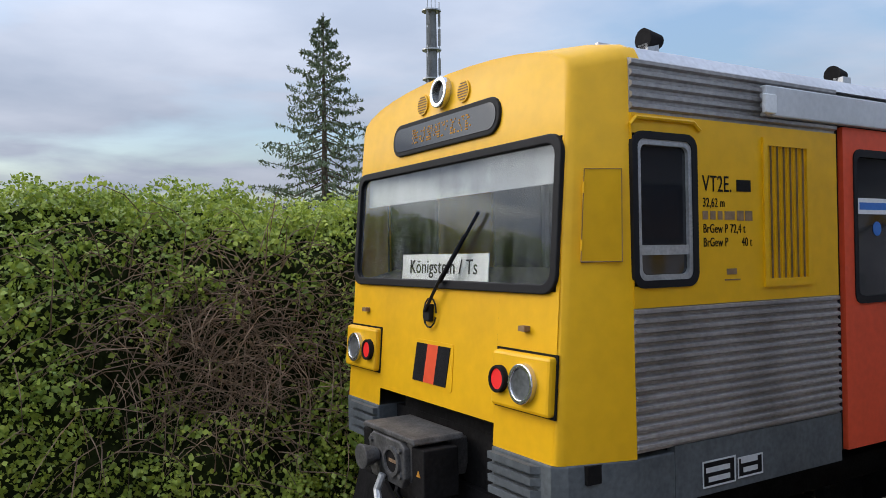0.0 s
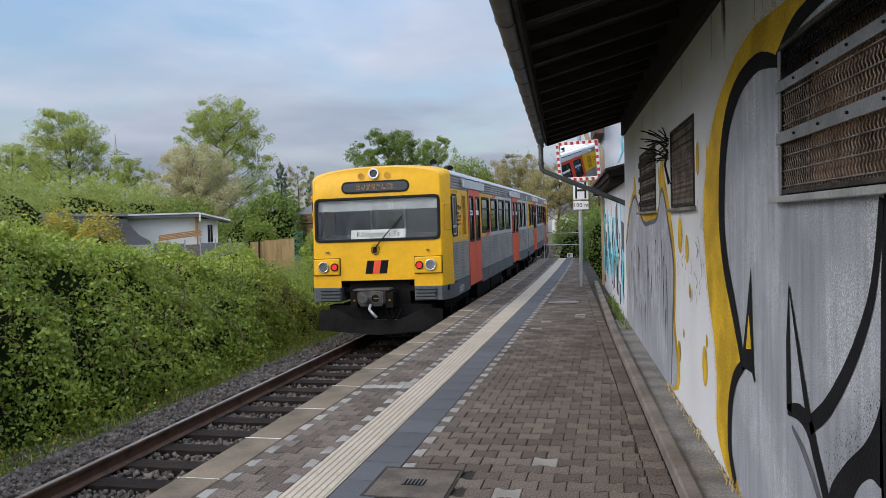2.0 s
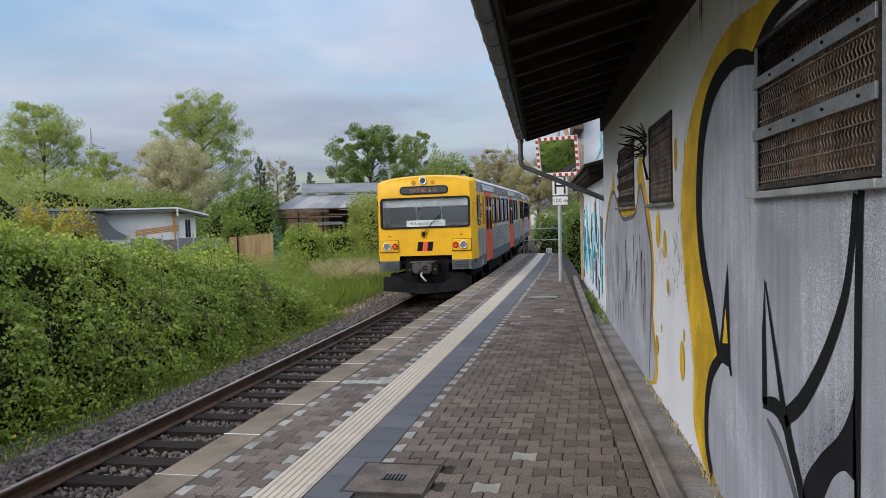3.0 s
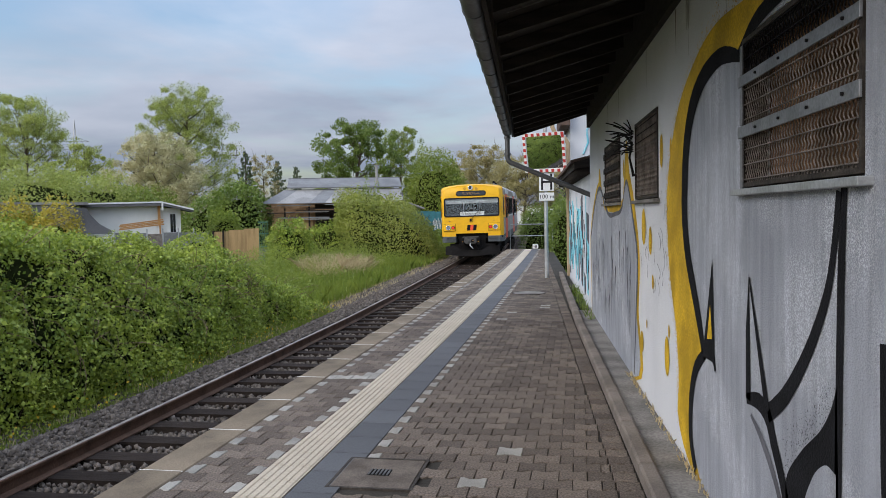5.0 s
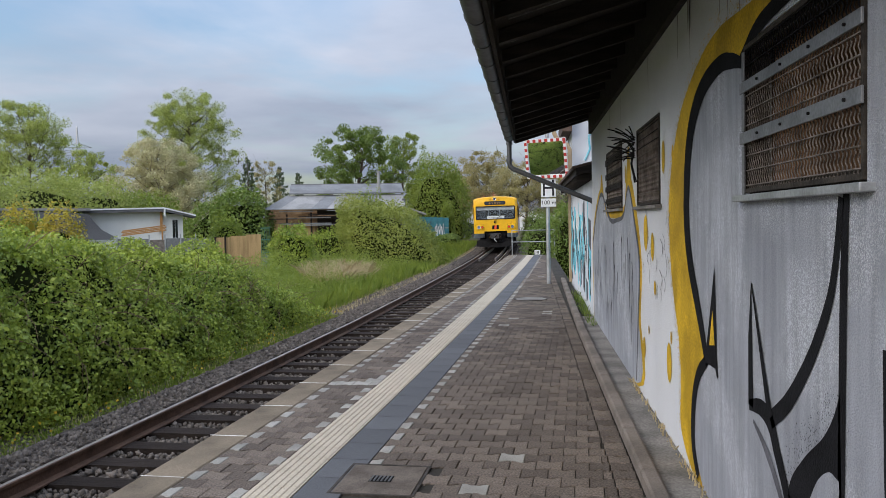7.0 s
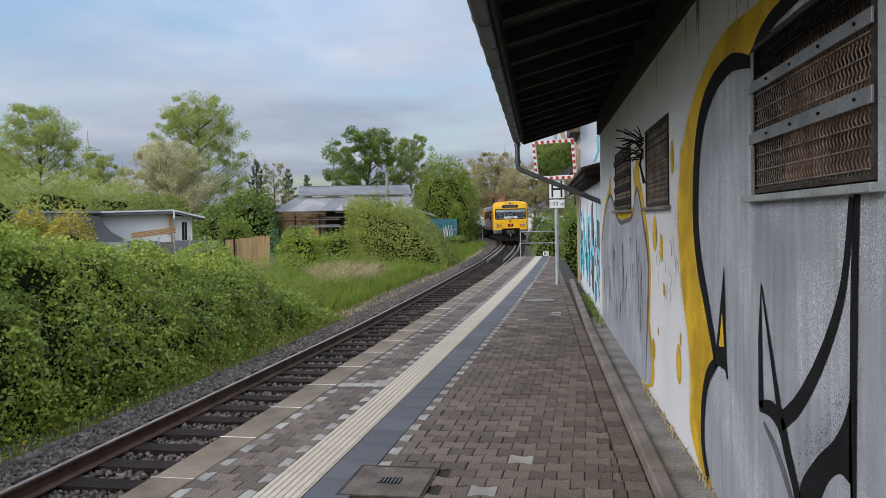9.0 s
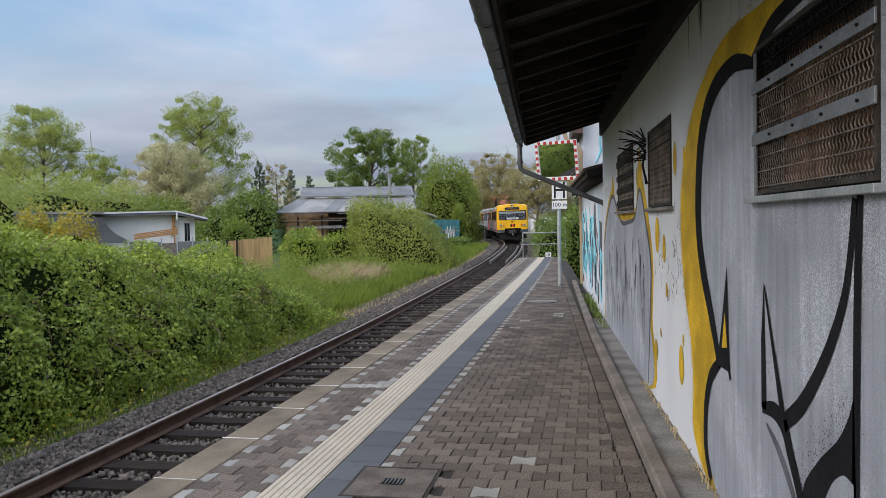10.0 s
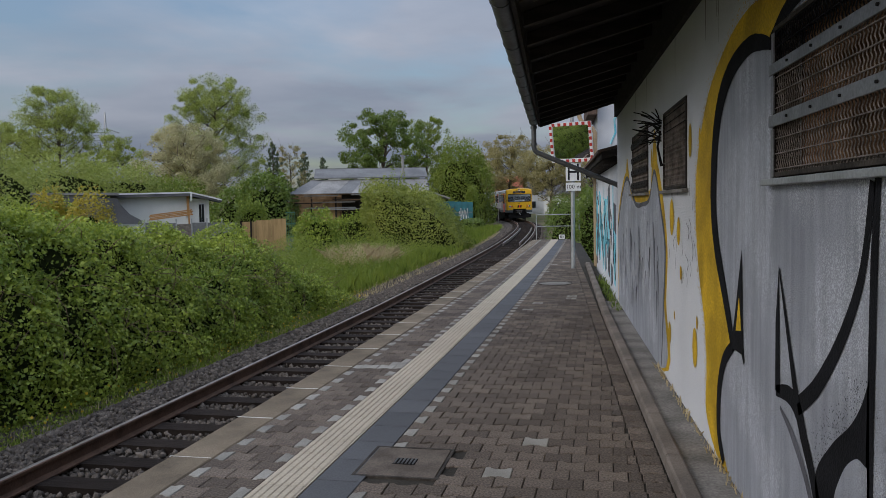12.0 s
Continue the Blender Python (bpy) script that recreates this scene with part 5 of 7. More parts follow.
def build_hedge():
    rs = np.random.RandomState(17)
    ob = empty("bramble_hedge", None, "dense overgrown bramble thicket beside the track", "hedge")
    # near-black core sheet: the shade behind the leaves, put into its colour
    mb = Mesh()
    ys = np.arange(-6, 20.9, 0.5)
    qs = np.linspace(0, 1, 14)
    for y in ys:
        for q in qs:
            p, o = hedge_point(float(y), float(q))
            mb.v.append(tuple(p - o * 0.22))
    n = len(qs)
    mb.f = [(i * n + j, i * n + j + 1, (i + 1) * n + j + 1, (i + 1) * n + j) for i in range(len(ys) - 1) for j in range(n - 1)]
    part("thicket_core", mb, "core_shade", ob, "near-black sheet painted as the shade inside the thicket")
    P, S, N = [], [], []
    # shoots: each a small roof of overlapping leaves, with shaded gaps between
    for cnt, y0, y1, sz in ((2300, -2.5, 9.0, 0.063), (2900, 9.0, 21.0, 0.064)):
        for _ in range(cnt):
            y, q = float(rs.uniform(y0, y1)), float(rs.uniform(0.0, 1.0) ** 1.15 * 0.95)
            if 1.2 < y < 4.1 and 0.10 < q < 0.35 and rs.rand() < 0.9 * math.exp(-((y - 2.6) / 1.1) ** 2 - ((q - 0.21) / 0.11) ** 2):
                continue
            p, o = hedge_point(y, q)
            rad = float(rs.uniform(0.12, 0.32))
            push = float(rs.uniform(-0.16, 0.18))
            axis = Vector((o.x + 0.15 * rs.normal(), 0.35 * rs.normal(), o.z + 0.22)).normalized()
            t1 = axis.cross(Vector((0, 1, 0.01))).normalized()
            t2 = axis.cross(t1)
            for _k in range(int(26 + 400 * rad * rad)):
                r_, a_ = math.sqrt(rs.rand()) * rad, rs.uniform(0, 6.2832)
                off = t1 * (r_ * math.cos(a_)) + t2 * (r_ * math.sin(a_))
                drop = 0.9 * r_ * r_ / rad + abs(rs.normal(0, 0.025))
                v = p + o * push + off - axis * drop
                P.append(v[:])
                S.append(sz * (0.75 if r_ < 0.3 * rad else 1.0))
                nrm = axis + off * (1.1 / rad)
                N.append((nrm.x, nrm.y, nrm.z))
    P, S, N = np.array(P), np.array(S), np.array(N)
    pick = rs.rand(len(P))
    leaf_cloud("leaves", P[pick < 0.74], S[pick < 0.74], "bramble", rs, ob, "green bramble leaves", 0.4, 1.4, N[pick < 0.74] * 1.4)
    leaf_cloud("young_leaves", P[pick >= 0.74], S[pick >= 0.74] * 0.8, "maple", rs, ob, "lighter young leaves", 0.2, 1.6, N[pick >= 0.74] * 1.4)
    tw = Mesh()
    for i in range(900):
        y = float(rs.normal(2.6, 0.7)) if i < 640 else float(rs.uniform(0, 20))
        q = float(np.clip(rs.normal(0.21, 0.07), 0.05, 0.4)) if i < 640 else float(rs.uniform(0.08, 0.40))
        p, o = hedge_point(y, q)
        d = Vector((rs.normal(0.2, 0.2), rs.normal(0, 0.6), rs.normal(-0.05, 0.45))).normalized()
        L_ = float(rs.uniform(0.3, 0.95))
        sag = Vector((0, 0, -0.25 * L_))
        tw.tube([p - o * 0.05, p + d * L_ * 0.35 + o * 0.06, p + d * L_ * 0.7 + o * 0.08 + sag * 0.3, p + d * L_ + sag], 0.007, 4, 0.002)
    tagged(part("cane_tangle", tw, "twig", ob, "brown dry arching canes"), "", "", "", "stuff")


build_hedge()


def build_grass():
    rs = np.random.RandomState(23)

    def strip(n, y0, y1, d0, d1, h0, h1, material, name, label, width=0.010, cat="grass", lean=0.4):
        y = rs.uniform(y0, y1, n)
        d = d0 + (d1 - d0) * rs.rand(n) ** 1.3
        x = np.array([track_x(v) for v in y]) - d
        z = np.array([ground_z(a_, b_) for a_, b_ in zip(x, y)]) - 0.02
        h = rs.uniform(h0, h1, n) * (0.6 + 0.8 * np.array([0.5 + 0.5 * noise.noise(Vector((a_ * 0.7, b_ * 0.7, 0))) for a_, b_ in zip(x, y)]))
        tagged(blades(name, x, y, z, h, material, rs, width, lean), label, cat, "", "stuff")

    strip(22000, 1.0, 21, 1.95, 3.0, 0.04, 0.16, "grass", "verge_grass", "green grass verge along the gravel", 0.006)
    strip(24000, 19.3, 40, 2.6, 8.5, 0.15, 0.6, "grass", "tall_grass", "tall fresh green grass by the track", 0.007, "grass", 0.6)
    strip(9000, 36, 75, 2.3, 9, 0.15, 0.45, "grass", "bank_grass", "green grassy bank along the curve", 0.03)
    strip(7000, 2, 62, 2.0, 3.2, 0.04, 0.20, "straw", "dry_verge_grass", "dry yellow grass along the gravel", 0.006)
    # leafy weeds among the grass and along the hedge's foot
    n = 40000
    y = rs.uniform(18.8, 40, n)
    d = rs.uniform(2.9, 9.0, n)
    x = np.array([track_x(v) for v in y]) - d
    top_ = np.array([0.30 + 0.95 * max(0.0, 0.5 + noise.noise(Vector((a_ * 0.6, b_ * 0.6, 7.0)))) for a_, b_ in zip(x, y)]) * np.clip((d - 2.6) / 1.6, 0.15, 1)
    z = np.array([ground_z(a_, b_) for a_, b_ in zip(x, y)]) + top_ * rs.uniform(0.2, 1.05, n)
    tagged(leaf_cloud("leafy_weeds", np.stack([x, y, z], 1), 0.06, "maple", rs, None, "", 0.2, 1.7), "leafy green weeds mixed into the tall grass", "weeds", "", "stuff")
    n = 9000
    y = rs.uniform(1.0, 20, n)
    d = 2.05 + 0.8 * rs.rand(n)
    x = np.array([track_x(v) for v in y]) - d
    z = np.array([ground_z(a_, b_) for a_, b_ in zip(x, y)]) + rs.rand(n) * np.clip(d - 2.0, 0.05, 1) * 0.5
    tagged(leaf_cloud("hedge_foot_weeds", np.stack([x, y, z], 1), 0.045, "bramble", rs, None, "", 0.3, 1.5), "low leafy weeds at the hedge foot", "weeds", "", "stuff")
    n = 6200
    a_, r_ = rs.uniform(0, 6.28, n), np.sqrt(rs.rand(n))
    x, y = -8.0 + 1.3 * r_ * np.cos(a_), 31.8 + 2.6 * r_ * np.sin(a_)
    z = np.array([ground_z(p, q) for p, q in zip(x, y)])
    tagged(blades("straw_patch", x, y, z, rs.uniform(0.35, 0.95, n), "straw", rs, 0.008, 1.5), "patch of dry bleached straw and reeds", "dry grass", "", "stuff")
    n = 320
    y = rs.uniform(2.0, 22, n)
    x = np.array([track_x(v) for v in y]) - rs.uniform(1.95, 2.5, n)
    z = np.array([ground_z(p, q) for p, q in zip(x, y)]) + rs.uniform(0.08, 0.26, n)
    tagged(leaf_cloud("verge_flowers", np.stack([x, y, z], 1), 0.035, "flower", rs, None, "", 0.0, 1.1), "small yellow wild flowers in the verge", "flowers", "", "stuff")
    # long-bladed tuft at the hedge's foot
    for yc in (10.5, 9.7):
        n = 380
        a_ = rs.uniform(0, 6.28, n)
        x, y = track_x(yc) - 2.62 + 0.25 * np.cos(a_) * rs.rand(n), yc + 0.35 * np.sin(a_) * rs.rand(n)
        t = blades("grass_tuft", x, y, np.full(n, GROUND_Z - 0.02), rs.uniform(0.30, 0.65, n), "grass", rs, 0.006, 1.1)
        tagged(t, "long-bladed green grass tuft at the hedge foot", "grass", "", "stuff")
    # weeds at the wall's foot near the building's corner
    n = 260
    y = rs.uniform(12.0, 17.5, n)
    x = rs.uniform(0.86, 1.02, n)
    tagged(blades("wall_weeds", x, y, np.zeros(n), rs.uniform(0.03, 0.16, n), "deep", rs, 0.008, 1.0), "green weeds growing along the wall foot", "weeds", "", "stuff")
    n = 160
    y = rs.uniform(4.2, 8.0, n)
    tagged(blades("footing_weeds", rs.uniform(0.97, 1.015, n), y, np.full(n, 0.03), rs.uniform(0.02, 0.07, n), "straw", rs, 0.006, 0.9), "dry weeds in the footing crack", "weeds", "", "stuff")


build_grass()


def polar(az, d):
    """Ground place at a bearing (degrees left of the wall's line) and distance."""
    x, y = -d * math.sin(radians(az)), d * math.cos(radians(az))
    return x, y


def build_tree(name, x, y, height, width, leaves, material, label, category="tree", seed=1, leaf=0.25, low=0.12, clumps=150, trunk=0.18, wide=0.42, bare=0.0):
    """Trunk, forking limbs and a crown of leafy sprays round their ends, denser towards the outside, with gaps between."""
    rs = np.random.RandomState(seed)
    z0 = ground_z(x, y) - 0.05
    t = empty(name, pose(x, y, z0), label, category)
    H, W_ = height, width / 2
    wood = Mesh()
    sway = [Vector((0.05 * W_ * rs.normal(), 0.05 * W_ * rs.normal(), 0)) for _ in range(3)]
    stem = lambda f: sway[0] * math.sin(f * 3.0) + sway[1] * math.sin(f * 5.0) + Vector((0, 0, H * f))
    wood.tube([stem(0), stem(0.2), stem(0.4), stem(0.6), stem(0.78), stem(0.93)], trunk, 8, trunk * 0.10)

    def reach(f, a_):
        """The crown's radius at a height and bearing."""
        g = (f - low) / (1 - low)
        r_ = 0.80 + 0.20 * math.sin(min(1, g / wide) * math.pi / 2) if g < wide else math.sqrt(max(0.0, 1 - ((g - wide) / (1.02 - wide)) ** 2.1))
        return W_ * r_ * (1 + 0.20 * noise.noise(Vector((math.cos(a_) * 1.6 + seed, math.sin(a_) * 1.6, g * 3.2))) + 0.10 * noise.noise(Vector((math.cos(a_) * 4 + seed, math.sin(a_) * 4, g * 7))))

    cl = []
    limbs = max(14, clumps // 3)
    for i in range(limbs):
        f = low + (0.97 - low) * ((i + 0.5) / limbs) ** 0.85
        a_ = i * 2.39996 + rs.uniform(-0.3, 0.3)
        tip_r = reach(f, a_) * math.sqrt(rs.uniform(0.30, 1.0))
        tip = Vector((tip_r * math.cos(a_), tip_r * math.sin(a_), H * f))
        root = stem(max(0.10, f - 0.10 - 0.35 * tip_r / H * rs.uniform(0.7, 1.2)))
        bend = root.lerp(tip, 0.5) + Vector((0, 0, -0.02 * H))
        wood.tube([root, bend, tip], trunk * (0.30 if i % 4 == 0 else 0.14), 5, trunk * 0.04)
        for k in range(5):
            u = rs.uniform(0.30, 1.0) ** 0.6
            q = root * (1 - u) ** 2 + bend * 2 * u * (1 - u) + tip * u * u
            g_ = Vector(rs.normal(0, 0.17, 3)) * W_
            c = q + g_ + Vector((0, 0, abs(rs.normal(0, 0.03)) * H))
            ca, cf = math.atan2(c.y, c.x), min(max(c.z / H, low), 0.985)
            lim = reach(cf, ca)
            rr = math.hypot(c.x, c.y)
            if rr > lim:
                c.x, c.y = c.x * lim / rr, c.y * lim / rr
            c.z = min(c.z, H * 0.985)
            cl.append((c, q))
    for c, q in cl[:: 2 if bare else 3]:
        wood.tube([q, q.lerp(c, 0.5) + Vector((0, 0, 0.008 * H)), c], trunk * 0.11, 4, trunk * 0.03)
    if bare:
        for i in range(int(160 * bare)):
            c = cl[rs.randint(len(cl))][0]
            e_ = c + Vector(rs.normal(0, 0.13, 3)) * W_ + Vector((0, 0, 0.06 * H * rs.rand()))
            wood.tube([c, (c + e_) / 2 + Vector((0, 0, 0.01 * H)), e_], trunk * 0.08, 4, trunk * 0.03)
    part("trunk", wood, "bark", t, "brown-grey trunk and limbs")
    per = max(6, int(leaves * 5.2) // len(cl))
    P, N = [], []
    for c, q in cl:
        k = int(per * rs.uniform(0.4, 1.6))
        rad = W_ * rs.uniform(0.08, 0.19)
        g = rs.normal(size=(k, 3))
        g /= np.linalg.norm(g, axis=1)[:, None]
        N.append(g + np.array([0, 0, 0.5]))
        g *= (rs.rand(k) ** 0.4)[:, None] * np.array([rad, rad, rad * 0.75])
        P.append(g + np.array(c))
    leaf_cloud("crown", np.concatenate(P), leaf * 0.60, material, rs, t, "", 0.2, 1.4, np.concatenate(N))
    return t


def build_bush(name, x, y, height, width, leaves, material, label, seed=1, leaf=0.12, depth=None, skew=0.0, category="bush"):
    """A dense shrub: clumps over a dome, on short stems."""
    rs = np.random.RandomState(seed)
    z0 = ground_z(x, y) - 0.05
    t = empty(name, pose(x, y, z0), label, category)
    W_, D_ = width / 2, (depth or width) / 2
    stems = Mesh()
    for i in range(9):
        a_ = i * 0.7
        stems.tube([(0.1 * math.cos(a_), 0.1 * math.sin(a_), 0), (W_ * 0.4 * math.cos(a_), D_ * 0.4 * math.sin(a_), height * 0.4), (W_ * 0.6 * math.cos(a_), D_ * 0.6 * math.sin(a_), height * 0.62)], 0.05, 5, 0.01)
    part("stems", stems, "bark", t)
    # dark inner dome, its colour standing in for shade among the leaves
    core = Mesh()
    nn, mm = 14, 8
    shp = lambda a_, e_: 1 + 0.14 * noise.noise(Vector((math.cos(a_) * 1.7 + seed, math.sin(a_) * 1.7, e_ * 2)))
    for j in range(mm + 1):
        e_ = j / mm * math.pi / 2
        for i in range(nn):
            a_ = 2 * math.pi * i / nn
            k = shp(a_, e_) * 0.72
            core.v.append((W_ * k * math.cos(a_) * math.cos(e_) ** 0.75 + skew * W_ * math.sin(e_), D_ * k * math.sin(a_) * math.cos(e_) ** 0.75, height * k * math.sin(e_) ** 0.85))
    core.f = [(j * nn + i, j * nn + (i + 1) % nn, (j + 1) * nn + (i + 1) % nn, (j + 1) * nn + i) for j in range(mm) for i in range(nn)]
    part("shaded_core", core, "core_shade", t)
    a_, e_ = rs.uniform(0, 2 * math.pi, leaves), np.arcsin(rs.rand(leaves))
    k = np.array([shp(p, q) for p, q in zip(a_, e_)]) * (1 + 0.10 * np.array([noise.noise(Vector((p * 4, q * 5, seed))) for p, q in zip(a_, e_)])) * rs.uniform(0.84, 1.03, leaves)
    P = np.stack([W_ * k * np.cos(a_) * np.cos(e_) ** 0.75 + skew * W_ * np.sin(e_), D_ * k * np.sin(a_) * np.cos(e_) ** 0.75, height * k * np.sin(e_) ** 0.85], 1)
    leaf_cloud("foliage", P, leaf, material, rs, t, "", 0.2, 1.5, P / (np.linalg.norm(P, axis=1)[:, None] + 1e-6))
    return t


def build_conifer(x, y, height, width, label, seed=1, boughs=120, dens=60, leaf=0.22):
    """A spruce: whorls of drooping boughs with hanging needles."""
    rs = np.random.RandomState(seed)
    z0 = ground_z(x, y)
    t = empty("spruce", pose(x, y, z0), label, "tree")
    wood = Mesh().tube([(0, 0, 0), (0, 0, height * 0.5), (0, 0, height)], 0.28, 8, 0.03)
    P = []
    for i in range(boughs):
        f = i / boughs
        z = height * (0.12 + 0.87 * f)
        a_ = i * 2.39996
        L_ = width / 2 * (1 - f) ** 0.75 * rs.uniform(0.6, 1.15) + 0.15
        tip = Vector((L_ * math.cos(a_), L_ * math.sin(a_), z - 0.12 * L_ + rs.uniform(-0.1, 0.3)))
        mid = Vector((L_ * 0.55 * math.cos(a_), L_ * 0.55 * math.sin(a_), z - 0.20 * L_))
        wood.tube([(0, 0, z), mid, tip], 0.05 * (1 - f) + 0.012, 4, 0.008)
        k = int(dens * (0.4 + L_ / (width / 2)))
        u = rs.uniform(0.25, 1.03, k)
        base = np.array([(Vector((0, 0, z)) * (1 - q) ** 2 + mid * 2 * q * (1 - q) + tip * q * q)[:] for q in u])
        side = np.array([-math.sin(a_), math.cos(a_), 0])
        P.append(base + side * (rs.normal(0, 0.11 * L_, k) * (1.1 - u * 0.6))[:, None] + np.array([0, 0, -1]) * (np.abs(rs.normal(0, 0.16, k)))[:, None])
    part("trunk", wood, "bark", t)
    leaf_cloud("needles", np.concatenate(P), leaf, "conifer", rs, t, "dark green hanging needles", 1.3, 3.0)


def plant_all():
    for az, d, h, w, n, m_, lab, sd, kw in (
            (34.5, 90, 14.6, 11.0, 9500, "spring", "tall tree in fresh light green leaf", 3, dict(leaf=0.24, clumps=190, trunk=0.3, wide=0.30, bare=0.5)),
            (37.5, 96, 11.5, 9.0, 7000, "spring", "rounded tree in fresh light green leaf", 16, dict(leaf=0.26, clumps=140, trunk=0.25)),
            (24.4, 100, 17.7, 12.6, 12500, "spring", "broad tall tree in fresh light green leaf", 4, dict(leaf=0.27, clumps=240, trunk=0.35, wide=0.38)),
            (30.9, 85, 9.3, 7.0, 4600, "spring", "thin-leaved young tree beside the tall ones", 6, dict(leaf=0.24, clumps=90, trunk=0.2, wide=0.5, bare=0.7)),
            (43.2, 36, 8.2, 5.5, 1500, "bud", "nearly bare tree with opening buds", 7, dict(leaf=0.11, clumps=110, trunk=0.10, low=0.3, bare=1.4)),
            (12.4, 86, 12.1, 10.0, 9500, "deep", "broad tree with mid-green new leaves", 8, dict(leaf=0.28, clumps=130, trunk=0.3, wide=0.55)),
            (9.3, 95, 12.4, 7.0, 3600, "maple", "half-bare tree with few green leaves", 9, dict(leaf=0.24, clumps=90, trunk=0.22, low=0.3, bare=1.0)),
            (3.3, 122, 12.6, 10.0, 6200, "bud", "tree with yellowish opening leaves", 10, dict(leaf=0.27, clumps=130, trunk=0.25, low=0.32, wide=0.5, bare=0.8)),
            (0.4, 114, 10.2, 11.0, 6200, "bud", "wide tree with yellowish opening leaves", 11, dict(leaf=0.27, clumps=130, trunk=0.25, low=0.38, wide=0.5, bare=0.8)),
            (-2.5, 118, 11.5, 10.0, 5600, "bud", "tree with yellowish opening leaves", 12, dict(leaf=0.27, clumps=120, trunk=0.25, low=0.3, wide=0.5, bare=0.8)),
            (5.4, 130, 10.5, 9.0, 5200, "bud", "rounded tree with pale opening leaves", 13, dict(leaf=0.29, clumps=110, trunk=0.25, low=0.25, bare=0.6)),
            (19.3, 112, 10.5, 6.0, 1500, "bud", "pale bare tree with first leaves", 14, dict(leaf=0.24, clumps=80, trunk=0.16, bare=1.2))):
        x, y = polar(az, d)
        build_tree("tree", x, y, h, w, n, m_, lab, seed=sd, **kw)
    x, y = polar(26.2, 80)
    build_tree("blossom_tree", x, y, 9.9, 10.0, 11000, "bloom", "broad fruit tree covered in cream blossom", seed=5, leaf=0.24, clumps=200, trunk=0.25, wide=0.25, low=0.06)
    for az, d, h, w, sd in ((20.4, 110, 11.0, 5.0, 1), (18.2, 118, 10.2, 4.6, 2), (16.9, 125, 9.8, 4.0, 3)):
        x, y = polar(az, d)
        build_conifer(x, y, h, w, "dark distant spruce among garden trees", sd + 30, 60, 26, 0.5)
    x, y = polar(64.2, 45)
    build_conifer(x, y, 15.6, 10.4, "tall green spruce with drooping boughs", 41, 150, 80, 0.27)
    B_ = build_bush
    x, y = polar(6.9, 85)
    B_("bush", x, y, 8.7, 7.6, 19000, "maple", "large rounded green tree-like bush", 51, 0.20)
    x, y = polar(6.1, 79)
    B_("bush", x, y, 3.9, 1.6, 3000, "maple", "green bush drooping over the bank", 52, 0.18)
    x, y = -7.15, 42.8
    B_("bush", x, y, 3.9, 5.6, 26000, "overgrown", "big dense bush beside the track sloping down to the rails", 53, 0.10, 7.0, -0.72)
    for dxy, h, sd in (((-2.3, 0.0), 4.0, 61), ((-1.8, -0.2), 4.4, 62), ((-1.3, 0.2), 4.1, 63)):
        B_("bush", x + dxy[0], y + dxy[1], h, 0.6, 700, "maple", "upright shoots rising out of the dense bush", sd, 0.11)
    x, y = polar(17.45, 37.3)
    B_("bush", x, y, 2.15, 2.2, 5200, "bramble", "small dark green rounded bush", 54, 0.11)
    x, y = polar(14.6, 43.5)
    B_("bush", x, y, 1.9, 3.4, 3600, "bramble", "clipped dark hedge in front of the shed", 55, 0.11, 1.6)
    x, y = polar(24.0, 33)
    B_("bush", x, y, 1.7, 2.4, 3200, "bramble", "dark green shrub beside the reed fence", 56, 0.10)
    x, y = polar(22.0, 47)
    B_("bush", x, y, 2.6, 2.0, 3400, "maple", "bright green rounded garden shrub", 57, 0.12)
    x, y = polar(20.9, 55)
    B_("bush", x, y, 4.45, 4.6, 6500, "deep", "tall dark garden shrubs", 58, 0.2)
    x, y = polar(23.0, 58)
    B_("bush", x, y, 3.6, 4.0, 3000, "deep", "dark garden shrubs behind the bungalow", 59, 0.2)
    for i, (az, d, h, w, m_) in enumerate(((34, 62, 6.2, 9, "spring"), (38.5, 50, 6.0, 8, "spring"), (30.5, 66, 5.6, 8, "spring"), (42.5, 42, 6.4, 8, "spring"), (47, 40, 5.2, 7, "maple"), (52, 36, 3.8, 6, "deep"),
                                          (27.5, 68, 4.6, 7, "maple"), (57.5, 24, 3.6, 4, "bud"), (62, 22, 3.4, 4, "maple"), (68, 20, 3.2, 4, "bud"), (74, 19, 3.1, 4, "deep"), (81, 18, 3.2, 4, "bud"), (88, 17, 3.0, 4, "maple"))):
        x, y = polar(az, d)
        build_bush("shrub", x, y, h, w, 9000, m_, "mixed garden shrubs in spring leaf", 70 + i, 0.007 * d ** 0.75 + 0.03)
    for az, d, h, w, m_, sd in ((36.6, 25, 2.75, 2.6, "bramble", 96), (35.0, 25.5, 2.95, 1.4, "golden", 97), (34.0, 26, 2.7, 1.5, "bramble", 98)):
        x, y = polar(az, d)
        B_("shrub", x, y, h, w, 5200, m_, "leafy garden shrub behind the brambles", sd, 0.085)
    x, y = polar(32.6, 24)
    B_("golden_shrub", x, y, 2.9, 1.5, 5000, "golden", "golden-yellow leaved shrub behind the brambles", 90, 0.08)
    # evergreens beyond the platform end
    for xx, yy, h, w, sd in ((1.55, 33.5, 3.2, 1.5, 91), (0.9, 47.0, 2.5, 3.0, 92), (2.6, 48.0, 3.4, 3.4, 93), (2.2, 41.0, 3.3, 2.6, 94)):
        B_("evergreen", xx, yy, h, w, 3600, "deep", "dark clipped evergreen beyond the platform", sd, 0.10)
    x, y = polar(-0.7, 72)
    B_("evergreen", x, y, 3.0, 3.8, 4200, "deep", "dark clipped evergreen beside the bend", 95, 0.12)
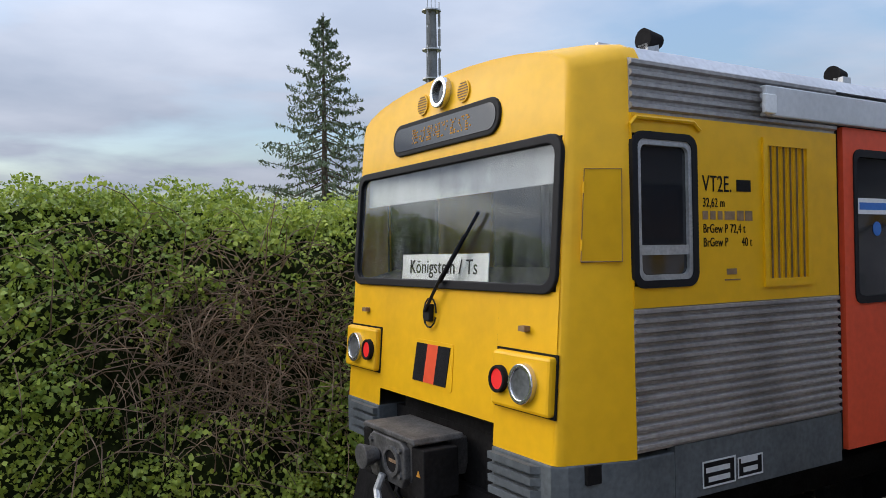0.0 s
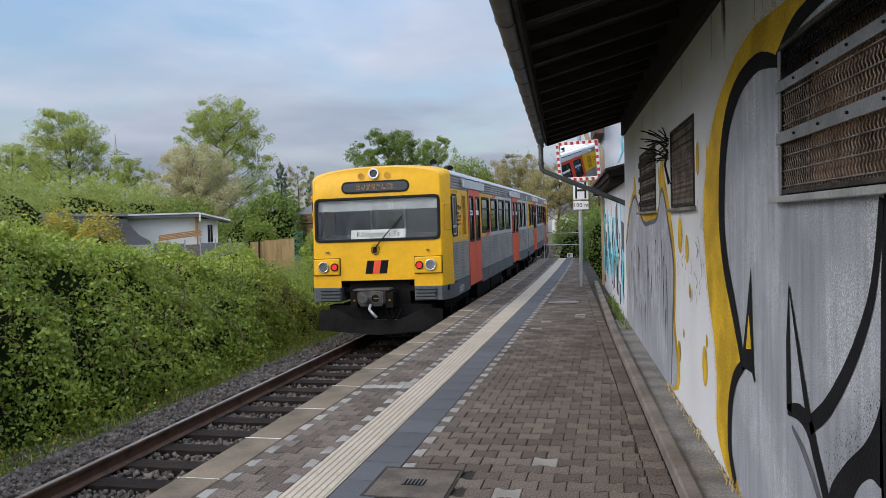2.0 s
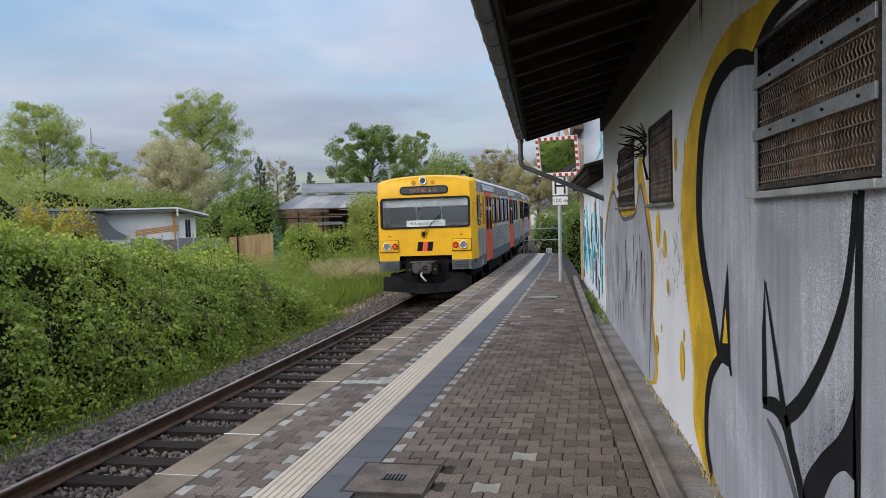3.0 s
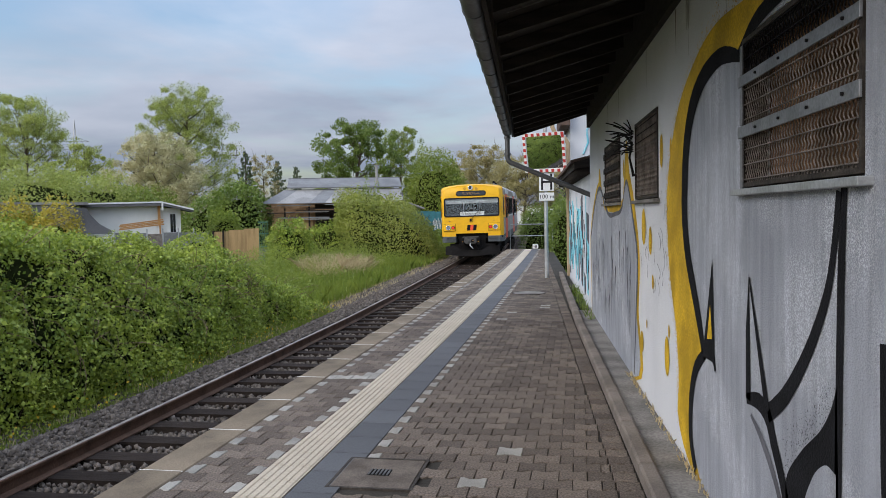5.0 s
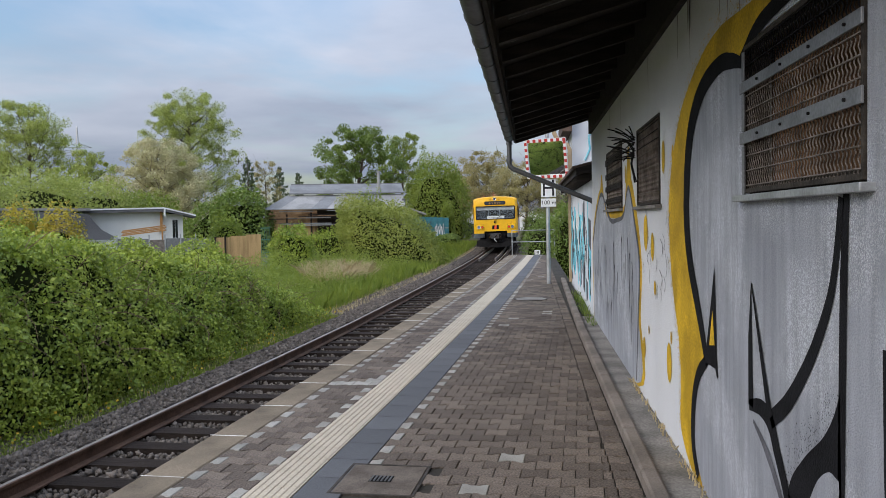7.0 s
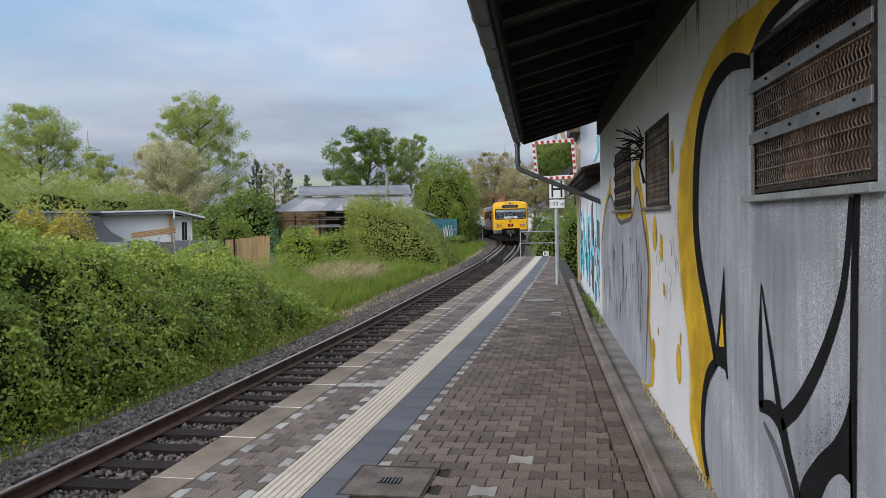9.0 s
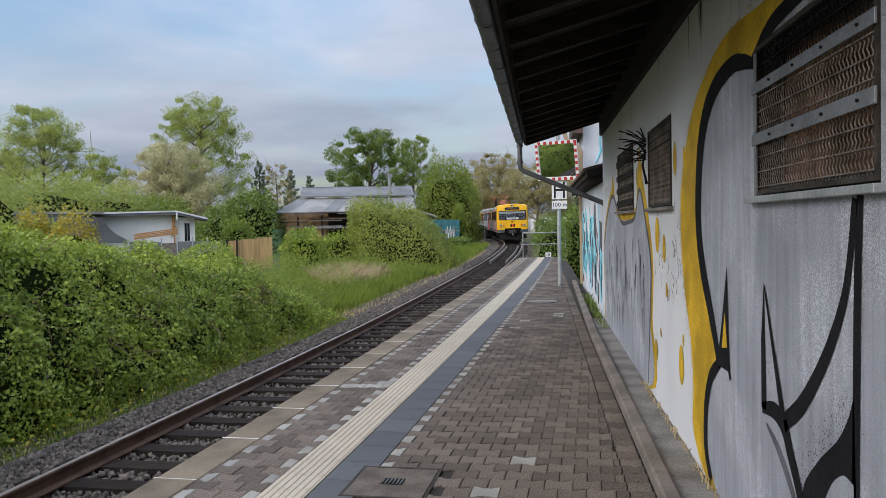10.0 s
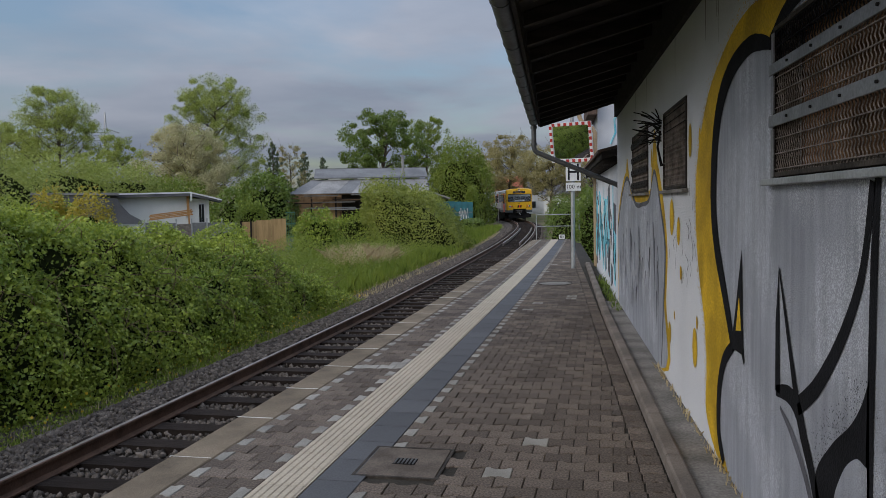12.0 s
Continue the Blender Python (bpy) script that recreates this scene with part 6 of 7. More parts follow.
    # undergrowth behind the tracks' bend
    for i, (xx, yy, h, w) in enumerate(((-9.5, 66, 1.2, 3.0), (-7.4, 70, 1.0, 2.4), (-12, 60, 1.6, 4))):
        B_("shrub", xx, yy, h, w, 1500, "deep", "low shrubs on the bank of the bend", 110 + i, 0.16)


plant_all()


# ---------- garden buildings and distance ----------
def facing(az, d):
    """A pose on the ground whose x axis runs across the line of sight."""
    x, y = polar(az, d)
    return pose(x, y, ground_z(x, y), 0, 0, az)


def build_gardens():
    # white flat-roofed bungalow
    h = empty("bungalow", facing(26.1, 45), "white garden bungalow with a thin flat roof", "house")
    part("wall", Mesh().box(-4.0, -0.18, 0.5, 5.0, 0, 2.85), "plaster", h)
    part("side_wall", Mesh().box(-0.10, 0.95, 0.55, 5.0, 0, 2.72), "plaster", h)
    part("roof", Mesh().prism([(-4.1, 2.82), (0.0, 2.86), (1.62, 2.50), (1.62, 2.62), (0.0, 3.05), (-4.1, 3.0)], "y", 0, 5.2), "felt", h, "dark roof edge")
    part("roof_trim", Mesh().prism([(-4.1, 2.96), (0.0, 3.01), (1.64, 2.58), (1.64, 2.66), (0.0, 3.09), (-4.1, 3.04)], "y", -0.04, 0.0), "signwhite", h, "white roof trim")
    part("downpipe", Mesh().cyl((0.02, -0.02), "z", 0.05, 2.6, 3.0, 8), "signwhite", h)
    part("post", Mesh().box(-0.24, -0.10, 0.3, 0.45, 0, 2.86), "newwood", h, "orange-brown post")
    wd_ = part("window", Mesh().ring([(0.36, 1.35), (0.72, 1.35), (0.72, 2.45), (0.36, 2.45)], [(0.40, 1.40), (0.68, 1.40), (0.68, 2.40), (0.40, 2.40)], "y", 0.50, 0.56), "signwhite", h)
    for xa in (0.405, 0.55):
        part("pane", Mesh().box(xa, xa + 0.125, 0.52, 0.545, 1.405, 2.395), "tglass", wd_)
    e_ = empty("felt_shed", facing(32.0, 43.5), "low felt-roofed shed leaning on the bungalow", "shed")
    part("wall", Mesh().box(-3.0, 0.8, 0.5, 3.4, 0, 2.5), "felt", e_)
    part("roof", Mesh().prism([(-3.1, 3.0), (-0.4, 2.88), (0.85, 2.78), (1.05, 2.42), (1.45, 1.95), (2.0, 1.62), (2.0, 1.45), (-3.1, 1.45)], "y", 0, 0.5), "felt", e_, "sagging dark felt roof")
    part("roof_edge", Mesh().prism([(-3.1, 3.0), (0.95, 2.95), (0.95, 3.08), (-3.1, 3.12)], "y", -0.06, 3.4), "sheet2", e_, "pale roof edge")
    p = empty("timber_stack", facing(27.4, 40), "stack of new orange-brown planks on a stand", "planks")
    for k in range(4):
        sh_ = 0.05 * (k % 2)
        part("plank", Mesh().prism([(-1.05 + sh_, 1.66 + 0.072 * k), (0.98 - sh_, 1.89 + 0.072 * k), (0.98 - sh_, 1.95 + 0.072 * k), (-1.05 + sh_, 1.72 + 0.072 * k)], "y", 0, 0.4), "newwood", p)
    for xx in (-0.7, 0.65):
        part("trestle", Mesh().box(xx, xx + 0.1, 0.1, 0.3, 0, 1.74 + 0.11 * (xx + 0.7)), "plaster", p)
    f = empty("sheet_fence", facing(26.2, 38), "grey sheet fence of the garden", "fence")
    rf = random.Random(6)
    for k in range(6):
        xx = -1.98 + k * 0.68
        part("panel", Mesh().box(xx, xx + 0.65, 0.01 * (k % 2), 0.03 + 0.01 * (k % 2), 0, 1.56 + rf.uniform(-0.06, 0.06)), "sheet" if k != 2 else "rust", f)
        part("post", Mesh().box(xx - 0.03, xx + 0.03, -0.03, 0.06, 0, 1.66 + rf.uniform(-0.03, 0.12)), "galv", f)
    r = empty("reed_fence", facing(21.2, 40), "tan reed mat fence round the garden", "fence")
    for k in range(3):
        part("reed_panel", Mesh().box(-1.10 + k * 0.735, -0.37 + k * 0.735, 0.004 * (k % 2), 0.05, 0, 1.48 + 0.06 * k), "reed", r)
    for xx in (-1.10, -0.62):
        part("post", Mesh().cyl((xx, -0.05), "z", 0.045, 0, 1.52, 8), "darkwood", r)
    g = empty("wire_gate", facing(19.3, 40), "green wire mesh garden gate", "gate")
    for k in range(6):
        part("bar", Mesh().box(-0.22 + k * 0.085, -0.20 + k * 0.085, 0, 0.02, 0, 1.92), "greenfence", g)
    for z in (0.1, 0.65, 1.3, 1.88):
        part("rail", Mesh().box(-0.24, 0.24, -0.01, 0.03, z, z + 0.05), "greenfence", g)
    # long open shed with sheet roofs
    s = empty("open_shed", facing(14.3, 55), "long weathered open shed with grey sheet roofing", "shed")
    part("back_wall", Mesh().box(-5.0, 5.0, 3.2, 3.4, 0, 3.2), "timber", s)
    part("end_wall", Mesh().box(4.75, 4.95, 0.3, 3.2, 0, 3.6), "sheet", s)
    n = 9
    for k in range(n):
        xa = -4.85 + k * 9.75 / n
        xb = xa + 9.75 / n - 0.03
        ta, tb = -3.35 + k * 8.25 / n, -3.35 + (k + 1) * 8.25 / n - 0.025
        part("roof_sheet", Mesh().add([(xa - 0.02, -0.9, 2.95), (xb, -0.9, 2.95), (tb, 1.5, 3.95), (ta, 1.5, 3.95), (xa - 0.02, -0.9, 2.91), (xb, -0.9, 2.91), (tb, 1.5, 3.91), (ta, 1.5, 3.91)],
                                      [(0, 1, 2, 3), (7, 6, 5, 4), (0, 4, 5, 1), (1, 5, 6, 2), (2, 6, 7, 3), (3, 7, 4, 0)]), "sheet2" if k % 3 else "sheet", s, "translucent grey roof sheet")
    part("upper_roof", Mesh().prism([(1.3, 4.02), (3.6, 4.75), (3.6, 4.83), (1.3, 4.10)], "x", -3.2, 4.95), "sheet", s, "grey upper roof")
    part("upper_ridge", Mesh().box(-3.2, 4.95, 3.55, 3.75, 4.75, 4.86), "sheet", s)
    part("stove_pipe", Mesh().cyl((3.2, 2.0), "z", 0.10, 3.9, 5.7, 12), "sheet2", s, "pale stove pipe")
    part("lean_to", Mesh().prism([(4.9, 3.05), (6.4, 2.5), (6.4, 2.40), (4.9, 2.95)], "y", -0.2, 2.5), "sheet2", s)
    rn = random.Random(9)
    for k in range(7):
        xx = -5.0 + k * 1.65
        part("post", Mesh().box(xx, xx + 0.12, -0.75, -0.62, 0, 2.85), "darkwood", s)
    for k in range(22):
        xx = rn.uniform(-5, 2.5)
        z = 1.75 + 0.05 * k
        part("beam", Mesh().box(xx, xx + rn.uniform(1.0, 3.6), -0.78 - 0.012 * k, -0.70 - 0.012 * k, z, z + rn.uniform(0.04, 0.09)), rn.choice(["darkwood", "timber", "sheet2", "sheet", "batten"]), s)
    part("board_wall", Mesh().box(-4.2, -1.4, -0.5, -0.45, 0, 1.95), "reed", s, "yellowish board wall")
    part("dark_bay", Mesh().box(-1.3, 4.7, 2.6, 2.7, 0, 2.9), "darkwood", s)
    t = empty("teal_fence", facing(7.3, 78), "blue-green sheet fence with a pale scrawl", "fence")
    for k in range(6):
        part("panel", Mesh().box(-1.95 + k * 0.62, -1.35 + k * 0.62, 0.02 * (k % 2), 0.03 + 0.02 * (k % 2), 0, 2.45 - 0.03 * k), "bluefence", t)
        part("post", Mesh().box(-1.98 + k * 0.62, -1.93 + k * 0.62, -0.04, 0.0, 0, 2.55 - 0.03 * k), "bluefence", t)
    part("rail", Mesh().box(-1.95, 1.75, -0.03, 0.0, 1.25, 1.31), "sheet2", t)
    for k in range(6):
        part("scrawl", Mesh().tube([(0.3 + 0.16 * k, -0.05, 0.5), (0.40 + 0.16 * k, -0.05, 1.45 + 0.25 * (k % 2)), (0.48 + 0.16 * k, -0.05, 0.7)], 0.035, 5), "signwhite", t)
    # chimney post of a hidden hut
    c = empty("flue_post", facing(39.7, 28), "grey concrete flue pipe above the brambles", "chimney")
    part("pipe", Mesh().cyl((0, 0), "z", 0.16, 0, 4.9, 14, 0.14), "concrete", c)
    part("cowl", Mesh().cyl((0, 0), "z", 0.20, 4.9, 5.15, 14, 0.20), "felt", c)
    part("cap", Mesh().cyl((0, 0), "z", 0.24, 5.15, 5.2, 14, 0.1), "sheet", c)
    # radio mast
    m = empty("radio_mast", facing(56.3, 80), "slim grey lattice radio mast with antenna panels", "mast")
    part("pole", Mesh().cyl((0, 0), "z", 0.75, 0, 26, 14, 0.5), "sheet", m)
    for k in range(3):
        a_ = k * 2.094
        px_, py_ = 0.8 * math.cos(a_), 0.8 * math.sin(a_)
        for z in (16.5, 19.5, 22.5, 24.5):
            part("antenna_panel", Mesh().box(px_ - 0.13, px_ + 0.13, py_ - 0.08, py_ + 0.08, z, z + 1.7), "sheet2", m)
        part("leg", Mesh().tube([(px_, py_, 15), (px_, py_, 27)], 0.06, 6), "galv", m)
    for z in (10, 15, 19, 22, 26):
        part("platform_ring", Mesh().cyl((0, 0), "z", 1.0, z, z + 0.14, 14), "galv", m)
    for k in range(4):
        part("whip_antenna", Mesh().tube([(0.4 * math.cos(k * 1.57), 0.4 * math.sin(k * 1.57), 26), (0.4 * math.cos(k * 1.57), 0.4 * math.sin(k * 1.57), 28.4 + 0.5 * (k % 2))], 0.04, 5), "galv", m)
    # far pylon
    q = empty("power_pylon", facing(31.4, 330), "distant lattice power pylon", "pylon")
    for s1 in (-1, 1):
        for s2 in (-1, 1):
            part("leg", Mesh().tube([(s1 * 3.5, s2 * 3.5, 0), (s1 * 0.7, s2 * 0.7, 28), (0, 0, 40)], 0.16, 4), "galv", q)
    for z, w in ((29, 7.5), (32, 5.0)):
        part("cross_arm", Mesh().tube([(-w, 0, z), (0, 0, z + 1.8), (w, 0, z)], 0.14, 4), "galv", q)
        part("cross_arm", Mesh().tube([(-w, 0, z), (w, 0, z)], 0.12, 4), "galv", q)
    for k in range(8):
        z = 3 + k * 3.3
        w = 3.5 - 2.8 * z / 28
        part("brace", Mesh().tube([(-w, -w, z), (w - 0.3, -w + 0.3, z + 3.3)], 0.10, 4), "galv", q)
    # road beyond the bend, with houses and cars
    rd = structure("road", Mesh().prism([(-40, 97), (30, 94), (30, 101), (-40, 104)], "z", GROUND_Z - 0.2, GROUND_Z + 0.03), "asphalt", "grey road crossing beyond the bend", "road")
    for az, d, w, hh, wallm, roofm in ((3.9, 150, 8, 4.5, "plaster", "redroof"), (1.6, 160, 11, 4.2, "plaster", "felt"), (6.4, 165, 8, 4.5, "plaster", "redroof"), (-1.5, 150, 12, 3.6, "plaster", "felt")):
        b = empty("house", facing(az, d), "distant white house with a pitched roof", "house")
        part("wall", Mesh().box(-w / 2, w / 2, 0, 8, 0, hh), wallm, b)
        part("roof", Mesh().prism([(-0.5, hh), (8.5, hh), (4, hh + 3.0)], "x", -w / 2 - 0.4, w / 2 + 0.4), roofm, b)
        for k in range(3):
            xx = -w / 2 + (k + 0.5) * w / 3
            part("window", Mesh().box(xx - 0.5, xx + 0.5, -0.05, 0.02, 1.2, 2.5), "tglass", b)
    for az, d, mname, lab in ((4.6, 99, "carwhite", "white parked van on the far road"), (3.8, 97, "cardark", "dark parked car on the far road")):
        cr = empty("car", facing(az, d), lab, "car")
        van = mname == "carwhite"
        part("body", Mesh().prism([(-2.1, 0.35), (2.1, 0.35), (2.1, 0.95), (1.3, 1.05), (0.8, 1.5 + 0.5 * van), (-1.6, 1.5 + 0.5 * van), (-2.1, 1.0)], "y", 0, 1.7), mname, cr, "", 0.06)
        part("side_window", Mesh().prism([(-1.5, 1.02), (1.0, 1.02), (0.7, 1.4 + 0.4 * van), (-1.4, 1.4 + 0.4 * van)], "y", -0.02, 0.02), "tglass", cr)
        for xx in (-1.3, 1.3):
            part("wheel", Mesh().cyl((xx, 0.33), "y", 0.33, -0.03, 0.18, 16), "rubber", cr)
    sg = empty("road_sign", facing(4.9, 92), "small white and dark signs on posts by the road", "sign")
    for xx, hh in ((-1.1, 2.6), (0.0, 3.1), (1.2, 2.3)):
        part("post", Mesh().cyl((xx, 0), "z", 0.05, 0, hh, 6), "galv", sg)
        part("board", Mesh().box(xx - 0.35, xx + 0.35, -0.06, -0.04, hh - 0.6, hh), "signwhite", sg)


build_gardens()


# ---------- the railcar ----------
HW = 1.46           # half width
CAR = 16.05         # nose to joint
# along the side, from the nose: windows and doors
SIDE_WIN = [(4.33, 5.58), (5.93, 7.15), (7.52, 8.76), (9.14, 10.36), (12.95, 14.05), (14.42, 15.46)]
DOORS = [(2.32, 4.12), (10.85, 12.82)]


def corrugated(mb, sx, y0, y1, z0, z1, n):
    """Lengthwise ribs pressed into a side sheet."""
    h = (z1 - z0) / n
    pts = [(sx * (HW - 0.03), z0)]
    for i in range(n):
        za = z0 + i * h
        pts += [(sx * (HW - 0.012), za + 0.001), (sx * (HW - 0.012), za + h * 0.30), (sx * (HW + 0.010), za + h * 0.48), (sx * (HW + 0.010), za + h * 0.80)]
    pts += [(sx * (HW - 0.012), z1), (sx * (HW - 0.03), z1)]
    return mb.prism(pts, "y", y0, y1)


def arch(w, z_eave=3.24, z_top=3.50, n=14):
    """The roof line across a width."""
    return [(w * math.cos(math.pi * i / n), z_eave + (z_top - z_eave) * math.sin(math.pi * i / n) ** 0.85) for i in range(n + 1)]


def rake(car):
    """Leans the cab front back by some degrees, fading out towards the side walls."""
    lean = lambda y, z: 0.079 * max(0.0, z - 1.1) * min(1.0, max(0.0, (0.46 - y) / 0.41))
    for ob in car.children_recursive:
        if ob.type == "MESH":
            for v in ob.data.vertices:
                v.co.y += lean(v.co.y, v.co.z)
        elif ob.location.y < 0.4:
            ob.location.y += lean(ob.location.y, ob.location.z)
            ob.rotation_euler.x -= math.atan(0.079)


def build_car(label, inner_yellow):
    car = empty("railcar", None, label, "train", "cars of the train")
    L = CAR
    # dark inner body, floor and roof
    part("inner_body", Mesh().box(-HW + 0.10, HW - 0.10, 1.5, L - 0.05, 1.0, 3.2), "cabin", car)
    part("floor", Mesh().box(-HW + 0.05, HW - 0.05, 0.15, L, 0.98, 1.08), "tdk", car)
    roof = [(HW - 0.02, 3.26)] + [(x, z) for x, z in arch(HW - 0.05, 3.30, 3.485)] + [(-HW + 0.02, 3.26)]
    r = part("roof", Mesh().prism(roof, "y", 0.52, L), "tg", car, "ribbed silver roof", 0, True)
    for x in (-1.1, -0.7, -0.3, 0.3, 0.7, 1.1):
        z = 3.30 + 0.185 * math.sin(math.acos(x / (HW - 0.05))) ** 0.85
        part("roof_rib", Mesh().box(x - 0.015, x + 0.015, 0.55, L - 0.1, z - 0.01, z + 0.02), "tg", car)
    for y in (1.08, 3.15):
        h = part("horn", Mesh().cyl((1.0 if y < 2 else 0.95, 3.55), "y", 0.07, y - 0.05, y + 0.09, 14, 0.045), "tdk", car, "dark roof horn", 0, True)
        part("horn_foot", Mesh().box(0.96, 1.04, y - 0.05, y + 0.05, 3.40, 3.52), "galv", h)
    # nose: yellow shell with rounded corners and an opening for the windscreen
    nose = Mesh()
    st = [(0.0, 1.30), (0.015, 1.325), (0.05, 1.345), (0.38, 1.438), (0.42, 1.451), (0.46, HW)]
    for (ya, wa), (yb, wb) in zip(st[:-1], st[1:]):
        for s in (-1, 1):
            nose.add([(s * wa, ya, 1.085), (s * wb, yb, 1.085), (s * (wb - 0.02), yb, 3.20 + 0.13 * yb), (s * (wa - 0.02), ya, 3.20 + 0.13 * ya)], [(0, 1, 2, 3)])
    top = [(x, z) for x, z in arch(1.28, 3.20, 3.445)]
    # upper brow: lofted back into the roof
    rows_ = [(ya, arch(wa - 0.02, 3.20 + 0.13 * ya, 3.445 + 0.1 * ya)) for ya, wa in st] + [(0.54, arch(HW - 0.012, 3.27, 3.50))]
    for (ya, pa), (yb, pb) in zip(rows_[:-1], rows_[1:]):
        n = len(pa)
        nose.add([(x, ya, z) for x, z in pa] + [(x, yb, z) for x, z in pb], [(i, i + 1, n + i + 1, n + i) for i in range(n - 1)])
    # the flat face round the windscreen
    wx, w0, w1 = 1.27, 2.0, 2.85
    ox, oz = 0.75, 1.215        # the opening over the coupler
    nose.add([(-1.3, 0, 1.085), (-ox, 0, 1.085), (-ox, 0, w0), (-1.3, 0, w0)], [(0, 1, 2, 3)])
    nose.add([(ox, 0, 1.085), (1.3, 0, 1.085), (1.3, 0, w0), (ox, 0, w0)], [(0, 1, 2, 3)])
    nose.add([(-ox, 0, oz), (ox, 0, oz), (ox, 0, w0), (-ox, 0, w0)], [(0, 1, 2, 3)])
    for s in (-1, 1):
        nose.add([(s * 1.3, 0, w0), (s * wx, 0, w0), (s * wx, 0, w1), (s * 1.285, 0, w1)], [(0, 1, 2, 3)])
    n = len(top)
    nose.add([(x, 0, z) for x, z in top] + [(1.285, 0, w1), (-1.285, 0, w1)], [tuple(range(n)) + (n + 1, n)])
    nose.add([(-ox, 0, oz), (ox, 0, oz), (ox, 0.4, oz), (-ox, 0.4, oz)], [(0, 1, 2, 3)])
    part("nose", nose, "ty", car, "bright yellow rounded cab front", 0, True, True)
    # windscreen
    ws = part("windscreen", Mesh().ring(rrect(-1.292, 1.292, 1.985, 2.869, 0.11), rrect(-1.235, 1.235, 2.04, 2.815, 0.075), "y", -0.025, 0.03), "rubber", car, "wide windscreen in a black rubber seal", 0.008)
    part("pane", Mesh().prism(rrect(-1.24, 1.24, 2.035, 2.82, 0.08), "y", 0.002, 0.008), "wind", ws).visible_shadow = False
    part("cab_back_wall", Mesh().box(-1.3, 1.3, 1.45, 1.5, 1.1, 3.2), "cabin", car)
    part("cab_ceiling", Mesh().box(-1.15, 1.15, 0.15, 1.45, 3.0, 3.06), "cabin", car)
    part("sun_blind", Mesh().box(-1.23, 1.23, 0.06, 0.07, 2.60, 2.86), "blind", car, "pale roller blind behind the glass")
    part("dashboard", Mesh().prism([(0.05, 1.9), (0.05, 2.02), (0.5, 2.12), (0.75, 2.02), (0.75, 1.6), (0.05, 1.6)], "x", -1.2, 1.2), "cabin", car)
    for x in (-0.5, 0.25):
        part("cab_post", Mesh().box(x - 0.02, x + 0.02, 1.40, 1.44, 2.0, 2.8), "blind", car)
    part("cab_door_window", Mesh().box(-0.4, 0.2, 1.43, 1.445, 2.05, 2.75), "tglass", car)
    ds = part("destination_card", Mesh().box(-0.54, 0.58, 0.030, 0.036, 2.035, 2.215), "signwhite", car, "white card reading Königstein / Ts")
    lettering("Königstein / Ts", 0.138, pose(0.02, 0.027, 2.125, 90), "signblack", ds)
    # wiper
    wp = part("wiper_arm", Mesh().tube([(-0.045, -0.05, 1.83), (0.12, -0.06, 2.02), (0.40, -0.045, 2.33)], 0.012, 6), "rubber", car)
    part("wiper_blade", Mesh().tube([(0.12, -0.04, 2.03), (0.53, -0.035, 2.47)], 0.012, 6), "rubber", car)
    part("wiper_motor", Mesh().box(-0.085, -0.005, -0.04, 0.0, 1.76, 1.88), "rubber", car, "", 0.01)
    part("wiper_hose", Mesh().tube([(-0.03 + 0.085 * math.cos(q * 0.5), -0.02, 1.82 + 0.10 * math.sin(q * 0.5)) for q in range(13)], 0.006, 5), "rubber", car)
    # destination display
    dsp = part("line_display", Mesh().prism(rrect(-0.715, 0.685, 2.945, 3.185, 0.115), "y", -0.02, 0.03), "rubber", car, "rounded black display with amber dots", 0.008)
    part("display_glass", Mesh().prism(rrect(-0.68, 0.65, 2.98, 3.15, 0.08), "y", -0.024, -0.018), "tglass", dsp)
    rn = random.Random(8)
    dots = Mesh()
    for c in range(46):
        for k in range(6):
            if rn.random() < 0.5 and c % 6 != 5:
                dots.box(-0.40 + c * 0.017, -0.390 + c * 0.017, -0.0265, -0.024, 3.015 + k * 0.018, 3.026 + k * 0.018)
    tagged(part("amber_dots", dots, "orange", dsp), "", "", "", "stuff")
    # top lamp and side grilles
    tl = part("top_lamp", Mesh().ring([(-0.03 + 0.108 * math.cos(i * 0.2618), 3.325 + 0.108 * math.sin(i * 0.2618)) for i in range(24)],
                                      [(-0.03 + 0.075 * math.cos(i * 0.2618), 3.325 + 0.075 * math.sin(i * 0.2618)) for i in range(24)], "y", -0.05, 0.05), "chrome", car, "round chrome headlamp", 0.006)
    part("lens", Mesh().cyl((-0.03, 3.325), "y", 0.077, -0.02, 0.04, 24), "tglass", tl)
    for x in (-0.30, 0.24):
        g = part("round_grille", Mesh().cyl((x, 3.285), "y", 0.074, -0.012, 0.02, 20), "ty", car)
        for k in range(-3, 4):
            hw_ = math.sqrt(max(0.0, 0.062 ** 2 - (k * 0.018) ** 2))
            part("slit", Mesh().box(x - hw_, x + hw_, -0.016, -0.011, 3.282 + k * 0.018, 3.288 + k * 0.018), "timber", g)
    # lamp boxes
    for s in (-1, 1):
        xo, xi = s * 1.307, s * 0.773
        xa, xb = min(xo, xi), max(xo, xi)
        bx = part("lamp_box", Mesh().box(xa, xb, -0.05, 0.10, 1.336, 1.655), "ty", car, "yellow lamp box", 0.02)
        part("box_seam", Mesh().ring([(xa - 0.012, 1.324), (xb + 0.012, 1.324), (xb + 0.012, 1.667), (xa - 0.012, 1.667)],
                                     [(xa + 0.004, 1.340), (xb - 0.004, 1.340), (xb - 0.004, 1.651), (xa + 0.004, 1.651)], "y", -0.006, 0.004), "tdk", bx)
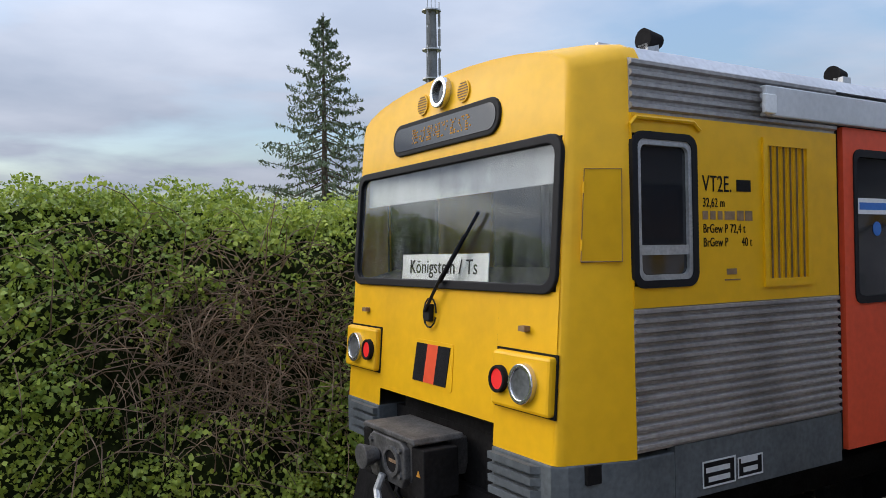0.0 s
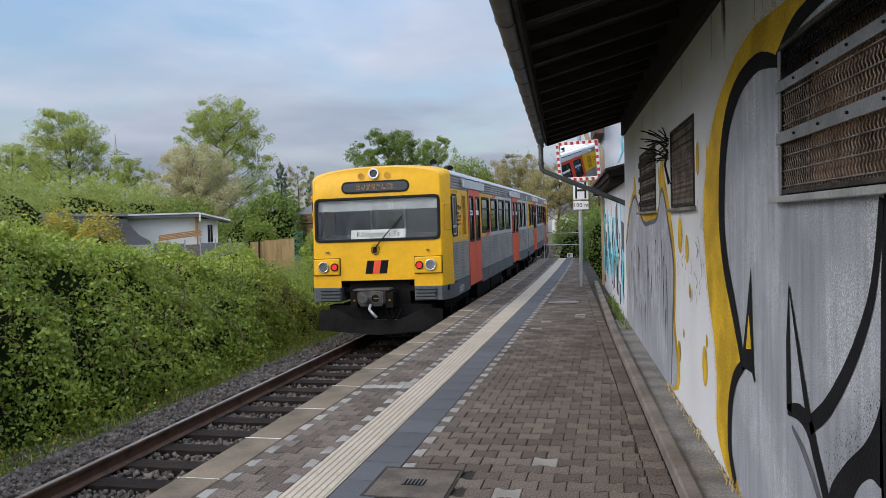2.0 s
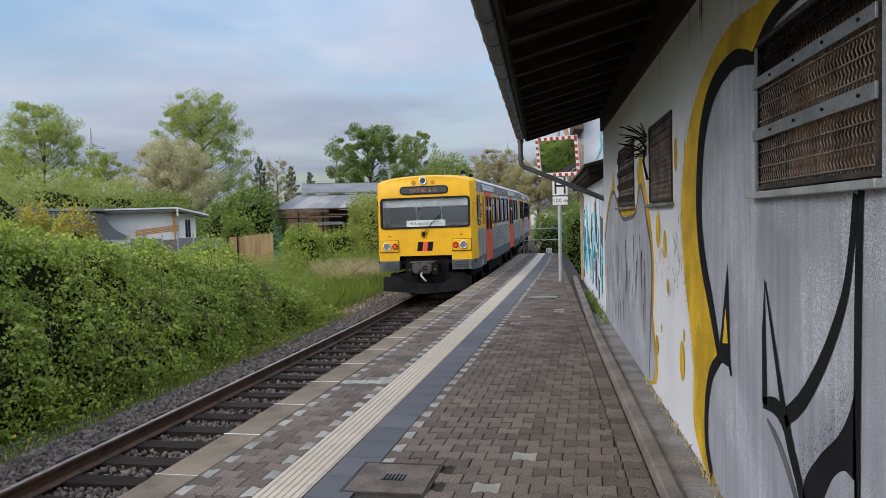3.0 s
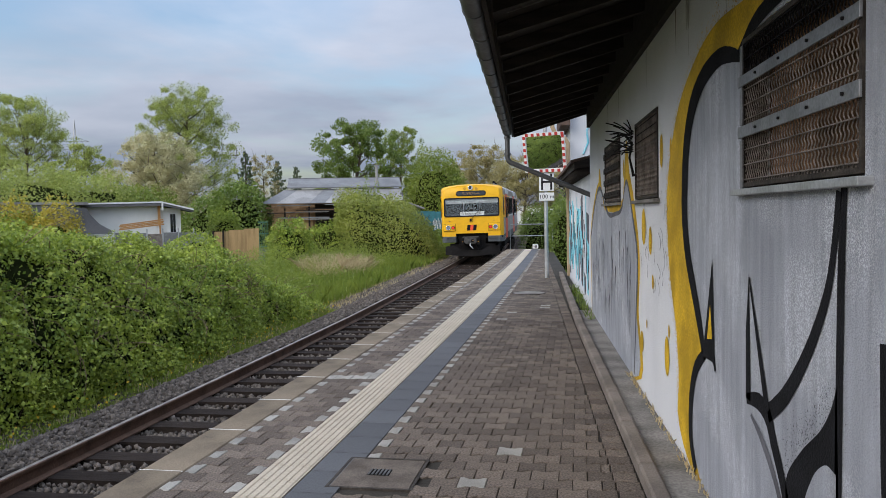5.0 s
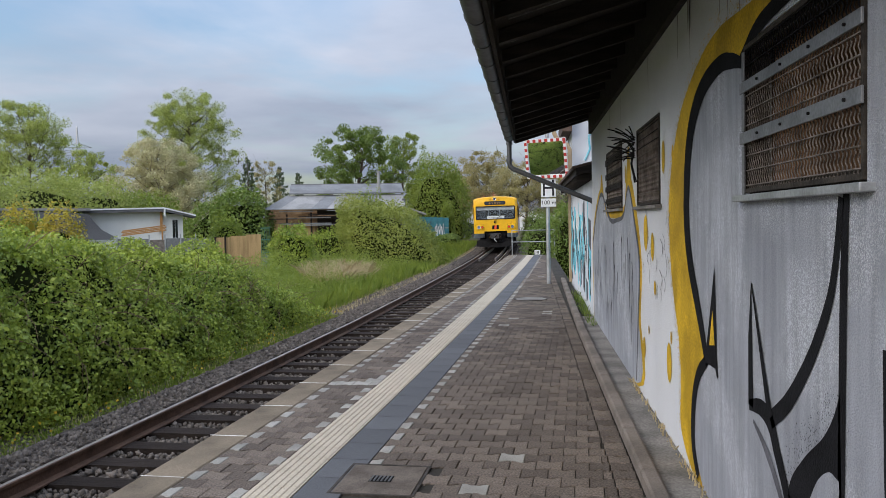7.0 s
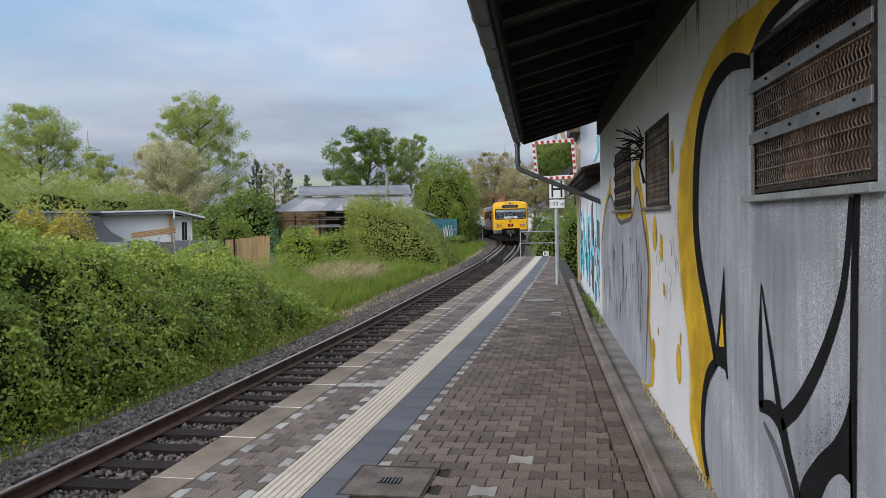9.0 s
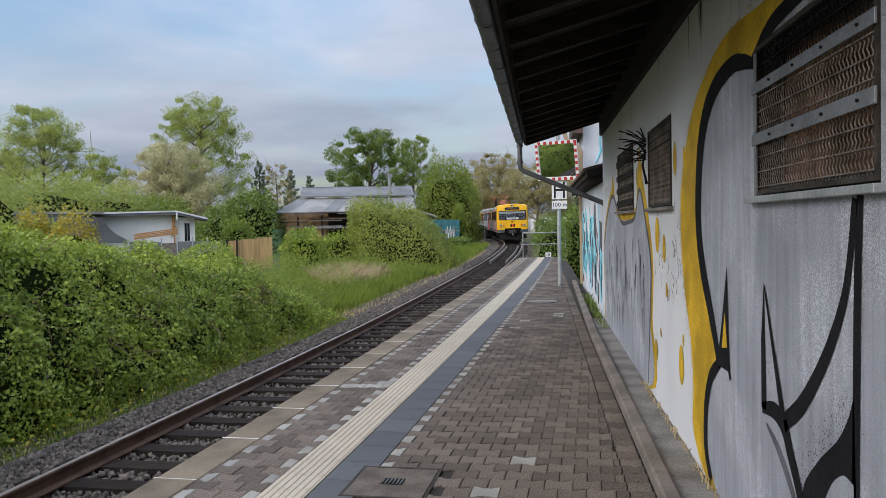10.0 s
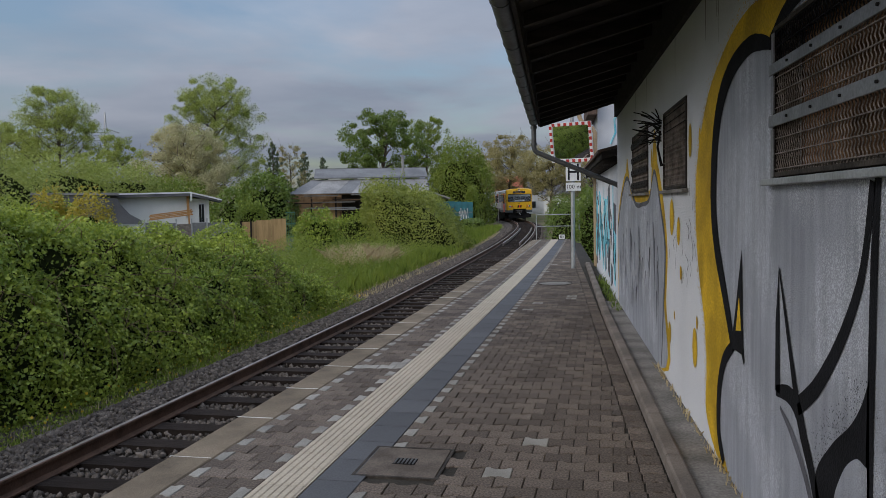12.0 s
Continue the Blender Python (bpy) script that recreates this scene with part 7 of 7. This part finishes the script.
        for x, r_, rim, lens in ((s * 1.095, 0.112, "chrome", "lens"), (s * 0.868, 0.078, "signred", "tail")):
            lm = part("headlight" if lens == "lens" else "tail_light",
                      Mesh().ring([(x + r_ * math.cos(i * 0.2618), 1.495 + r_ * math.sin(i * 0.2618)) for i in range(24)],
                                  [(x + r_ * 0.76 * math.cos(i * 0.2618), 1.495 + r_ * 0.76 * math.sin(i * 0.2618)) for i in range(24)], "y", -0.085, -0.045), rim if lens == "lens" else "tdk", car, "", 0.006)
            part("lens", Mesh().cyl((x, 1.495), "y", r_ * 0.80, -0.075, -0.05, 24, r_ * 0.8), lens, lm)
        part("marker_bracket", Mesh().box(s * 1.03 - 0.03, s * 1.03 + 0.03, -0.04, 0.0, 1.775, 1.805), "timber", car)
        # grey bumper with ridges
        bp = Mesh()
        bp.prism([(s * 0.75, -0.01), (s * 1.3, -0.01), (s * 1.36, 0.06), (s * 1.44, 0.36), (s * HW, 0.46), (s * HW, 0.75), (s * 0.75, 0.75)], "z", 0.80, 1.085)
        part("bumper", bp, "tsk", car, "dark grey ribbed bumper", 0.01)
        for k in range(4):
            z = 0.825 + k * 0.066
            part("bumper_rib", Mesh().prism([(s * 0.765, -0.05), (s * 1.17, -0.05), (s * 1.22, -0.005), (s * 0.765, -0.005)], "z", z, z + 0.04), "tsk", car)
    # emblem: plain dark and red shapes
    em = part("emblem", Mesh().prism(rrect(-0.275, 0.27, 1.32, 1.63, 0.02), "y", -0.004, 0.0), "ty", car, "yellow plate with a plain emblem")
    for x0, x1, m_ in ((-0.225, -0.075, "black"), (0.065, 0.215, "black"), (-0.075, 0.065, "tr")):
        part("emblem_bar", Mesh().prism([(x0 - 0.02, 1.345), (x1 - 0.02, 1.345), (x1 + 0.02, 1.605), (x0 + 0.02, 1.605)], "y", -0.009, -0.004), m_, em)
    # coupler and snow plough
    cp = part("coupler", Mesh().prism([(-0.27, 0.70), (0.27, 0.70), (0.30, 0.80), (0.30, 1.0), (-0.30, 1.0), (-0.30, 0.80)], "y", -0.30, 0.25), "iron", car, "grey cast automatic coupler", 0.02)
    part("coupler_plate", Mesh().prism([(-0.22, 0.66), (0.22, 0.66), (0.26, 0.74), (0.26, 0.96), (0.20, 1.0), (-0.20, 1.0), (-0.26, 0.96), (-0.26, 0.74)], "y", -0.35, -0.29), "iron", cp, "", 0.012)
    part("coupler_flange", Mesh().prism([(-0.38, 1.01), (0.38, 1.01), (0.36, 1.05), (-0.36, 1.05)], "y", -0.34, 0.1), "iron", cp, "", 0.01)
    for x in (-0.21, 0.21):
        for z in (0.75, 0.94):
            part("coupler_bolt", Mesh().cyl((x, z), "y", 0.022, -0.37, -0.345, 6), "iron", cp)
    part("coupler_ring", Mesh().ring([(0.10 + 0.115 * math.cos(i * 0.3491), 0.84 + 0.115 * math.sin(i * 0.3491)) for i in range(18)],
                                     [(0.10 + 0.085 * math.cos(i * 0.3491), 0.84 + 0.085 * math.sin(i * 0.3491)) for i in range(18)], "y", -0.375, -0.34), "iron", cp)
    part("coupler_pin", Mesh().box(0.06, 0.17, -0.362, -0.352, 0.83, 0.855), "timber", cp)
    part("coupler_cone", Mesh().cyl((-0.12, 0.84), "y", 0.10, -0.50, -0.36, 18, 0.055), "iron", cp, "", 0.01)
    part("coupler_cup", Mesh().cyl((0.10, 0.84), "y", 0.095, -0.358, -0.346, 18), "tdk", cp)
    part("electric_box", Mesh().box(0.28, 0.44, -0.30, 0.0, 0.62, 0.98), "tdk", cp, "", 0.01)
    part("electric_box", Mesh().box(-0.44, -0.30, -0.30, 0.0, 0.62, 0.98), "tdk", cp, "", 0.01)
    for x in (-0.36, 0.37):
        part("warning_mark", Mesh().prism([(x - 0.025, 0.78), (x + 0.025, 0.78), (x, 0.825)], "y", -0.304, -0.3), "orange", cp)
    part("coupler_hose", Mesh().tube([(0.0, -0.38, 0.72), (-0.02, -0.42, 0.60), (0.06, -0.45, 0.50), (0.12, -0.43, 0.42)], 0.03, 8), "galv", cp)
    for x in (-0.2, 0.24, 0.34):
        part("air_hose", Mesh().tube([(x, -0.05, 0.75), (x + 0.03, -0.16, 0.5), (x + 0.1, -0.1, 0.36), (x + 0.18, 0.05, 0.55)], 0.025, 6), "rubber", cp)
    cp.matrix_basis = Matrix.Translation((-0.06, 0, 0.935)) @ Matrix.Diagonal((0.98, 0.85, 0.86, 1)) @ Matrix.Translation((0, 0, -0.90))
    pl = Mesh()
    xs = np.linspace(-1.27, 1.27, 15)
    for k, x in enumerate(xs):
        yb = -0.16 + 0.10 * abs(x) ** 2
        zt = 0.43 + 0.22 * min(1.0, max(0.0, (abs(x) - 0.44) / 0.42)) - 0.15 * max(0.0, abs(x) - 1.05)
        zb = 0.15 + 0.07 * abs(x)
        pl.v += [(x, yb, zb), (x, yb + 0.10, zt), (x, yb + 0.13, zt), (x, yb + 0.04, zb)]
    for k in range(14):
        for j in range(4):
            pl.f.append((4 * k + j, 4 * k + (j + 1) % 4, 4 * k + 4 + (j + 1) % 4, 4 * k + 4 + j))
    pl.f += [(0, 1, 2, 3), (59, 58, 57, 56)]
    part("snow_plough", pl, "tdk", car, "black curved plough blade")
    part("plough_beam", Mesh().box(-1.05, 1.05, 0.1, 0.45, 0.42, 0.72), "tdk", car)
    part("draft_box", Mesh().box(-0.62, 0.62, 0.15, 0.5, 0.7, 1.2), "tdk", car)
    # sides
    for s in (-1, 1):
        # runs of side wall between doors, with their windows
        runs = [(0.46, DOORS[0][0]), (DOORS[0][1], DOORS[1][0]), (DOORS[1][1], L - 0.06)]
        for k, (y0, y1) in enumerate(runs):
            lo = part("ribbed_panel", corrugated(Mesh(), s, y0, y1, 1.11, 1.90, 15), "tcor", car, "corrugated aluminium side panel")
            part("upper_ribs", corrugated(Mesh(), s, y0, y1, 2.97, 3.27, 5), "tcor", car, "corrugated aluminium panel under the roof")
            part("skirt", Mesh().box(min(s * HW, s * (HW - 0.06)), max(s * HW, s * (HW - 0.06)), y0 if k else 0.75, y1, 0.80, 1.115), "tsk", car, "dark grey skirt")
            wins = [w for w in SIDE_WIN if y0 < w[0] < y1]
            if k == 0:
                wins = [(0.463, 0.952)]
            cuts = [y0] + [v for w in wins for v in w] + [y1]
            for i in range(0, len(cuts), 2):
                ya, yb = cuts[i], cuts[i + 1]
                c = "ty" if (k == 0 or yb < 5.9 or (inner_yellow and ya > 12.5)) else "tg"
                part("side_panel", Mesh().box(min(s * HW, s * (HW - 0.05)), max(s * HW, s * (HW - 0.05)), ya, yb, 1.90, 2.97), c, car)
            for w in wins:
                c = "ty" if (k == 0 or w[1] < 5.9 or (inner_yellow and w[0] > 12.5)) else "tg"
                for z0, z1 in ((1.90, 2.02), (2.86, 2.97)):
                    part("side_panel", Mesh().box(min(s * HW, s * (HW - 0.05)), max(s * HW, s * (HW - 0.05)), w[0], w[1], z0, z1), c, car)
                fr = part("side_window", Mesh().ring(rrect(w[0] - (0.03 if k else 0.012), w[1] + (0.03 if k else 0.012), 1.99 + (0 if k else 0.018), 2.89 - (0 if k else 0.018), 0.08), rrect(w[0] + 0.03, w[1] - 0.03, 2.05, 2.83, 0.05), "x", s * (HW - 0.03), s * (HW + 0.012)), "rubber", car)
                part("pane", Mesh().prism(rrect(w[0] + 0.02, w[1] - 0.02, 2.04, 2.84, 0.05), "x", s * (HW - 0.025), s * (HW - 0.018)), "tglass", fr)
                if k:
                    part("sash_bar", Mesh().box(min(s * HW, s * (HW - 0.02)), max(s * HW, s * (HW - 0.02)), w[0] + 0.03, w[1] - 0.03, 2.58, 2.61), "rubber", fr)
                else:
                    part("sash", Mesh().ring(rrect(w[0] + 0.03, w[1] - 0.03, 2.05, 2.83, 0.05), rrect(w[0] + 0.058, w[1] - 0.058, 2.08, 2.80, 0.04), "x", s * (HW - 0.018), s * (HW + 0.004)), "galv", fr, "silver sliding sash")
                    part("sash_bar", Mesh().box(min(s * HW, s * (HW - 0.02)), max(s * HW, s * (HW - 0.02)), w[0] + 0.05, w[1] - 0.05, 2.19, 2.245), "galv", fr)
                    part("rain_strip", Mesh().tube([(s * (HW + 0.01), w[0] - 0.04, 2.90), (s * (HW + 0.012), w[0] + 0.02, 2.945), (s * (HW + 0.012), w[1] - 0.02, 2.945), (s * (HW + 0.01), w[1] + 0.04, 2.90)], 0.012, 6), "ty", fr)
        # slanting red stripe between yellow and silver
        xs_ = sorted((s * (HW + 0.002), s * (HW + 0.004)))
        part("red_stripe", Mesh().prism([(4.85, 1.905), (5.50, 1.905), (5.80, 2.02), (5.88, 2.40), (5.72, 2.55), (5.61, 2.25), (5.58, 1.985), (5.15, 1.985)], "x", xs_[0], xs_[1]), "tr", car, "slanting red stripe")
        part("red_stripe", Mesh().prism([(6.25, 2.905), (6.95, 2.905), (7.0, 2.967), (6.2, 2.967)], "x", xs_[0], xs_[1]), "tr", car)
        part("yellow_field", Mesh().prism([(5.61, 2.60), (5.90, 2.45), (5.90, 2.905), (6.25, 2.905), (6.2, 2.967), (5.61, 2.967)], "x", xs_[0], xs_[1]), "ty", car)
        # louvre panel
        lv = part("louvre_frame", Mesh().ring([(1.55, 1.98), (2.03, 1.98), (2.03, 2.90), (1.55, 2.90)], [(1.59, 2.03), (1.98, 2.03), (1.98, 2.85), (1.59, 2.85)], "x", s * (HW - 0.01), s * (HW + 0.015)), "ty", car)
        for i in range(12):
            ya = 1.595 + i * 0.032
            part("louvre_slat", Mesh().prism([(s * (HW + 0.001), ya), (s * (HW + 0.012), ya + 0.002), (s * (HW + 0.001), ya + 0.02)], "z", 2.03, 2.85), "timber" if i % 2 else "ty", lv)
        # hatch near the nose corner
        fx = lambda v: 1.345 + (v - 0.05) * 0.282
        ht = Mesh()
        for dn, grow in ((0.004, 0.0),):
            y0_, y1_ = 0.095, 0.375
            ht.add([(s * (fx(y0_) + 0.006), y0_ - 0.006, 2.16), (s * (fx(y1_) + 0.006), y1_ - 0.006, 2.16), (s * (fx(y1_) + 0.006), y1_ - 0.006, 2.66), (s * (fx(y0_) + 0.006), y0_ - 0.006, 2.66),
                    (s * (fx(y0_) - 0.004), y0_ + 0.004, 2.16), (s * (fx(y1_) - 0.004), y1_ + 0.004, 2.16), (s * (fx(y1_) - 0.004), y1_ + 0.004, 2.66), (s * (fx(y0_) - 0.004), y0_ + 0.004, 2.66)],
                   [(0, 1, 2, 3), (4, 7, 6, 5), (0, 4, 5, 1), (1, 5, 6, 2), (2, 6, 7, 3), (3, 7, 4, 0)])
        hp = part("hatch", ht, "ty", car, "small yellow hatch on the cab corner")
        seam = [(s * (fx(0.095) + 0.008), 0.093), (s * (fx(0.375) + 0.008), 0.373)]
        (xa_, ya_), (xb_, yb_) = seam
        part("hatch_seam", Mesh().tube([(xa_, ya_, 2.16), (xa_, ya_, 2.66), (xb_, yb_, 2.66), (xb_, yb_, 2.16), (xa_, ya_, 2.16)], 0.004, 4), "timber", hp)
        for z_ in (2.25, 2.56):
            part("hinge", Mesh().box(min(xa_, xa_ + s * 0.012), max(xa_, xa_ + s * 0.012), ya_ - 0.012, ya_ + 0.006, z_ - 0.03, z_ + 0.03), "ty", hp)
        # door drive cover above the doors
        for y0, y1 in DOORS:
            xs_ = sorted((s * (HW - 0.02), s * (HW + 0.035)))
            part("door_header", Mesh().box(xs_[0], xs_[1], y0 - 0.76, y1 + 0.55, 3.03, 3.22), "tl", car, "pale grey sliding-door cover", 0.01)
            part("header_lamp", Mesh().box(min(s * (HW + 0.03), s * (HW + 0.06)), max(s * (HW + 0.03), s * (HW + 0.06)), y0 - 0.80, y0 - 0.69, 3.04, 3.16), "signwhite", car, "", 0.008)
            part("door_frame", Mesh().box(min(s * (HW - 0.06), s * (HW - 0.04)), max(s * (HW - 0.06), s * (HW - 0.04)), y0, y1, 0.85, 3.03), "rubber", car)
            mid = (y0 + y1) / 2
            for ya, yb in ((y0 + 0.07, mid - 0.012), (mid + 0.012, y1 - 0.03)):
                lf = Mesh()
                xa, xb = sorted((s * (HW - 0.035), s * (HW + 0.004)))
                wa, wb = ya + 0.13, yb - 0.13
                lf.box(xa, xb, ya, yb, 0.86, 1.85)
                lf.box(xa, xb, ya, yb, 2.86, 3.02)
                lf.box(xa, xb, ya, wa, 1.85, 2.86)
                lf.box(xa, xb, wb, yb, 1.85, 2.86)
                d = part("door_leaf", lf, "tr", car, "bright red sliding door leaf")
                part("window_seal", Mesh().ring(rrect(wa - 0.02, wb + 0.02, 1.83, 2.88, 0.07), rrect(wa + 0.02, wb - 0.02, 1.88, 2.83, 0.05), "x", s * (HW - 0.02), s * (HW + 0.012)), "rubber", d)
                part("pane", Mesh().prism(rrect(wa, wb, 1.86, 2.85, 0.05), "x", s * (HW - 0.02), s * (HW - 0.012)), "tglass", d)
                xk = sorted((s * (HW - 0.011), s * (HW - 0.008)))
                part("sticker", Mesh().box(xk[0], xk[1], wa + 0.05, wb - 0.05, 2.44, 2.55), "signwhite", d)
                if ya < mid - 0.5:
                    part("sticker", Mesh().box(xk[0] - 0.001, xk[1] + 0.001, wa + 0.07, wb - 0.09, 2.47, 2.52), "blue", d)
                    part("sticker", Mesh().cyl(((wa + wb) / 2, 2.34), "x", 0.05, xk[0], xk[1], 14), "blue", d)
        # small technical writing on the cab side
        if s > 0:
            for txt, z, size in (("VT2E.", 2.595, 0.135), ("32,62 m", 2.487, 0.075), ("BrGew P 72,4 t", 2.335, 0.075), ("BrGew P       40 t", 2.255, 0.075)):
                lettering(txt, size, pose(HW + 0.002, 1.012, z, 90, 0, 90), "tdk", car, "", "LEFT", 0.75)
            for y0, y1, z0, z1, c in ((1.31, 1.44, 2.56, 2.63, "tdk"), (1.01, 1.055, 2.39, 2.44, "timber"), (1.075, 1.12, 2.39, 2.44, "timber"), (1.14, 1.18, 2.39, 2.44, "timber"), (1.20, 1.29, 2.39, 2.44, "timber"),
                                      (1.31, 1.37, 2.385, 2.445, "timber"), (1.385, 1.45, 2.385, 2.445, "timber"), (1.21, 1.30, 2.065, 2.10, "timber"), (1.19, 1.33, 2.03, 2.038, "timber")):
                part("writing_bar", Mesh().box(HW + 0.001, HW + 0.003, y0, y1, z0, z1), c, car)
            for y0, y1, z0, z1 in ((0.965, 1.25, 0.84, 0.995), (1.27, 1.50, 0.85, 0.975)):
                dp_ = part("data_plate", Mesh().box(HW + 0.001, HW + 0.004, y0, y1, z0, z1), "tdk", car, "dark plate with pale marks")
                part("plate_rim", Mesh().ring([(y0, z0), (y1, z0), (y1, z1), (y0, z1)], [(y0 + 0.01, z0 + 0.01), (y1 - 0.01, z0 + 0.01), (y1 - 0.01, z1 - 0.01), (y0 + 0.01, z1 - 0.01)], "x", HW + 0.003, HW + 0.006), "tl", dp_)
                for q in range(2):
                    za = z0 + 0.03 + q * 0.055
                    part("plate_bar", Mesh().box(HW + 0.004, HW + 0.006, y0 + 0.05 - 0.02 * q, y1 - 0.05, za, za + 0.03), "tl", dp_)
    # below the floor
    for y0, y1, w in ((4.4, 6.6, 1.28), (7.0, 9.4, 1.25), (11.2, 12.4, 1.2)):
        part("underfloor_box", Mesh().box(-w, w, y0, y1, 0.38, 0.96), "tdk", car, "", 0.03)
    for yc in (2.6, CAR - 2.4):
        bg_ = part("bogie", Mesh().box(-1.12, 1.12, yc - 1.5, yc + 1.5, 0.48, 0.66), "tdk", car, "black wheel truck", 0.02)
        for dy_ in (-0.95, 0.95):
            for s in (-1, 1):
                xa, xb = sorted((s * 0.69, s * 0.82))
                part("wheel", Mesh().cyl((yc + dy_, 0.300), "x", 0.385, xa, xb, 24), "iron", car)
                part("axle_box", Mesh().box(min(s * 0.95, s * 1.15), max(s * 0.95, s * 1.15), yc + dy_ - 0.16, yc + dy_ + 0.16, 0.15, 0.50), "tdk", bg_)
    part("joint_wall", Mesh().box(-HW + 0.02, HW - 0.02, L - 0.06, L - 0.02, 1.0, 3.2), "tl", car)
    rake(car)
    return car


car_a = build_car("yellow, red and silver diesel railcar on the track", False)
car_b = build_car("second half of the yellow, red and silver railcar, coupled in front", True)
bellows = empty("gangway_bellows", None, "grey folded gangway between the two railcar halves", "gangway")
for i in range(8):
    part("fold", Mesh().ring(rrect(-1.30, 1.30, 1.0, 3.35, 0.15), rrect(-1.15, 1.15, 1.1, 3.2, 0.1), "y", i * 0.05 - 0.2, i * 0.05 - 0.17), "tl" if i in (0, 7) else "rubber", bellows)


# ---------- what moves ----------
TAIL_Y = [(0.0, 2.85), (0.5, 5.56), (1.0, 8.65), (1.5, 11.76), (2.0, 14.97), (2.5, 18.3), (3.0, 21.7), (4.0, 28.7), (5.0, 36.0), (6.0, 43.5), (7.0, 51.1),
          (8.0, 58.6), (9.0, 66.0), (10.0, 73.4), (11.0, 80.7), (12.0, 87.6)]
CAR_UP = 0.10       # floor line over the rail
CANT = 0.8          # the train leans a little to the garden side


def car_pose(s, reverse=False):
    """A car standing on the track with its end at arc s; two wheel trucks follow the line."""
    p, q = on_track(s + 2.6), on_track(s + CAR - 2.4)
    d = (q - p).normalized()
    yaw = math.degrees(math.atan2(-d.x, d.y))
    o = p - d * 2.6
    if reverse:
        o = p + d * (CAR - 2.6)
        return pose(o.x, o.y, o.z + CAR_UP, math.degrees(-math.asin(d.z)), CANT, yaw + 180)
    return pose(o.x, o.y, o.z + CAR_UP, math.degrees(math.asin(d.z)), -CANT, yaw)


def motions():
    rows_a, rows_b, rows_g = [], [], []
    ts = np.arange(0, 12.01, 0.25)
    kt, ky = [r[0] for r in TAIL_Y], [r[1] for r in TAIL_Y]
    for t in ts:
        s = arc_at(float(np.interp(t, kt, ky)))
        rows_a.append((float(t), car_pose(s)))
        rows_b.append((float(t), car_pose(s + CAR + 0.25, True)))
        p, q = on_track(s + CAR + 0.0), on_track(s + CAR + 0.25)
        rows_g.append((float(t), pose((p.x + q.x) / 2, (p.y + q.y) / 2, p.z + CAR_UP, 0, -CANT, math.degrees(math.atan2(-(q.x - p.x), q.y - p.y)))))
    walk(car_a, rows_a)
    walk(car_b, rows_b)
    walk(bellows, rows_g)


motions()
